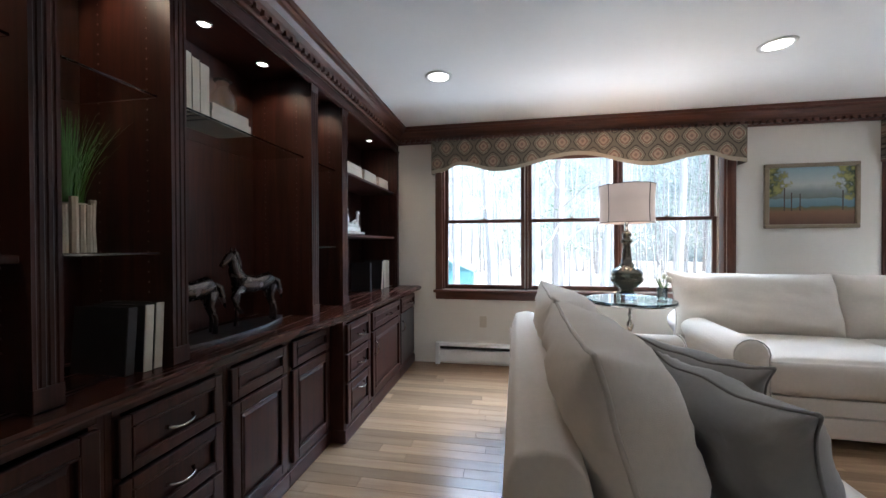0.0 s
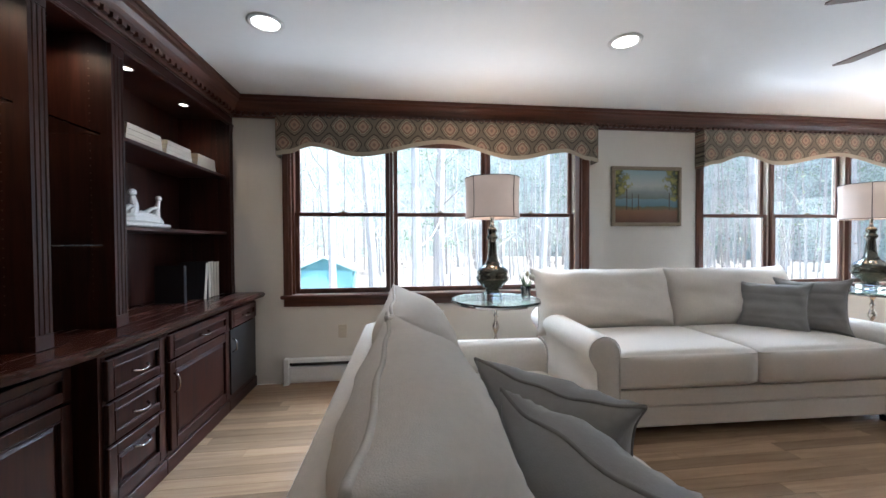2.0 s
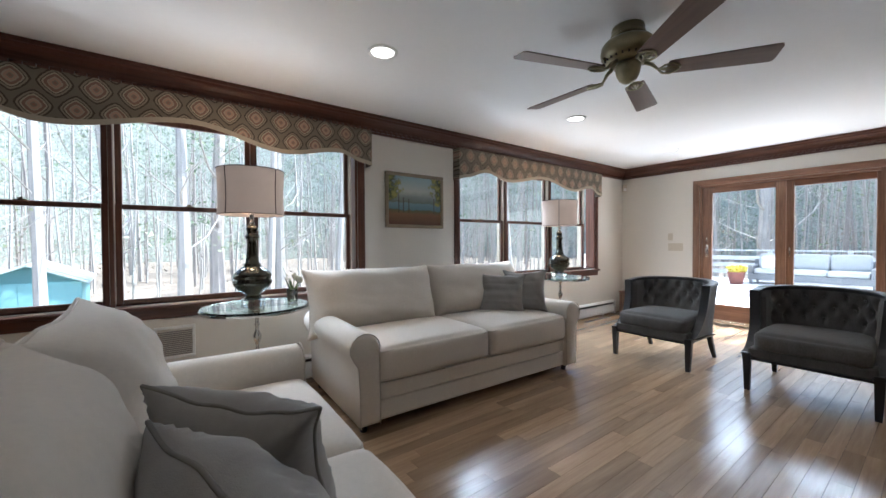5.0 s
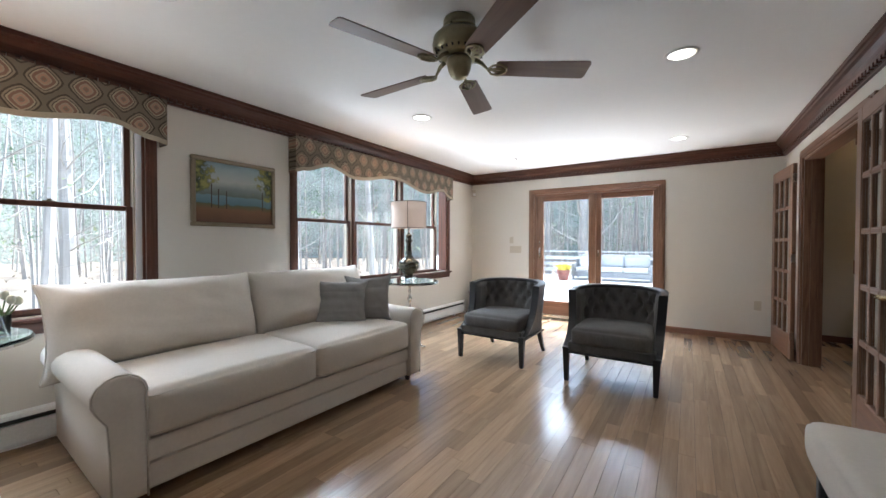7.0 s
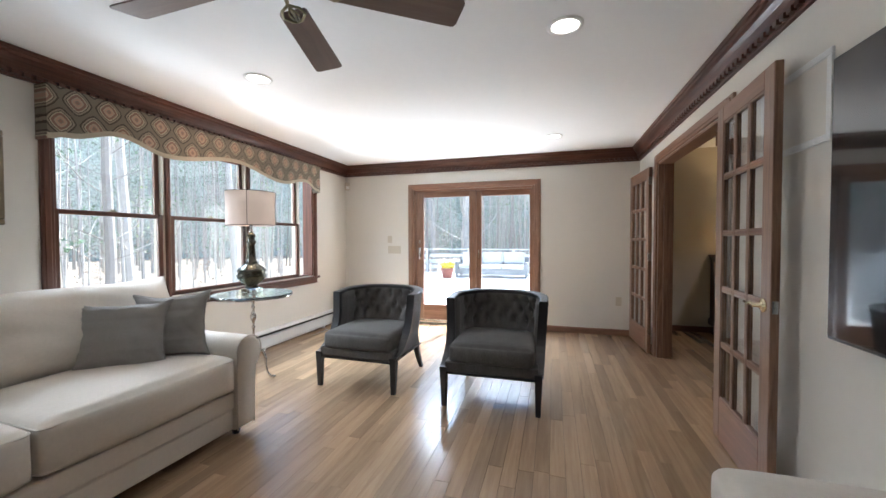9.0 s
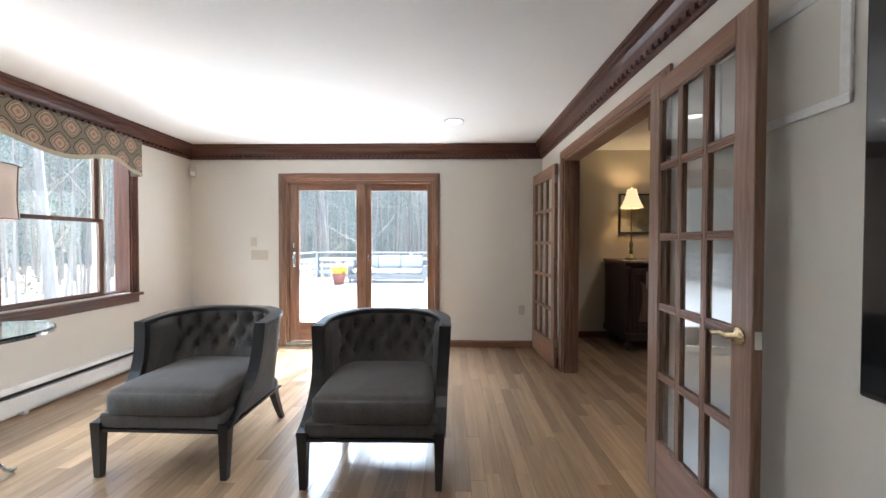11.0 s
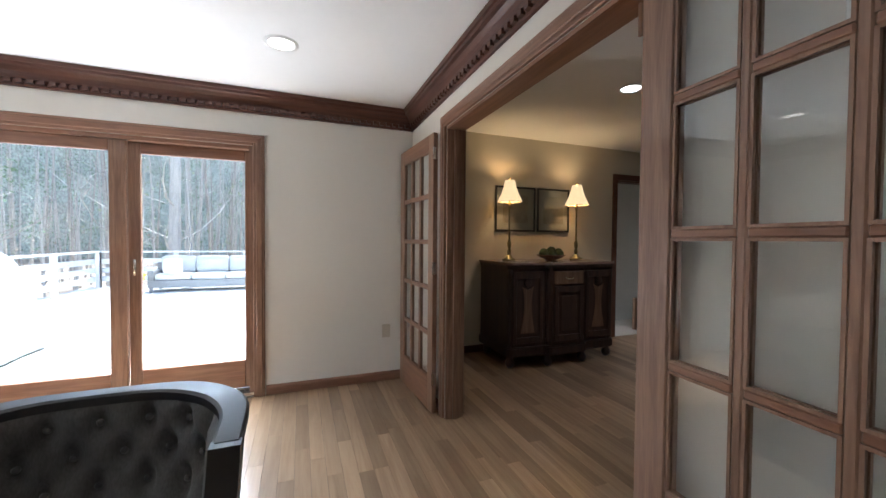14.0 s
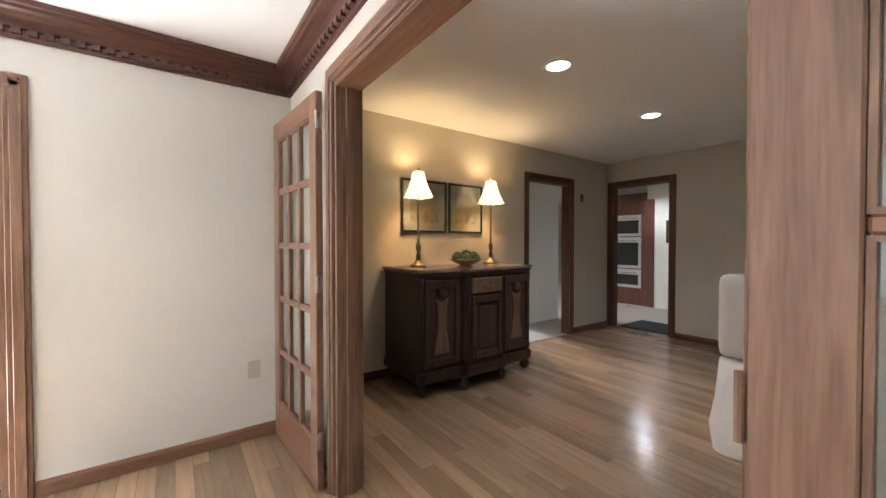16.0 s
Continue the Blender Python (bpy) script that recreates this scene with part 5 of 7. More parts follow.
def base_unit(y0, y1, xf, kind, label):
    r = tagged(empty("base_cabinet"), label=label, category="cabinet", group="built-in base cabinets")
    bm = boxes((BK, xf - 0.001, y0 + 0.001, y0 + 0.019, 0.085, 0.758), (BK, xf - 0.001, y1 - 0.019, y1 - 0.001, 0.085, 0.758), (BK, BK + 0.01, y0 + 0.02, y1 - 0.02, 0.085, 0.758), (BK + 0.011, xf - 0.001, y0 + 0.02, y1 - 0.02, 0.085, 0.105), (BK + 0.011, xf - 0.001, y0 + 0.02, y1 - 0.02, 0.74, 0.758))
    part("body", bm, M_CAB, r)
    for ya in (y0 + 0.0195, y1 - 0.04):
        part("face_frame", boxes((xf - 0.02, xf, ya, ya + 0.0205, 0.106, 0.739)), M_CAB, r)
    part("plinth", boxes((BK, xf + 0.012, y0 + 0.0005, y1 - 0.0005, 0.002, 0.084), bevel=0.003), M_CABY, r)
    a, b = y0 + 0.024, y1 - 0.024
    c = (a + b) / 2
    if kind == "drawers":
        for z0, z1 in ((0.56, 0.73), (0.375, 0.545), (0.115, 0.36)):
            framed_front("drawer_front", r, xf, a, b, z0, z1, (c, (z0 + z1) / 2 + (0.06 if z1 - z0 > 0.2 else 0.0), False))
    elif kind == "drawer_door":
        framed_front("drawer_front", r, xf, a, b, 0.60, 0.73, (c, 0.665, False) if xf == NF else None)
        framed_front("door", r, xf, a, b, 0.115, 0.585, (a + 0.03, 0.47, True) if xf == NF else None)
    elif kind == "dark":
        framed_front("drawer_front", r, xf, a, b, 0.60, 0.73, (c, 0.665, False))
        d = part("door", boxes((xf, xf + 0.012, a, b, 0.115, 0.585), bevel=0.003), M_BLACK, r, "smooth black door panel")
        part("handle", tube(bmesh.new(), [(xf + 0.012, a + 0.03, 0.42), (xf + 0.04, a + 0.03, 0.44), (xf + 0.04, a + 0.03, 0.50), (xf + 0.012, a + 0.03, 0.52)], 0.005), M_STEEL, d, smooth=True)
    elif kind == "door":
        framed_front("door", r, xf, a, b, 0.115, 0.73, None)
    return r


LAB = "mahogany base cabinet with %s"
for y0, y1, xf, kind, lab in [(-0.30, 0.17, SF, "drawer_door", "drawer front over a door"), (0.17, 0.60, SF, "drawers", "three drawers"), (0.60, 1.0, SF, "door", "one tall framed door"), (1.0, 1.43, SF, "drawers", "three drawers and arched pulls"), (1.43, 1.85, SF, "drawer_door", "drawer front over a framed door"), (1.85, 2.284, SF, "drawer_door", "false drawer over a framed door"),
                              (2.285, 2.71, NF, "drawers", "three drawers, standing proud"), (2.71, 3.44, NF, "drawer_door", "one drawer and a framed door with pull"), (3.44, 3.955, NF, "dark", "a drawer and a smooth black door")]:
    base_unit(y0, y1, xf, kind, LAB % lab)

bm = bmesh.new()
edge = [(-1.282, YS + 0.004), (-1.282, 1.50), (-1.272, 1.72), (-1.245, 1.92), (-1.205, 2.12), (-1.180, 2.28), (-1.170, 2.50), (-1.160, 3.0), (-1.140, 3.6), (-1.125, YN - 0.003)]
for z0, z1, o in ((0.7595, 0.772, -0.012), (0.7722, 0.788, 0.0), (0.7882, 0.800, -0.008)):
    pts = [(BK, YS + 0.004)] + [(x + o, y) for x, y in edge] + [(BK, YN - 0.003)]
    a = [bm.verts.new((x, y, z0)) for x, y in pts]
    b = [bm.verts.new((x, y, z1)) for x, y in pts]
    bm.faces.new(a[::-1])
    bm.faces.new(b)
    for i in range(len(pts)):
        j = (i + 1) % len(pts)
        bm.faces.new((a[i], a[j], b[j], b[i]))
bmesh.ops.bevel(bm, geom=[e for e in bm.edges if abs(e.verts[0].co.z - e.verts[1].co.z) < 1e-6 and e.verts[0].co.z > 0.79], offset=0.004, segments=2, affect="EDGES")
tagged(part("worktop", bm, wood("worktop_wood", (0.030, 0.009, 0.006), (0.070, 0.022, 0.014), "Y", 0.26, coat=0.15)), label="long glossy mahogany worktop with a moulded edge", category="worktop")

# ---- built-in bookcase: upper part ----
bc = tagged(empty("bookcase"), label="tall mahogany built-in bookcase with fluted pilasters and lit open bays", category="bookcase")
PIERS = [(-0.315, -0.24), (0.08, 0.15), (0.885, 0.952), (1.277, 1.342), (2.213, 2.288), (2.625, 2.708), (3.90, 3.961)]
part("back_panel", boxes((XW + 0.002, XW + 0.014, YS + 0.004, YN - 0.004, 0.801, 2.27)), M_CAB, bc)
part("soffit", boxes((XW + 0.0145, UF - 0.02, YS + 0.004, YN - 0.004, 2.236, 2.272)), M_CABY, bc)
part("fascia", boxes((UF - 0.0195, UF, YS + 0.004, YN - 0.004, 2.195, 2.2745), bevel=0.002), M_CABY, bc)
bm = bmesh.new()
sweep(bm, [(0, 2.196), (0.010, 2.198), (0.012, 2.206), (0.004, 2.214), (0, 2.216)], (UF + 0.0002, YS, 0), (UF + 0.0002, YN, 0), (1, 0, 0))
part("fascia_bead", bm, M_CABY, bc)
for y0, y1 in PIERS:
    bm = boxes((XW + 0.0145, UF - 0.020, y0 + 0.001, y1 - 0.001, 0.801, 2.2355))
    part("divider", bm, M_CAB, bc)
    bm = bmesh.new()
    n = 3
    w = (y1 - y0) / (2 * n + 1)
    prof = [(0, y0)]
    for i in range(n):
        a = y0 + w * (2 * i + 1)
        prof += [(0, a), (-0.003, a + w * 0.3), (-0.003, a + w * 0.7), (0, a + w)]
    prof += [(0, y1), (-0.019, y1), (-0.019, y0)]
    lo = [bm.verts.new((UF + u, y, 0.86)) for u, y in prof]
    hi = [bm.verts.new((UF + u, y, 2.15)) for u, y in prof]
    for i in range(len(prof)):
        j = (i + 1) % len(prof)
        bm.faces.new((lo[i], lo[j], hi[j], hi[i]))
    box(bm, UF - 0.019, UF + 0.003, y0 - 0.002, y1 + 0.002, 0.801, 0.862, 0.002)
    box(bm, UF - 0.019, UF + 0.003, y0 - 0.002, y1 + 0.002, 2.148, 2.1945, 0.002)
    part("pilaster", bm, M_CAB, bc, "fluted dark wooden pilaster")
bm = bmesh.new()
for y0, y1 in PIERS:
    for x in (UF - 0.10, XW + 0.10):
        for k in range(34):
            z = 0.95 + k * 0.036
            for y in (y0 + 0.0006, y1 - 0.0006):
                box(bm, x - 0.0025, x + 0.0025, y - 0.0012, y + 0.0012, z - 0.0025, z + 0.0025)
tagged(part("peg_holes", bm, mat("peg_hole", (0.09, 0.05, 0.04), 0.5), bc), kind="stuff")
M_SHG = clear("shelf_glass", (0.86, 0.95, 0.93))


def shelf(y0, y1, z, glass):
    if glass:
        s = part("glass_shelf", boxes((XW + 0.02, UF - 0.05, y0 + 0.004, y1 - 0.004, z - 0.008, z), bevel=0.001), M_SHG, bc, "clear glass shelf")
        s.visible_shadow = False
    else:
        part("shelf", boxes((XW + 0.0145, UF - 0.03, y0 + 0.002, y1 - 0.002, z - 0.022, z), bevel=0.003), M_CABY, bc, "solid mahogany shelf")


for y0, y1, z, g in [(1.342, 2.213, 1.755, True), (0.952, 1.277, 1.75, True), (0.952, 1.277, 1.20, True), (2.288, 2.625, 1.755, True), (2.288, 2.625, 1.215, True), (2.708, 3.90, 1.775, False), (2.708, 3.90, 1.31, False), (0.15, 0.885, 1.75, True), (0.15, 0.885, 1.20, False), (-0.24, 0.08, 1.2, True)]:
    shelf(y0, y1, z, g)
for cx, cy in PUCKS:
    r = tagged(empty("puck_light", cx, cy, 2.2355), label="small lit puck light under the bookcase top", category="puck light", group="bookcase puck lights")
    part("ring", lathe(bmesh.new(), [(0.026, -0.0005), (0.036, -0.0005), (0.035, -0.005), (0.027, -0.006), (0.026, -0.0005)], 24), M_STEEL, r, smooth=True)
    part("lens", lathe(bmesh.new(), [(0, -0.001), (0.0255, -0.001), (0.0255, -0.003), (0, -0.004)], 24), M_CAN, r)

# ---- things on the bookcase ----
M_BOOK = mat("cream_book", (0.55, 0.50, 0.41), 0.75, var=0.10, scale=12, bump=0.2)
M_PAGE = mat("book_pages", (0.62, 0.57, 0.46), 0.9, var=0.1, scale=80, stretch=(1, 1, 6))
M_DBOOK = mat("dark_book", (0.02, 0.018, 0.02), 0.5)


def book(x, y, z, t, d, h, m=None, rx=0, label="cream-covered book standing on the shelf", flat=False):
    """A book with its spine towards +x: t thick (along y), d deep, h high; flat lays it down."""
    m = m or M_BOOK
    r = tagged(empty("book"), label=label, category="book", group="bookcase books")
    r.matrix_basis = pose(x, y, z, rx, 0, 0)
    cov = m if m is M_DBOOK or flat else M_DBOOK
    if flat:
        part("cover", boxes((-d, -0.0045, 0, h, 0, 0.003), (-d, -0.0045, 0, h, t - 0.003, t)), cov, r)
        part("spine", boxes((-0.004, 0.0, 0, h, 0.0, t), bevel=0.001), m, r)
        part("pages", boxes((-d + 0.003, -0.0047, 0.003, h - 0.003, 0.0035, t - 0.0035)), M_PAGE, r)
    else:
        part("cover", boxes((-d, -0.0045, 0, 0.003, 0, h), (-d, -0.0045, t - 0.003, t, 0, h)), cov, r)
        part("spine", boxes((-0.004, 0.0, 0, t, 0, h), bevel=0.001), m, r)
        part("pages", boxes((-d + 0.003, -0.0047, 0.0035, t - 0.0035, 0.003, h - 0.003)), M_PAGE, r)
    return r


y = 1.355
for t, h in ((0.036, 0.215), (0.038, 0.225), (0.036, 0.215), (0.046, 0.21)):
    book(UF - 0.065, y, 1.756, t, 0.17, h)
    y += t + 0.003
book(UF - 0.065, 1.53, 1.756, 0.038, 0.18, 0.24, flat=True, label="cream book lying flat on the glass shelf")
book(UF - 0.07, 1.54, 1.795, 0.036, 0.17, 0.22, flat=True, label="cream book stacked flat under a glass vase")
gv = tagged(empty("glass_vase", UF - 0.13, 1.67, 1.8315), label="small clear glass bottle vase on stacked books", category="vase")
part("body", lathe(bmesh.new(), [(0, 0.0), (0.045, 0.002), (0.055, 0.03), (0.052, 0.07), (0.028, 0.105), (0.025, 0.125), (0.042, 0.145), (0.040, 0.147), (0.021, 0.126), (0.024, 0.104), (0.047, 0.07), (0.050, 0.03), (0.04, 0.006), (0, 0.006)], 28), clear("vase_glass", (0.93, 0.95, 0.93)), gv, smooth=True)
for i, (y0, nn) in enumerate([(2.79, 3), (3.14, 3), (3.50, 3)]):
    for k in range(nn):
        book(UF - 0.05, y0 + 0.006 * k, 1.776 + 0.031 * k, 0.030, 0.18, 0.31 - 0.012 * k - 0.02 * i, flat=True, label="cream book in a flat stack on the upper shelf")
y = 3.585
for t, h, a in ((0.032, 0.27, 8), (0.034, 0.275, 0), (0.034, 0.275, 0), (0.034, 0.27, 0), (0.032, 0.27, 0)):
    book(UF - 0.06, y, 0.8015, t, 0.19, h, rx=-a if a else 0, label="cream book standing on the worktop" if not a else "cream book leaning on its neighbours")
    y += t + (0.010 if not a else 0.036)
book(UF - 0.10, 3.40, 0.8015, 0.03, 0.19, 0.26, m=M_DBOOK, rx=0, label="black book standing on the worktop")
book(UF - 0.03, 1.195, 0.8015, 0.030, 0.22, 0.222, rx=-3, label="cream book leaning on its neighbour")
book(UF - 0.03, 1.232, 0.8015, 0.030, 0.22, 0.225, rx=-3, label="cream book leaning in the narrow bay")
book(UF - 0.05, 1.150, 0.8015, 0.03, 0.22, 0.22, m=M_DBOOK, rx=-4, label="black book in the narrow bay")

# plant in a bundle of sticks
pl = tagged(empty("potted_grass", UF - 0.14, 1.06, 1.2015), label="green grass plant in a pot wrapped with pale sticks", category="plant")
M_STICK = mat("pale_stick", (0.40, 0.34, 0.25), 0.85, var=0.3, scale=8, bump=0.5, random_ob=0.2)
part("pot", lathe(bmesh.new(), [(0, 0.0), (0.043, 0.0), (0.045, 0.15), (0.038, 0.15), (0.036, 0.14), (0, 0.138)], 20), M_STICK, pl, smooth=True)
rnd = random.Random(4)
for k in range(17):
    a = 2 * math.pi * k / 17
    r0, hh = rnd.uniform(0.008, 0.012), rnd.uniform(0.14, 0.17)
    part("stick", tube(bmesh.new(), [(0.054 * math.cos(a), 0.054 * math.sin(a), 0.0), (0.053 * math.cos(a + 0.03), 0.053 * math.sin(a + 0.03), hh * 0.5), (0.055 * math.cos(a), 0.055 * math.sin(a), hh)], [r0, r0 * 0.85, r0 * 0.9], 7), M_STICK, pl)
bm = bmesh.new()
for k in range(170):
    a, sp, hh = rnd.uniform(0, 6.283), abs(rnd.gauss(0, 0.055)), rnd.uniform(0.16, 0.30)
    r0 = rnd.uniform(0, 0.035)
    prev = None
    for j in range(5):
        q = j / 4
        c = Vector(((r0 + sp * q ** 1.8) * math.cos(a), (r0 + sp * q ** 1.8) * math.sin(a), 0.13 + hh * q))
        w = Vector((-math.sin(a + 0.5), math.cos(a + 0.5), 0)) * (0.0022 * (1 - q * 0.85))
        cur = (bm.verts.new(c - w), bm.verts.new(c + w))
        if prev:
            bm.faces.new((prev[0], prev[1], cur[1], cur[0]))
        prev = cur
part("grass_blades", bm, mat("grass_blade", (0.09, 0.20, 0.045), 0.5, var=0.4, scale=30), pl)


# horse figures
M_HORSE = mat("bronze_figure", (0.085, 0.070, 0.066), 0.26, 0.8, var=0.4, scale=20, fine=0.3, coat=0.3)


def horse(x, y, z, rz, s, label):
    """A small cast horse, facing local +x, as one mesh."""
    bm = bmesh.new()

    def limb(pts, rad):
        tube(bm, pts, rad, 10)
    limb([(-0.13, 0, 0.215), (-0.10, 0, 0.225), (-0.05, 0, 0.215), (0.0, 0, 0.21), (0.06, 0, 0.22), (0.10, 0, 0.235)], [0.028, 0.047, 0.044, 0.045, 0.048, 0.030])
    limb([(0.075, 0, 0.235), (0.105, 0, 0.285), (0.115, 0, 0.335), (0.125, 0, 0.365)], [0.040, 0.030, 0.022, 0.020])
    limb([(0.108, 0, 0.372), (0.135, 0, 0.358), (0.165, 0, 0.330), (0.180, 0, 0.312)], [0.016, 0.022, 0.014, 0.011])
    for e in (-0.011, 0.011):
        limb([(0.115, e, 0.38), (0.113, e * 1.3, 0.405)], [0.006, 0.002])
    limb([(0.075, 0, 0.29), (0.083, 0, 0.335), (0.098, 0, 0.385)], [0.010, 0.013, 0.008])
    limb([(-0.145, 0, 0.235), (-0.175, 0, 0.215), (-0.19, 0, 0.16), (-0.205, 0, 0.11)], [0.008, 0.014, 0.013, 0.003])
    for yy, pts in ((0.022, [(0.085, 0, 0.20), (0.13, 0, 0.155), (0.105, 0, 0.10), (0.085, 0, 0.075)]), (-0.022, [(0.075, 0, 0.20), (0.078, 0, 0.12), (0.075, 0, 0.06), (0.082, 0, 0.005)]), (0.025, [(-0.11, 0, 0.20), (-0.10, 0, 0.135), (-0.13, 0, 0.075), (-0.12, 0, 0.005)]), (-0.025, [(-0.11, 0, 0.20), (-0.125, 0, 0.135), (-0.15, 0, 0.075), (-0.15, 0, 0.005)])):
        limb([(p[0], yy, p[2]) for p in pts], [0.026, 0.014, 0.009, 0.012])
    ob = tagged(part("horse_statue", bm, M_HORSE, smooth=True), label=label, category="statue", group="bronze horse statues")
    ob.matrix_basis = pose(x, y, z, 0, 0, rz) @ Matrix.Diagonal((s, s, s, 1))


bs = bmesh.new()
lathe(bs, [(0, 0), (1.0, 0), (1.0, 0.012), (0.96, 0.020), (0, 0.020)], 40)
bs.transform(Matrix.Diagonal((0.115, 0.385, 1, 1)))
bp_ = tagged(part("statue_base", bs, M_BLACK), label="low black oval stand under the horses", category="stand")
bp_.location = (UF - 0.16, 1.735, 0.8005)
horse(UF - 0.13, 1.855, 0.822, -100, 0.97, "dark bronze prancing horse statue on a black stand")
horse(UF - 0.17, 1.50, 0.822, -95, 0.97, "dark bronze horse statue half behind the pilaster")

# white reclining figure and its plinth
bm = bmesh.new()
bx = [(-0.02, -0.13, 0.03), (0, -0.06, 0.045), (0, 0.0, 0.05), (0.01, 0.08, 0.04), (0, 0.13, 0.03)]
tube(bm, bx, [0.018, 0.032, 0.036, 0.030, 0.016], 10)
tube(bm, [(0, -0.05, 0.06), (0, -0.035, 0.11), (0, -0.045, 0.155)], [0.028, 0.018, 0.012], 10)
tube(bm, [(0, 0.09, 0.05), (0, 0.105, 0.10), (0, 0.115, 0.15)], [0.024, 0.013, 0.009], 10)
tube(bm, [(0, -0.04, 0.10), (0.02, -0.085, 0.10), (0.01, -0.12, 0.06)], [0.010, 0.010, 0.014], 8)
tube(bm, [(0, 0.10, 0.11), (0.015, 0.05, 0.10), (0, 0.02, 0.07)], [0.009, 0.009, 0.012], 8)
bmesh.ops.create_icosphere(bm, subdivisions=2, radius=0.018, matrix=Matrix.Translation((0, -0.045, 0.172)))
bmesh.ops.create_icosphere(bm, subdivisions=2, radius=0.016, matrix=Matrix.Translation((0, 0.117, 0.162)))
box(bm, -0.045, 0.045, -0.15, 0.15, 0.0, 0.020, 0.006)
fg = tagged(part("white_statue", bm, mat("white_ceramic", (0.72, 0.71, 0.68), 0.25, var=0.03, coat=0.4), smooth=False), label="white ceramic statue on the middle shelf", category="statue")
fg.matrix_basis = pose(UF - 0.13, 3.02, 1.3155) @ Matrix.Diagonal((1.1, 1.45, 1.15, 1))

# ---- dining room ----
wall_x("wall_dining_east", DXE, DXE + 0.12, DYS - 0.12, YS - 0.13, HD - 0.001, [(DA[0], DA[1], 0, DA[2])], M_WALL2, "tan painted dining room wall")
wall_y("wall_dining_south", DYS - 0.12, DYS, DXW, DXE, HD - 0.001, [(DB[0], DB[1], 0, DB[2])], M_WALL2, "tan painted dining room wall with a doorway")
wall_x("wall_dining_west", DXW - 0.12, DXW, DYS - 0.12, YS - 0.13, HD - 0.001, [], M_WALL2)
structure("dining_ceiling", boxes((DXW - 0.12, DXE + 0.12, DYS - 0.12, YS - 0.131, HD, HD + 0.1)), M_CEIL)
structure("dining_ceiling_edge", boxes((DXW, DXE, YS - 0.17, YS - 0.131, H - 0.0, HD - 0.001)), M_WALL2)
bm = bmesh.new()
sweep(bm, BASE, (DXE, DYS, 0), (DXE, DA[0] - 0.075, 0), (-1, 0, 0))
sweep(bm, BASE, (DXE, DA[1] + 0.075, 0), (DXE, YS - 0.13, 0), (-1, 0, 0))
structure("baseboard_dining_east", bm, M_TRIMY)
bm = bmesh.new()
sweep(bm, BASE, (DXW, DYS, 0), (DB[0] - 0.075, DYS, 0), (0, 1, 0))
sweep(bm, BASE, (FO[1] + 0.085, YS - 0.13, 0), (DXE, YS - 0.13, 0), (0, -1, 0))
structure("baseboard_dining_south", bm, M_TRIM)
r = tagged(empty("door_3"), label="dark wooden casing of the kitchen doorway", kind="structure")
bm = boxes((DXE - 0.02, DXE, DA[0] - 0.075, DA[0], 0.002, DA[2] + 0.075), (DXE - 0.02, DXE, DA[1], DA[1] + 0.075, 0.002, DA[2] + 0.075), bevel=0.004)
box(bm, DXE, DXE + 0.12, DA[0] + 0.001, DA[0] + 0.018, 0.002, DA[2] - 0.001)
box(bm, DXE, DXE + 0.12, DA[1] - 0.018, DA[1] - 0.001, 0.002, DA[2] - 0.001)
part("side_casing", bm, M_TRIMZ, r)
part("head_casing", boxes((DXE - 0.02, DXE, DA[0] + 0.001, DA[1] - 0.001, DA[2], DA[2] + 0.075), (DXE, DXE + 0.12, DA[0] + 0.0185, DA[1] - 0.0185, DA[2] - 0.018, DA[2] - 0.001)), M_TRIMY, r)
r = tagged(empty("door_4"), label="dark wooden casing of the hall doorway", kind="structure")
bm = boxes((DB[0] - 0.075, DB[0], DYS, DYS + 0.02, 0.002, DB[2] + 0.075), (DB[1], DXE - 0.001, DYS, DYS + 0.02, 0.002, DB[2] + 0.075), bevel=0.004)
box(bm, DB[0] + 0.001, DB[0] + 0.018, DYS - 0.12, DYS, 0.002, DB[2] - 0.001)
box(bm, DB[1] - 0.018, DB[1] - 0.001, DYS - 0.12, DYS, 0.002, DB[2] - 0.001)
part("side_casing", bm, M_TRIMZ, r)
part("head_casing", boxes((DB[0] + 0.001, DB[1] - 0.001, DYS, DYS + 0.02, DB[2], DB[2] + 0.075), (DB[0] + 0.0185, DB[1] - 0.0185, DYS - 0.12, DYS, DB[2] - 0.018, DB[2] - 0.001)), M_TRIM, r)

# kitchen and hall behind the doorways
KX, KY = 11.2, -9.6
structure("wall_kitchen_east", boxes((KX, KX + 0.12, KY, 0, 0, H)), M_WALL2)
structure("wall_kitchen_south", boxes((5.2, KX, KY - 0.12, KY, 0, H)), M_WHITE)
structure("wall_kitchen_north", boxes((DXE + 0.12, KX, -1.2, -1.08, 0, H)), M_WALL2)
structure("wall_hall_west", boxes((5.2, 5.32, KY, DYS - 0.12, 0, H)), M_WALL)
structure("kitchen_ceiling", boxes((DXE + 0.121, KX, KY, -1.08, H, H + 0.1), (5.2, DXE + 0.12, KY, DYS - 0.121, H, H + 0.1)), M_CEIL)
structure("kitchen_floor", boxes((DXE + 0.02, KX, KY, -1.08, -0.06, 0.001), (5.2, DXE + 0.02, KY, DYS - 0.06, -0.06, 0.001)), mat("floor_tile", (0.36, 0.33, 0.30), 0.3, var=0.1, scale=3))
# added spots without fixtures, brightening the rooms behind the doorways
spot("kitchen_fill", 9.0, -4.2, 2.42, 80, (1.0, 0.95, 0.88), 150)
spot("hall_fill", 7.3, -6.6, 2.42, 13, (0.95, 0.97, 1.0), 150)
structure("wall_pantry", boxes((7.95, 8.10, -4.95, -4.02, 0, H)), M_WHITE)
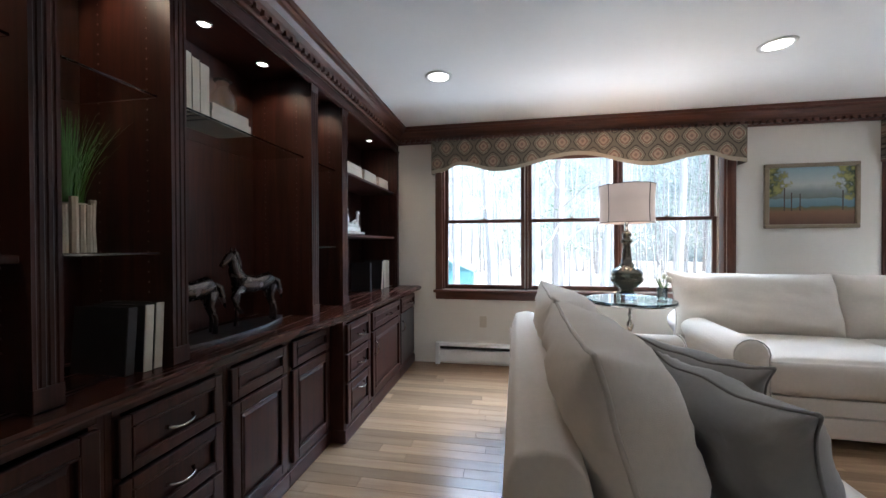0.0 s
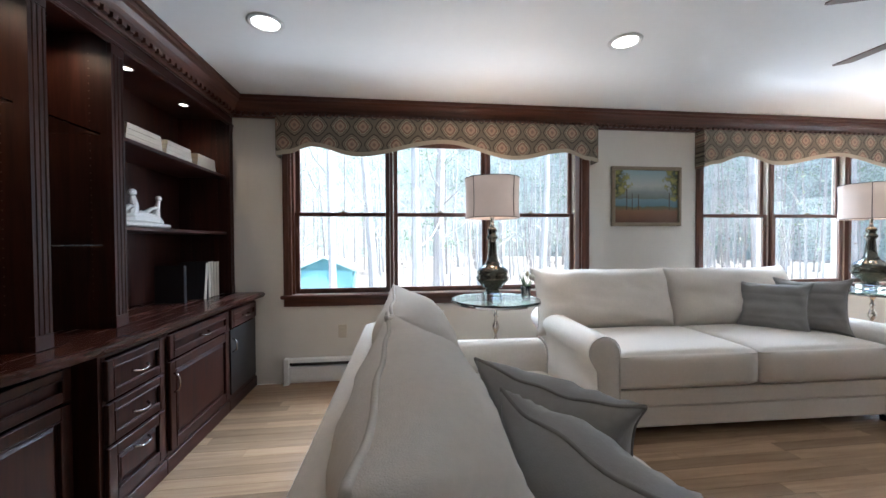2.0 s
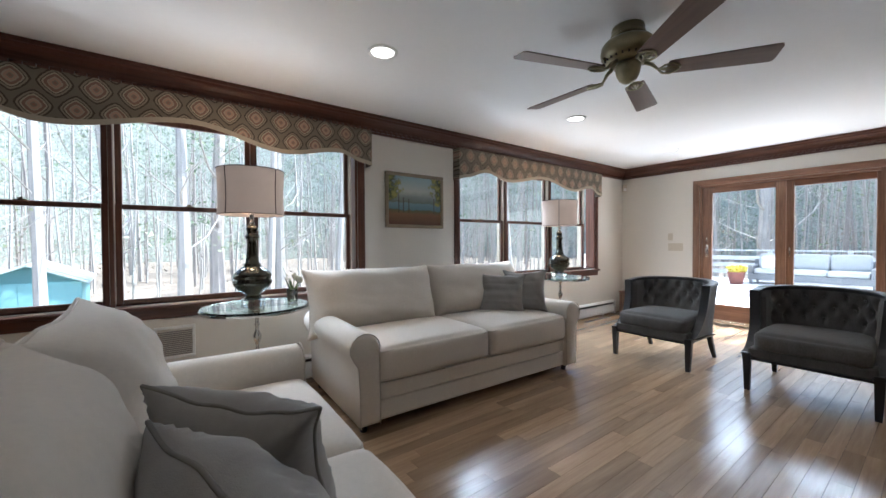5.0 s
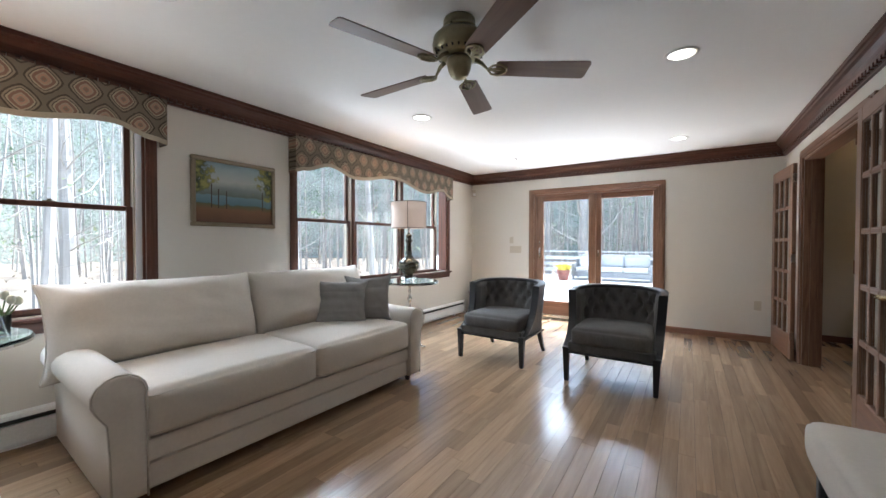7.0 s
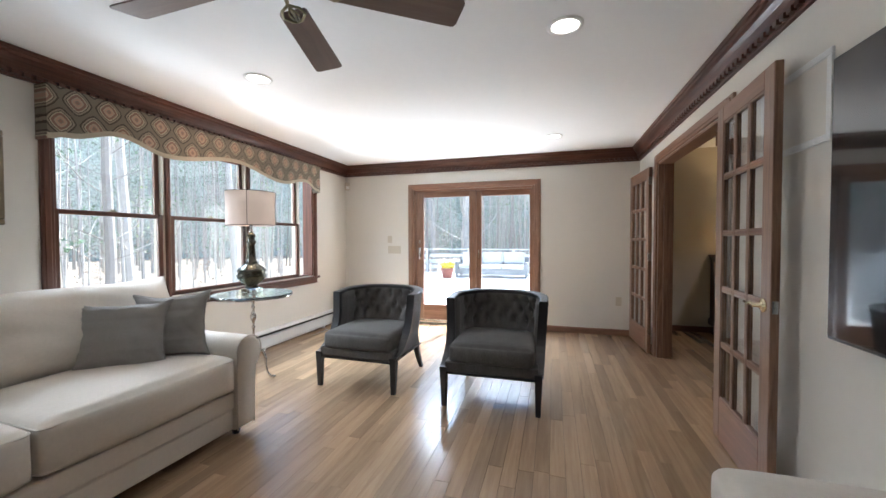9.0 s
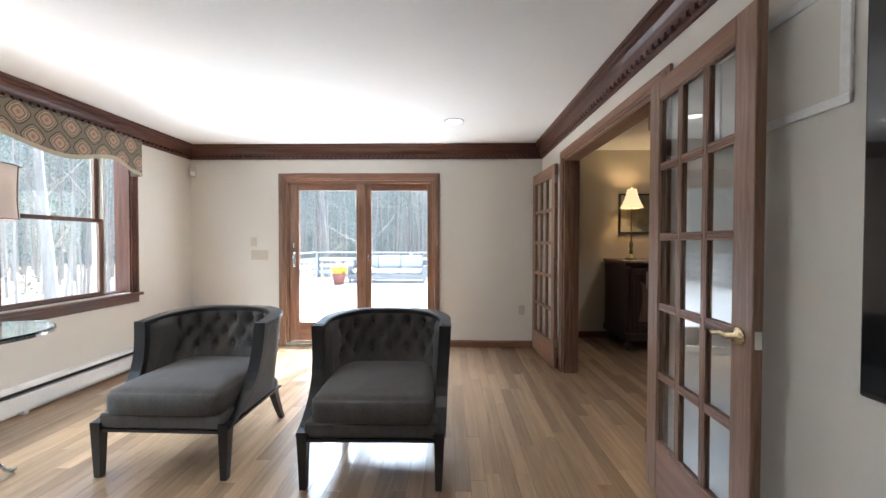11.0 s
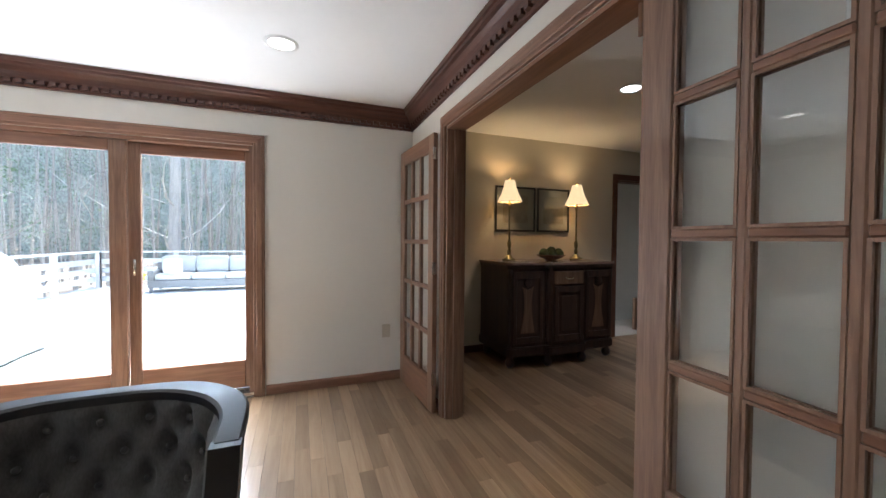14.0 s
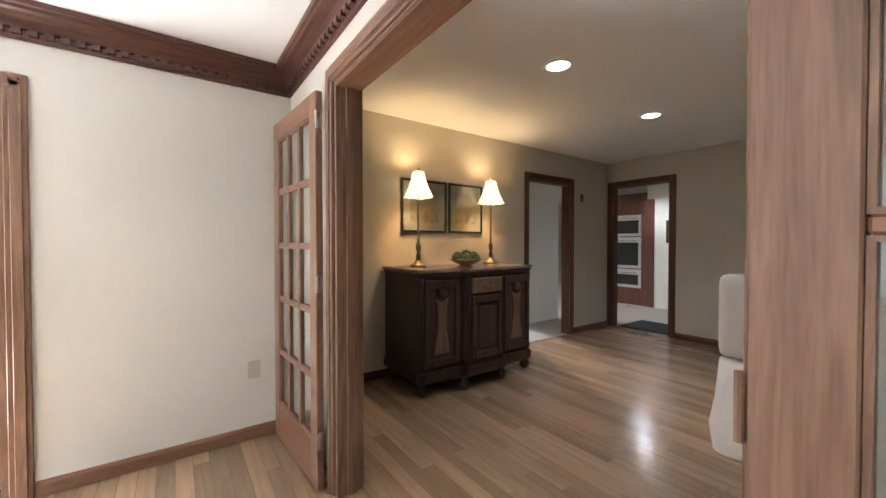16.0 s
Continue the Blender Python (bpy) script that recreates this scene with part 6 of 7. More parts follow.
rg = tagged(empty("hall_mat", 6.62, -5.55, 0.002), label="dark gray mat on the hall floor", category="rug")
part("mat_pile", boxes((-0.40, 0.40, -0.36, 0.36, 0, 0.012), bevel=0.003), mat("dark_mat", (0.03, 0.035, 0.035), 0.95, var=0.3, scale=20), rg)
kc = tagged(empty("kitchen_counter"), label="brown kitchen base cabinet with pale stone worktop", category="kitchen cabinet")
part("body", boxes((10.5, KX - 0.002, -5.6, -3.4, 0.10, 0.88)), M_DOORZ, kc)
part("worktop", boxes((10.45, KX - 0.002, -5.62, -3.38, 0.8805, 0.92), bevel=0.004), mat("gray_stone", (0.35, 0.34, 0.32), 0.2, var=0.3), kc)
for k in range(4):
    part("door", boxes((10.478, 10.4995, -5.58 + 0.55 * k, -5.06 + 0.55 * k, 0.13, 0.85), bevel=0.004), M_DOORZ, kc)
ku = tagged(empty("wall_cabinet"), label="brown wooden kitchen wall cabinet", category="kitchen cabinet")
part("body", boxes((10.82, KX - 0.002, -5.6, -3.4, 1.40, 2.12)), M_DOORZ, ku)
for k in range(4):
    part("door", boxes((10.80, 10.8195, -5.58 + 0.55 * k, -5.06 + 0.55 * k, 1.42, 2.10), bevel=0.004), M_DOORZ, ku)
bsx = tagged(empty("backsplash"), label="white kitchen backsplash with a dark diamond tile", category="backsplash")
part("tiles", boxes((KX - 0.012, KX - 0.003, -5.6, -3.4, 0.921, 1.399)), M_WHITE, bsx)
dm = part("diamond_tile", boxes((-0.003, 0.003, -0.12, 0.12, -0.12, 0.12)), M_BLACK, bsx)
dm.matrix_basis = pose(KX - 0.018, -4.75, 1.16, 45, 0, 0)

OX, OY = 8.12, -7.35
ov = tagged(empty("oven_tower"), label="brown cabinet tower with microwave and double oven", category="oven")
part("cabinet", boxes((OX - 0.47, OX + 0.47, OY - 0.6, OY, 0.004, 2.30), bevel=0.004), M_TRIMZ, ov)
M_SS = mat("stainless", (0.60, 0.60, 0.60), 0.38, 1.0, var=0.1)
for nm, z0, z1 in (("microwave", 1.42, 1.86), ("oven", 0.76, 1.40), ("warming_drawer", 0.36, 0.74)):
    u = part(nm, boxes((OX - 0.38, OX + 0.38, OY + 0.001, OY + 0.03, z0, z1), bevel=0.005), M_SS, ov, "stainless steel " + nm.replace("_", " "))
    part("window", boxes((OX - 0.33, OX + 0.33, OY + 0.0305, OY + 0.034, z0 + 0.06, z1 - 0.11)), M_BLACK, u)
    part("handle", tube(bmesh.new(), [(OX - 0.30, OY + 0.032, z1 - 0.07), (OX - 0.30, OY + 0.06, z1 - 0.07), (OX + 0.30, OY + 0.06, z1 - 0.07), (OX + 0.30, OY + 0.032, z1 - 0.07)], 0.009), M_STEEL, u)
for k in range(2):
    part("cupboard_door", boxes((OX - 0.45 + 0.455 * k, OX - 0.01 + 0.455 * k, OY + 0.001, OY + 0.02, 1.90, 2.27), bevel=0.004), M_TRIMZ, ov)
structure("wall_hall_south", boxes((OX - 1.6, OX - 0.48, OY - 0.12, OY - 0.02, 0, H)), M_WALL)
structure("hall_trim", boxes((OX - 0.62, OX - 0.475, OY - 0.018, OY + 0.02, 0.002, 2.15)), M_TRIMZ)
hp = tagged(empty("hall_painting", OX - 1.0, OY - 0.016, 1.50), label="small green landscape painting in a dark frame", category="painting")
part("frame", boxes((-0.16, 0.16, 0, 0.02, -0.22, 0.22), bevel=0.004), M_TRIM, hp)
part("canvas", boxes((-0.125, 0.125, 0.0205, 0.023, -0.185, 0.185)), mat("green_canvas", (0.10, 0.16, 0.12), 0.6, var=0.6, scale=9, fine=0.4), hp)

# buffet
bf = tagged(empty("buffet", 6.81, -1.94, 0), label="antique dark wooden buffet with a marble top and bun feet", category="sideboard")
M_BUF = wood("buffet_wood", (0.018, 0.009, 0.006), (0.055, 0.026, 0.016), "Z", 0.38)
M_INLAY = wood("burl_inlay", (0.10, 0.055, 0.030), (0.20, 0.12, 0.07), "Z", 0.35)
sec = [(0.33, -0.66), (0.33, 0.66), (-0.26, 0.66), (-0.30, 0.62), (-0.30, 0.24), (-0.365, 0.20), (-0.365, -0.20), (-0.30, -0.24), (-0.30, -0.62), (-0.26, -0.66)]


def slab(z0, z1, grow, bevel=0.0):
    bm = bmesh.new()
    f = lambda u: u + grow * (1 if u > 0 else -1)
    pts = [(min(f(x), 0.335), f(y)) for x, y in sec]
    a = [bm.verts.new((x, y, z0)) for x, y in pts]
    b = [bm.verts.new((x, y, z1)) for x, y in pts]
    bm.faces.new(a[::-1])
    bm.faces.new(b)
    for i in range(len(pts)):
        j = (i + 1) % len(pts)
        bm.faces.new((a[i], a[j], b[j], b[i]))
    if bevel:
        bmesh.ops.bevel(bm, geom=list(bm.edges), offset=bevel, segments=2, affect="EDGES")
    return bm


part("carcase", slab(0.215, 1.0, 0.0), M_BUF, bf)
part("base_moulding", slab(0.12, 0.2145, 0.022, 0.012), M_BUF, bf)
part("cornice", slab(1.0005, 1.036, 0.018, 0.008), M_BUF, bf)
part("marble_top", slab(1.0365, 1.062, 0.030, 0.006), mat("rosy_marble", (0.24, 0.17, 0.14), 0.22, var=0.4, scale=7, fine=0.3), bf, "mottled rosy marble top")
for fx, fy in ((-0.25, -0.62), (-0.32, -0.22), (-0.32, 0.22), (-0.25, 0.62), (0.27, -0.6), (0.27, 0.6)):
    bm = lathe(bmesh.new(), [(0, 0.002), (0.025, 0.004), (0.045, 0.03), (0.048, 0.055), (0.035, 0.085), (0.025, 0.10), (0.03, 0.1195), (0, 0.1195)], 20, fx, fy)
    part("bun_foot", bm, M_BUF, bf, smooth=True)
for s in (-1, 1):
    xf = -0.3005
    bm = bmesh.new()
    for a, b, c, d in ((0.275, 0.315, 0.25, 0.97), (0.585, 0.625, 0.25, 0.97), (0.3155, 0.5845, 0.25, 0.31), (0.3155, 0.5845, 0.90, 0.97)):
        ya, yb = sorted((s * a, s * b))
        box(bm, xf - 0.016, xf, ya, yb, c, d, 0.004)
    dd = part("door", bm, M_BUF, bf)
    bm = bmesh.new()
    prof = [(0.10, 0.35), (0.085, 0.42), (0.055, 0.55), (0.05, 0.66), (0.065, 0.76), (0.085, 0.82), (0.04, 0.80), (0.0, 0.785)]
    pts = [(u, z) for u, z in prof] + [(-u, z) for u, z in prof[-2::-1]]
    cy = s * 0.45
    a = [bm.verts.new((xf - 0.0005, cy + u * 0.8, z)) for u, z in pts]
    b = [bm.verts.new((xf - 0.007, cy + u * 0.8, z)) for u, z in pts]
    bm.faces.new(a)
    bm.faces.new(b[::-1])
    for i in range(len(pts)):
        j = (i + 1) % len(pts)
        bm.faces.new((a[i], a[j], b[j], b[i]))
    part("inlay_panel", bm, M_INLAY, dd, "lighter shaped wooden inlay")
    bm = lathe(bmesh.new(), [(0, 0), (0.05, 0), (0.045, 0.012), (0.02, 0.02), (0, 0.022)], 12)
    bm.transform(Matrix.Translation((xf - 0.001, cy, 0.86)) @ Matrix.Rotation(radians(-90), 4, "Y"))
    part("carving", bm, M_BUF, dd)
xf = -0.3655
bm = boxes((xf - 0.014, xf, -0.18, 0.18, 0.84, 0.975), bevel=0.005)
dr = part("drawer_front", bm, M_INLAY, bf)
part("handle", tube(bmesh.new(), [(xf - 0.015, -0.05, 0.91), (xf - 0.03, -0.03, 0.895), (xf - 0.03, 0.03, 0.895), (xf - 0.015, 0.05, 0.91)], 0.005), M_BRASS, dr)
bm = boxes((xf - 0.018, xf, -0.18, -0.135, 0.26, 0.82), (xf - 0.018, xf, 0.135, 0.18, 0.26, 0.82), (xf - 0.018, xf, -0.1345, 0.1345, 0.26, 0.32), (xf - 0.018, xf, -0.1345, 0.1345, 0.76, 0.82), (xf - 0.010, xf, -0.10, 0.10, 0.36, 0.72), bevel=0.004)
part("center_door", bm, M_BUF, bf)
for yy in (-0.215, 0.215, -0.64, 0.64):
    bm = lathe(bmesh.new(), [(0, 0.22), (0.022, 0.22), (0.026, 0.26), (0.018, 0.30), (0.020, 0.60), (0.024, 0.66), (0.018, 0.70), (0.022, 0.94), (0.026, 0.99), (0, 0.995)], 14, -0.315 if abs(yy) < 0.4 else -0.275, yy)
    part("column", bm, M_BUF, bf, smooth=True)

M_SILK = mat("silk_shade", (0.70, 0.56, 0.34), 0.7, var=0.03)
q_ = M_SILK.node_tree.nodes["Principled BSDF"]
q_.inputs["Emission Color"].default_value, q_.inputs["Emission Strength"].default_value = (1.0, 0.70, 0.36, 1), 0.40


def buffet_lamp(x, y, z):
    r = tagged(empty("buffet_lamp", x, y, z), label="lit slim brass buffet lamp with a cream bell shade", category="table lamp", group="pair of buffet lamps")
    part("foot", lathe(bmesh.new(), [(0, 0), (0.075, 0), (0.078, 0.012), (0.06, 0.025), (0.035, 0.035), (0.028, 0.06), (0, 0.062)], 24), M_BRASS, r, smooth=True)
    part("stem", lathe(bmesh.new(), [(0, 0.062), (0.018, 0.065), (0.024, 0.10), (0.014, 0.13), (0.022, 0.16), (0.026, 0.19), (0.011, 0.23), (0.010, 0.30), (0.009, 0.56), (0.014, 0.60), (0.020, 0.625), (0.012, 0.65), (0.006, 0.68), (0.0, 0.72)], 18), M_BRASS, r, smooth=True)
    bm = bmesh.new()
    prof = [(0.135, 0.650), (0.114, 0.69), (0.090, 0.745), (0.069, 0.81), (0.057, 0.865), (0.052, 0.885)]
    rows = []
    for rr, zz in prof:
        rows.append([bm.verts.new(((rr * (1 + (0.06 if k % 4 == 0 else 0))) * math.cos(2 * math.pi * k / 32), (rr * (1 + (0.06 if k % 4 == 0 else 0))) * math.sin(2 * math.pi * k / 32), zz - (0.008 if k % 4 == 0 else 0) * (zz < 0.66))) for k in range(32)])
    for a, b in zip(rows, rows[1:]):
        for i in range(32):
            bm.faces.new((a[i], a[(i + 1) % 32], b[(i + 1) % 32], b[i]))
    sh = part("shade", bm, M_SILK, r, "cream pleated bell shade", True)
    pts = [(0.13 * math.cos(2 * math.pi * k / 32), 0.13 * math.sin(2 * math.pi * k / 32), 0.648) for k in range(32)]
    part("fringe", tube(bmesh.new(), pts, 0.004, 6, True), M_GOLD, sh)
    part("finial", lathe(bmesh.new(), [(0, 0.887), (0.008, 0.890), (0.015, 0.905), (0.006, 0.922), (0, 0.928)], 12), M_GOLD, r, smooth=True)
    bulb("buffet_light", x, y, z + 0.84, 2.7, (1.0, 0.66, 0.32), 0.03)


buffet_lamp(6.93, -1.52, 1.0625)
buffet_lamp(6.93, -2.44, 1.0625)
bw = tagged(empty("bowl", 6.78, -1.97, 1.0625), label="wide wooden bowl holding green moss balls", category="bowl")
part("dish", lathe(bmesh.new(), [(0, 0.0), (0.06, 0.0), (0.06, 0.01), (0.12, 0.035), (0.165, 0.065), (0.160, 0.067), (0.11, 0.045), (0.0, 0.022)], 32), M_INLAY, bw, smooth=True)
M_MOSS = mat("moss", (0.085, 0.11, 0.045), 0.95, var=0.5, scale=25, bump=1.0, bscale=90)
for i, (dx, dy, rr, zz) in enumerate([(0, 0, 0.052, 0.105), (0.0, 0.10, 0.048, 0.09), (0, -0.10, 0.048, 0.09), (0.08, 0.05, 0.045, 0.08), (-0.08, 0.045, 0.046, 0.08), (-0.08, -0.05, 0.046, 0.08)]):
    bm = bmesh.new()
    bmesh.ops.create_icosphere(bm, subdivisions=3, radius=rr)
    for v in bm.verts:
        v.co *= 1 + 0.06 * noise.noise(v.co * 60 + Vector((i, 0, 0)))
    mb = tagged(part("moss_ball", bm, M_MOSS, smooth=True), label="round green moss ball in the wooden bowl", category="moss ball", group="moss balls")
    mb.location = (6.78 + dx, -1.97 + dy, 1.0625 + zz)
for y0, y1, m in ((-2.000, -1.455, 1), (-2.50, -2.03, 2)):
    cyy, hw = (y0 + y1) / 2, (y1 - y0) / 2
    r = tagged(empty("framed_print", DXE - 0.002, cyy, 1.655, -90), label="botanical print with wide mat in a dark frame", category="picture", group="framed prints above the buffet")
    hh = 0.265
    bm = boxes((-hw, hw, -0.022, 0, hh - 0.022, hh), (-hw, hw, -0.022, 0, -hh, -hh + 0.022), (-hw, -hw + 0.022, -0.022, 0, -hh + 0.0222, hh - 0.0222), (hw - 0.022, hw, -0.022, 0, -hh + 0.0222, hh - 0.0222), bevel=0.003)
    part("frame", bm, M_BLACK, r)
    part("mat_board", boxes((-hw + 0.0225, hw - 0.0225, -0.010, -0.002, -hh + 0.0225, hh - 0.0225)), mat("mat_board", (0.42, 0.38, 0.31), 0.7, var=0.03), r)
    part("print", boxes((-hw * 0.62, hw * 0.62, -0.0125, -0.0105, -hh * 0.62, hh * 0.62)), mat("print_paper", (0.36, 0.31, 0.23), 0.6, var=0.35, scale=9), r)
    part("glass", boxes((-hw + 0.0225, hw - 0.0225, -0.0165, -0.0145, -hh + 0.0225, hh - 0.0225)), M_GLASS, r).visible_shadow = False
cd = tagged(empty("thermostat", DXE, -4.42, 1.93, -90), label="small dark wall plate beside the kitchen doorway", category="wall plate")
part("plate", boxes((-0.03, 0.03, -0.012, -0.001, -0.055, 0.055), bevel=0.002), M_TRIM, cd)
plate("wall_outlet", "ivory outlet on the tan dining room wall", 5.80, DYS, 0.40, 0.072, 0.116, "N", "outlet", OUT)

# slip-covered dining chair, mostly outside the view
sc = tagged(empty("dining_chair", 4.66, -2.72, 0, 200), label="dining chair under a floor-length white slipcover", category="chair")
bm = bmesh.new()
rows = []
for z, w, d in ((0.004, 0.30, 0.34), (0.2, 0.27, 0.30), (0.47, 0.25, 0.26)):
    rows.append([bm.verts.new((w * math.copysign(abs(math.cos(a)) ** 0.35, math.cos(a)) * (1 + 0.03 * math.sin(a * 9) * (0.5 - z)), d * math.copysign(abs(math.sin(a)) ** 0.35, math.sin(a)), z)) for a in [2 * math.pi * k / 48 for k in range(48)]])
for a, b in zip(rows, rows[1:]):
    for i in range(48):
        bm.faces.new((a[i], a[(i + 1) % 48], b[(i + 1) % 48], b[i]))
bm.faces.new(rows[-1])
part("skirt", bm, M_CREAM, sc, smooth=True)
part("back_cover", puff(bmesh.new(), 0.50, 0.11, 0.58, 0, 0.23, 0.765, 0.05, 0.01, 8), M_CREAM, sc, smooth=True)

# ---- deck ----
M_DECK = mat("deck_boards", (0.74, 0.74, 0.73), 0.7, var=0.1, scale=3, random_ob=0.06)
M_RAIL = mat("white_rail", (0.78, 0.80, 0.80), 0.6, var=0.05)
deck = tagged(empty("deck"), label="sunlit pale gray board deck outside the sliding door", category="deck", kind="structure")
dmesh = None
for i in range(64):
    y = -3.2 + i * 0.145
    bm = boxes((XE + 0.17, 16.3, y, y + 0.139, -0.115, -0.085), bevel=0.003)
    part("board", bm, M_DECK, deck)
part("joists", boxes((XE + 0.18, 16.2, -3.1, -3.0, -0.9, -0.116), (XE + 0.18, 16.2, 5.9, 5.98, -0.9, -0.116)), M_DECK, deck)


def railing(p0, p1, label):
    r = tagged(empty("deck_railing"), label=label, category="railing", group="white deck railings")
    p0, p1 = Vector(p0), Vector(p1)
    L = (p1 - p0).length
    ang = math.degrees(math.atan2(p1.y - p0.y, p1.x - p0.x))
    r.matrix_basis = pose(p0.x, p0.y, -0.085, 0, 0, ang)
    n = max(1, round(L / 1.8))
    for i in range(n + 1):
        x = L * i / n
        part("post", boxes((x - 0.05, x + 0.05, -0.05, 0.05, 0.001, 0.95), bevel=0.004), M_RAIL, r)
    for z in (0.16, 0.40, 0.64):
        part("rail_board", boxes((0, L, 0.051, 0.075, z, z + 0.14), bevel=0.003), M_RAIL, r)
    part("cap", boxes((-0.05, L + 0.05, -0.08, 0.09, 0.951, 0.99), bevel=0.004), M_RAIL, r)


railing((8.3, 5.8), (16.1, 5.8), "white three-board deck railing along the woods")
railing((16.1, 5.8), (16.1, -3.1), "white three-board deck railing at the far end of the deck")
M_WICK = mat("gray_wicker", (0.26, 0.27, 0.28), 0.8, var=0.3, scale=40)
M_OUTC = mat("gray_outdoor_cushion", (0.55, 0.57, 0.58), 0.9, var=0.05)


def deck_sofa(x, y, rz, w, label):
    r = tagged(empty("outdoor_sofa", x, y, -0.085, rz), label=label, category="outdoor sofa", group="gray outdoor sofas")
    part("frame", boxes((-w / 2, w / 2, -0.4, 0.4, 0.12, 0.30), (-w / 2, w / 2, 0.30, 0.40, 0.301, 0.72), (-w / 2, -w / 2 + 0.12, -0.4, 0.299, 0.301, 0.55), (w / 2 - 0.12, w / 2, -0.4, 0.299, 0.301, 0.55), bevel=0.01), M_WICK, r)
    for sx in (-1, 1):
        for sy in (-1, 1):
            part("leg", boxes((sx * (w / 2 - 0.06) - 0.03, sx * (w / 2 - 0.06) + 0.03, sy * 0.35 - 0.03, sy * 0.35 + 0.03, 0.001, 0.119)), M_WICK, r)
    k = max(1, round((w - 0.26) / 0.75))
    cw = (w - 0.26) / k
    for i in range(k):
        cx = -w / 2 + 0.13 + cw * (i + 0.5)
        part("seat_cushion", puff(bmesh.new(), cw - 0.01, 0.66, 0.15, cx, -0.05, 0.38, 0.04, 0.01, 5), M_OUTC, r, smooth=True)
        part("back_cushion", puff(bmesh.new(), cw - 0.01, 0.18, 0.42, cx, 0.20, 0.67, 0.06, 0.02, 5), M_OUTC, r, smooth=True)
    return r


deck_sofa(14.9, 2.9, -90, 2.6, "gray wicker outdoor sofa with pale gray cushions on the deck")
deck_sofa(14.0, 0.4, 180, 1.7, "gray wicker outdoor loveseat with pale gray cushions on the deck")
op = tagged(empty("outdoor_pillow", 14.62, 3.7, 0.56, -90), label="white pillow on the outdoor sofa", category="pillow")
part("cover", puff(bmesh.new(), 0.42, 0.14, 0.36, 0, 0, 0, 0.06, 0.03, 5), M_WHITE, op, smooth=True)
ds = tagged(empty("deck_stool", 12.4, 1.1, -0.085), label="dark gray wicker cube stool on the deck", category="stool")
part("cube", boxes((-0.25, 0.25, -0.25, 0.25, 0.001, 0.36), bevel=0.01), M_WICK, ds)
part("cushion", puff(bmesh.new(), 0.5, 0.5, 0.10, 0, 0, 0.415, 0.03, 0.01, 5), M_OUTC, ds, smooth=True)
pt = tagged(empty("flower_pot", 14.0, 4.35, -0.085), label="terracotta pot of yellow flowers on the deck", category="flower pot")
part("pot", lathe(bmesh.new(), [(0, 0.001), (0.15, 0.001), (0.22, 0.34), (0.23, 0.36), (0.20, 0.36), (0.19, 0.33), (0, 0.32)], 24), mat("terracotta", (0.25, 0.09, 0.07), 0.7), pt, smooth=True)
bm = bmesh.new()
for k in range(70):
    a, rr = rnd.uniform(0, 6.28), 0.24 * rnd.random() ** 0.5
    bmesh.ops.create_icosphere(bm, subdivisions=1, radius=rnd.uniform(0.025, 0.05), matrix=Matrix.Translation((rr * math.cos(a), rr * math.sin(a), 0.36 + rnd.uniform(0, 0.22) * (1 - rr))))
part("flowers", bm, mat("yellow_flowers", (0.62, 0.50, 0.05), 0.7, var=0.3), pt)
gc = tagged(empty("covered_grill", 8.9, 3.95, -0.085), label="gas grill under a pale gray fabric cover on the deck", category="grill")
bm = bmesh.new()
rows = []
for z, w, d in ((0.03, 0.62, 0.40), (0.4, 0.55, 0.36), (0.82, 0.46, 0.31), (0.98, 0.33, 0.26), (1.12, 0.26, 0.20), (1.20, 0.16, 0.12)):
    rows.append([bm.verts.new(((w + 0.025 * math.sin(a * 7)) * math.copysign(abs(math.cos(a)) ** 0.5, math.cos(a)), (d + 0.02 * math.sin(a * 9)) * math.copysign(abs(math.sin(a)) ** 0.5, math.sin(a)), z)) for a in [2 * math.pi * k / 48 for k in range(48)]])
for a, b in zip(rows, rows[1:]):
    for i in range(48):
        bm.faces.new((a[i], a[(i + 1) % 48], b[(i + 1) % 48], b[i]))
bm.faces.new(rows[-1])
part("cover", bm, mat("gray_cover", (0.22, 0.24, 0.25), 0.7, var=0.06), gc, smooth=True)
part("wheels", boxes((-0.4, -0.34, -0.2, 0.2, 0.0, 0.06), (0.34, 0.4, -0.2, 0.2, 0.0, 0.06)), M_BLACK, gc)

# ---- ground, shed and woods ----
structure("ground", boxes((-160, 160, -160, 160, -1.6, -0.95)), mat("leaf_litter", (0.38, 0.33, 0.27), 0.95, var=0.35, scale=0.8, fine=0.25, bump=0.4, bscale=20), "brown leaf-covered ground under the trees")
M_SHED = mat("teal_siding", (0.30, 0.62, 0.66), 0.7, var=0.06)
M_SROOF = mat("teal_roof", (0.66, 0.80, 0.80), 0.6, var=0.06)
sh = tagged(empty("shed", -2.9, 16.6, -0.95, 4), label="teal garden shed with a pale teal gable roof", category="shed")
part("wall", boxes((-1.05, 1.05, -1.5, 1.5, 0, 1.12)), M_SHED, sh)
for k in range(7):
    part("siding_board", boxes((-1.05 + 0.3 * k, -1.05 + 0.3 * k + 0.28, -1.52, -1.5005, 0.02, 1.11)), M_SHED, sh)
bm = bmesh.new()
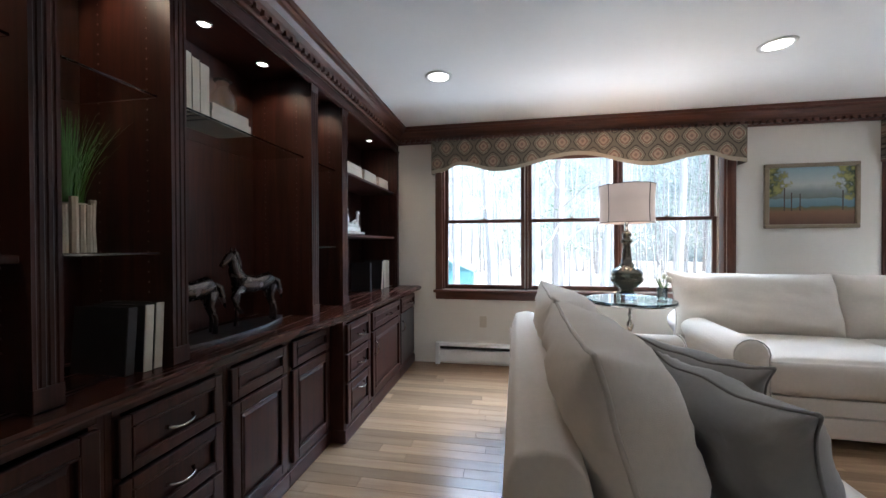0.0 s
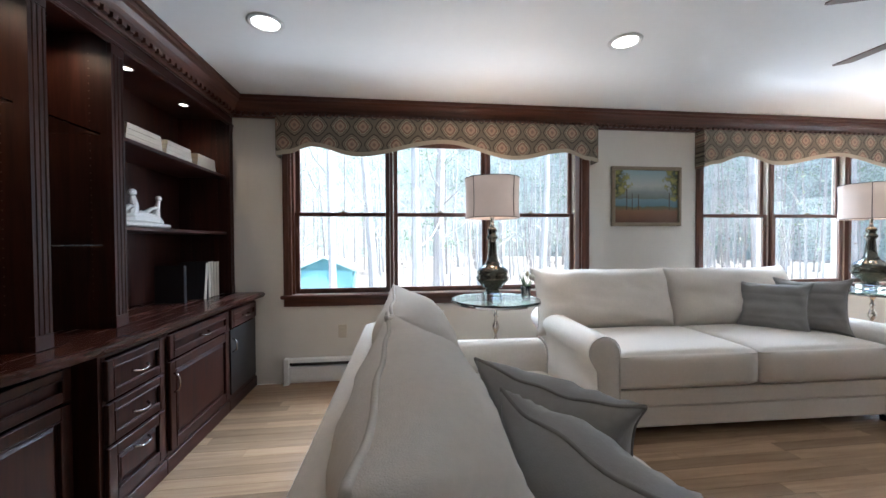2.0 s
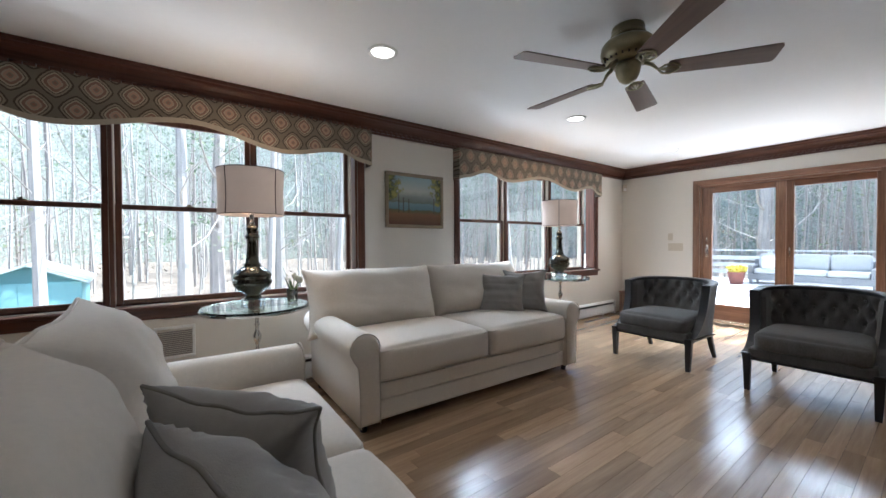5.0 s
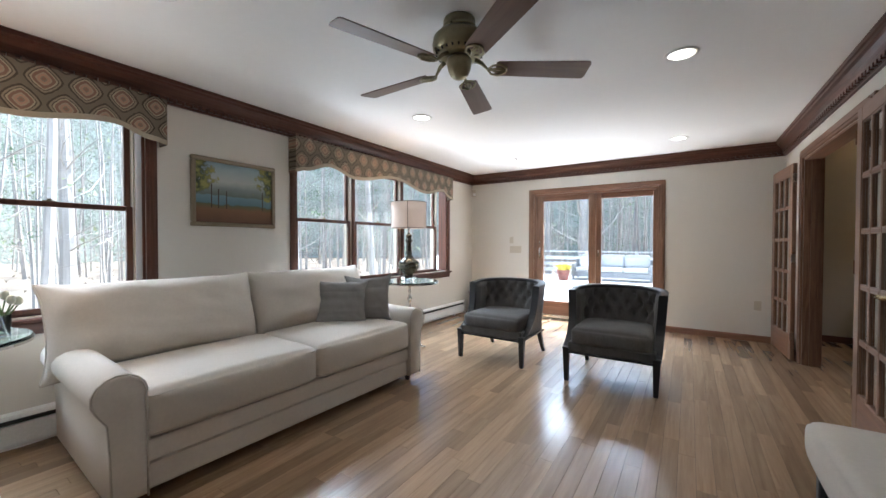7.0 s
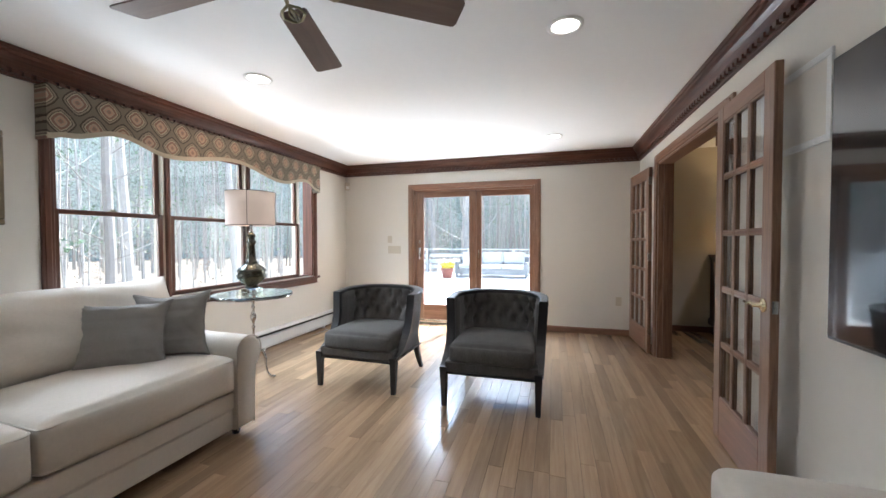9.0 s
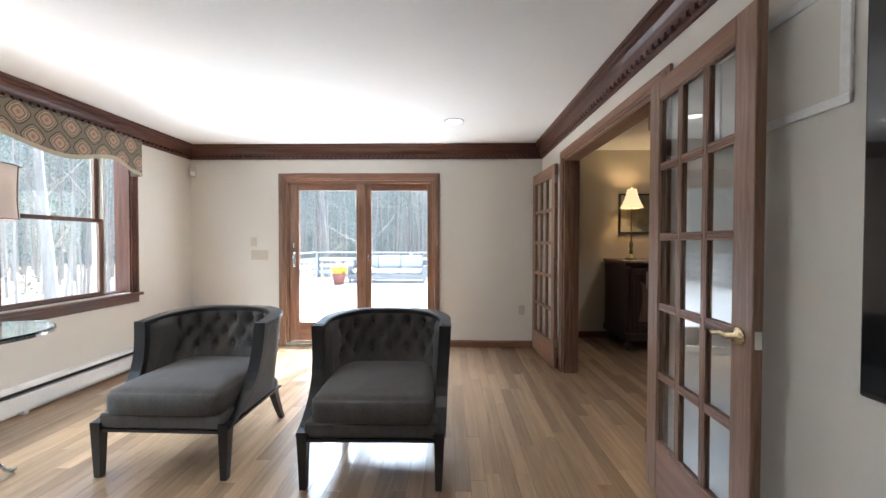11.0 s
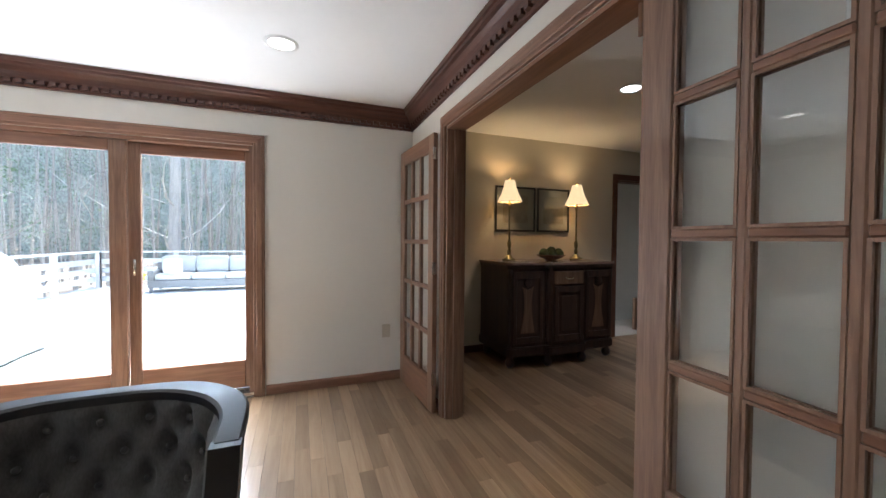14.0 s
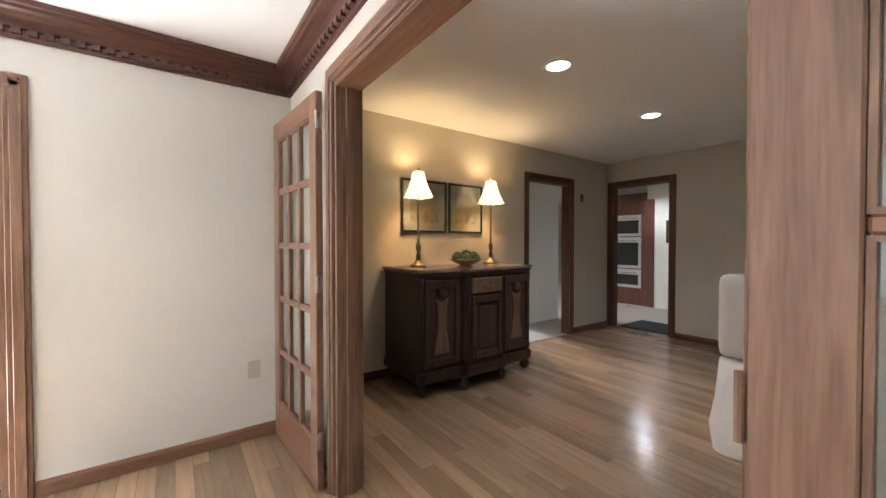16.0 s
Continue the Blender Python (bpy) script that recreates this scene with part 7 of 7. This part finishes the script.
for s in (-1, 1):
    v = [bm.verts.new(c) for c in ((s * 1.22, -1.7, 1.06), (s * 1.22, 1.7, 1.06), (0, 1.7, 1.58), (0, -1.7, 1.58), (s * 1.22, -1.7, 1.12), (s * 1.22, 1.7, 1.12), (0, 1.7, 1.64), (0, -1.7, 1.64))]
    for q in ((0, 1, 2, 3), (4, 5, 6, 7), (0, 1, 5, 4), (1, 2, 6, 5), (2, 3, 7, 6), (3, 0, 4, 7)):
        bm.faces.new([v[i] for i in q])
part("roof", bm, M_SROOF, sh)
bm = bmesh.new()
for yy in (-1.5, 1.5):
    bm.faces.new([bm.verts.new(c) for c in ((-1.05, yy, 1.121), (1.05, yy, 1.121), (0, yy, 1.57))])
part("gable", bmesh.ops.solidify(bm, geom=list(bm.faces), thickness=0.03) and bm, M_SHED, sh)

M_BARKA = mat("gray_bark", (0.52, 0.505, 0.48), 0.9, var=0.2, scale=3, stretch=(4, 4, 0.6), bump=0.8, bscale=20)
M_BARKB = mat("brown_bark", (0.40, 0.375, 0.35), 0.9, var=0.2, scale=3, stretch=(4, 4, 0.6), bump=0.8, bscale=20, random_ob=0.3)
M_PINE = mat("pine_needles", (0.22, 0.32, 0.20), 0.8, var=0.4, scale=2)
M_BUD = mat("spring_buds", (0.42, 0.48, 0.30), 0.8, var=0.3, scale=2)


def trunk_geo(V, F, x, y, z0, h, r, rng, branches=10, sides=6, twig=True):
    """Adds a tapered, slightly bent trunk with limbs to the lists of vertices and faces."""
    def seg_tube(pts, rads, sd):
        base = len(V)
        for p, rr in zip(pts, rads):
            for k in range(sd):
                a = 2 * math.pi * k / sd
                V.append((p[0] + rr * math.cos(a), p[1] + rr * math.sin(a), p[2]))
        for i in range(len(pts) - 1):
            for k in range(sd):
                k2 = (k + 1) % sd
                F.append((base + i * sd + k, base + i * sd + k2, base + (i + 1) * sd + k2, base + (i + 1) * sd + k))
    lx, ly = rng.uniform(-0.06, 0.06), rng.uniform(-0.06, 0.06)
    pts = [(x + lx * h * q + rng.uniform(-0.05, 0.05) * h * 0.08, y + ly * h * q + rng.uniform(-0.05, 0.05) * h * 0.08, z0 + h * q) for q in (0, 0.15, 0.35, 0.6, 0.8, 1)]
    seg_tube(pts, [r * 1.25, r, r * 0.85, r * 0.6, r * 0.35, r * 0.06], sides)
    for b in range(branches):
        q = rng.uniform(0.12, 0.95)
        i = min(4, max(0, int(q * 5)))
        px, py, pz = x + lx * h * q, y + ly * h * q, z0 + h * q
        a, up, ln = rng.uniform(0, 6.28), rng.uniform(0.2, 0.9), h * rng.uniform(0.10, 0.28) * (1.1 - q * 0.7)
        rb = r * rng.uniform(0.14, 0.32) * (1.1 - q)
        p2 = [(px + ln * k * math.cos(a + 0.3 * k), py + ln * k * math.sin(a + 0.3 * k), pz + ln * up * k ** 1.3) for k in (0, 0.35, 0.7, 1)]
        seg_tube(p2, [rb, rb * 0.75, rb * 0.45, rb * 0.1], 4)
        if twig:
            for t in range(3):
                s = p2[1 + t % 3]
                a2 = a + rng.uniform(-1.2, 1.2)
                l2 = ln * rng.uniform(0.25, 0.55)
                p3 = [(s[0] + l2 * k * math.cos(a2), s[1] + l2 * k * math.sin(a2), s[2] + l2 * rng.uniform(0.1, 0.9) * k) for k in (0, 0.5, 1)]
                seg_tube(p3, [rb * 0.4, rb * 0.28, rb * 0.06], 3)


def mesh_from(name, V, F, m, parent=None):
    me = bpy.data.meshes.new(name)
    me.from_pydata(V, [], F)
    me.materials.append(m)
    ob = new(name, me)
    if parent is not None:
        ob.parent = parent
    return ob


def clump(V, F, x, y, z, s, rng, k=40):
    for _ in range(k):
        a, b, rr = rng.uniform(0, 6.28), rng.uniform(-1, 1), s * rng.random() ** 0.4
        cx, cy, cz = x + rr * math.cos(a) * math.sqrt(1 - b * b), y + rr * math.sin(a) * math.sqrt(1 - b * b), z + rr * b * 0.5
        w = rng.uniform(0.03, 0.09)
        i = len(V)
        for _k in range(3):
            V.append((cx + rng.uniform(-w, w), cy + rng.uniform(-w, w), cz + rng.uniform(-w, w)))
        F.append((i, i + 1, i + 2))


rng = random.Random(11)
near = [(-3.4, 13.5, 0.13), (-1.9, 11.8, 0.10), (-0.9, 15.0, 0.16), (0.6, 12.5, 0.15), (1.5, 14.6, 0.20), (2.6, 12.2, 0.10), (3.6, 15.2, 0.17), (5.0, 13.0, 0.12), (6.6, 14.6, 0.18), (8.6, 12.6, 0.13), (10.6, 14.8, 0.17), (12.8, 12.4, 0.14), (-5.6, 15.4, 0.18), (-7.6, 12.6, 0.15), (17.8, 9.4, 0.16), (19.6, 5.0, 0.20), (20.4, 1.8, 0.14), (19.2, -0.8, 0.18), (21.4, 7.2, 0.15), (22.0, -3.4, 0.2)]
for i, (x, y, r) in enumerate(near):
    V, F = [], []
    pine = i % 5 == 4
    h = rng.uniform(11, 15)
    t = tagged(empty("tree", x, y, -0.95), label="tall green pine tree at the edge of the woods" if pine else "bare gray tree at the edge of the woods", category="tree", group="trees round the house")
    trunk_geo(V, F, 0, 0, 0, h, r, rng, 26, 8)
    mesh_from("trunk", V, F, M_BARKB if pine else M_BARKA, t)
    V, F = [], []
    for _ in range(46 if pine else 26):
        q = rng.uniform(0.15, 1)
        a, rr = rng.uniform(0, 6.28), rng.uniform(0.3, 2.4) * (1.15 - q)
        clump(V, F, rr * math.cos(a), rr * math.sin(a), h * q, 0.55 if pine else 0.5, rng, 42 if pine else 9)
    mesh_from("crown", V, F, M_PINE if pine else M_BUD, t)
V, F = [], []
for i in range(230):
    a = rng.uniform(-0.7, 2.45)
    d = 13.5 + 12 * rng.random()
    x, y = 3 + d * math.cos(a), 2 + d * math.sin(a)
    if y < 11 and x < 18.5 or (-4.8 < x < -1 and y < 19):
        continue
    trunk_geo(V, F, x, y, -0.95, rng.uniform(5, 10), rng.uniform(0.018, 0.05), rng, 16, 4)
tagged(mesh_from("saplings", V, F, M_BARKA), label="thin bare saplings with fine pale branches", category="woods", kind="stuff")
for nm, m, sel in (("far_woods", M_BARKB, 0), ("pale_far_woods", M_BARKA, 1)):
    V, F = [], []
    for i in range(210):
        a = rng.uniform(-0.75, 2.5)
        d = 19 + 26 * rng.random() ** 0.8
        x, y = 3 + d * math.cos(a), 2 + d * math.sin(a)
        trunk_geo(V, F, x, y, -0.95, rng.uniform(9, 17), rng.uniform(0.03, 0.11), rng, 20, 5, twig=True)
    tagged(mesh_from(nm, V, F, m), label="dense bare spring woods behind the house", category="woods", kind="stuff")
V, F = [], []
for i in range(5200):
    a = rng.uniform(-0.75, 2.5)
    d = 22 + 26 * rng.random()
    clump(V, F, 3 + d * math.cos(a), 2 + d * math.sin(a), rng.uniform(0.5, 13), 1.6, rng, 34)
tagged(mesh_from("woods_foliage", V, F, M_PINE), label="scattered green pine foliage in the woods", category="foliage", kind="stuff")
V, F = [], []
for i in range(900):
    a = rng.uniform(-0.75, 2.5)
    d = 15 + 22 * rng.random()
    clump(V, F, 3 + d * math.cos(a), 2 + d * math.sin(a), rng.uniform(-0.8, 1.6), 0.8, rng, 16)
tagged(mesh_from("undergrowth", V, F, mat("dry_brush", (0.42, 0.37, 0.31), 0.9, var=0.3)), label="dry brush and saplings in the woods", category="undergrowth", kind="stuff")
# curved backdrop sheet; distance haze is painted into its pale colour
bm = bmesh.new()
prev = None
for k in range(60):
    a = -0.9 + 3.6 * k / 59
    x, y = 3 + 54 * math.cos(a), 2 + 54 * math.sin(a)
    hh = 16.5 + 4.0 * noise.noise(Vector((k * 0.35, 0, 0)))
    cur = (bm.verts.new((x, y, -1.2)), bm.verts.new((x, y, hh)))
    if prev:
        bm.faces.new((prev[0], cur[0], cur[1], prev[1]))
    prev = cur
structure("backdrop", bm, mat("distant_woods", (0.46, 0.52, 0.47), 0.95, var=0.35, scale=0.5, stretch=(1, 1, 0.7), fine=0.7), "distant woods with haze painted into the pale colour")

# ---- oak strip floor ----
floor = structure("floor", boxes((XW, XE + 0.1, YS - 0.14, YN, -0.06, -0.006), (DXW, DXE + 0.02, DYS - 0.06, YS - 0.141, -0.06, -0.006)), M_GAP, "light oak strip floor with a satin finish")
PW = 0.083
rngf = random.Random(21)
LENS = (0.45, 0.65, 0.9, 1.15, 1.4)
PMESH = {}


def plank_mesh(L, w):
    key = (round(L, 3), round(w, 3))
    if key not in PMESH:
        bm = bmesh.new()
        e, t = 0.0008, 0.006
        a = [bm.verts.new(c) for c in ((0.0004, 0.0004, -t), (L - 0.0004, 0.0004, -t), (L - 0.0004, w - 0.0004, -t), (0.0004, w - 0.0004, -t))]
        b = [bm.verts.new(c) for c in ((e, e, 0), (L - e, e, 0), (L - e, w - e, 0), (e, w - e, 0))]
        for i in range(4):
            j = (i + 1) % 4
            bm.faces.new((a[i], a[j], b[j], b[i]))
        bm.faces.new(b)
        me = bpy.data.meshes.new("plank")
        bm.to_mesh(me)
        bm.free()
        me.materials.append(M_FLOOR)
        PMESH[key] = me
    return PMESH[key]


FV, FF = [], []
count = 0


def far_plank(x, y, L, w):
    e = 0.0008
    i = len(FV)
    FV.extend([(x + 0.0004, y + 0.0004, -0.006), (x + L - 0.0004, y + 0.0004, -0.006), (x + L - 0.0004, y + w - 0.0004, -0.006), (x + 0.0004, y + w - 0.0004, -0.006), (x + e, y + e, 0), (x + L - e, y + e, 0), (x + L - e, y + w - e, 0), (x + e, y + w - e, 0)])
    FF.extend([(i + 4, i + 5, i + 6, i + 7), (i, i + 1, i + 5, i + 4), (i + 1, i + 2, i + 6, i + 5), (i + 2, i + 3, i + 7, i + 6), (i + 3, i, i + 4, i + 7)])


def lay(xa, xb, ya, yb, near_box):
    global count
    y = ya
    while y < yb - 0.005:
        w = min(PW, yb - y)
        x = xa
        first = True
        while x < xb - 0.001:
            L = rngf.choice(LENS)
            if first:
                L *= rngf.choice((0.4, 0.7, 1.0))
                first = False
            L = min(L, xb - x)
            if xb - x - L < 0.12:
                L = xb - x
            nb = near_box
            if nb and nb[0] < x < nb[1] and nb[2] < y < nb[3] and count < 300:
                ob = new("plank", plank_mesh(L, w))
                ob.location = (x, y, 0)
                ob.parent = floor
                count += 1
            else:
                far_plank(x, y, L, w)
            x += L
        y += w


lay(XW, XE - 0.001, YS, YN, (0.6, 6.6, -0.30, 3.0))
lay(FO[0], FO[1], YS - 0.13, YS - 0.0005, None)
lay(DXW, DXE, DYS, YS - 0.1305, None)
fp = mesh_from("far_planks", FV, FF, M_FLOORS, floor)
tagged(fp, kind="stuff")
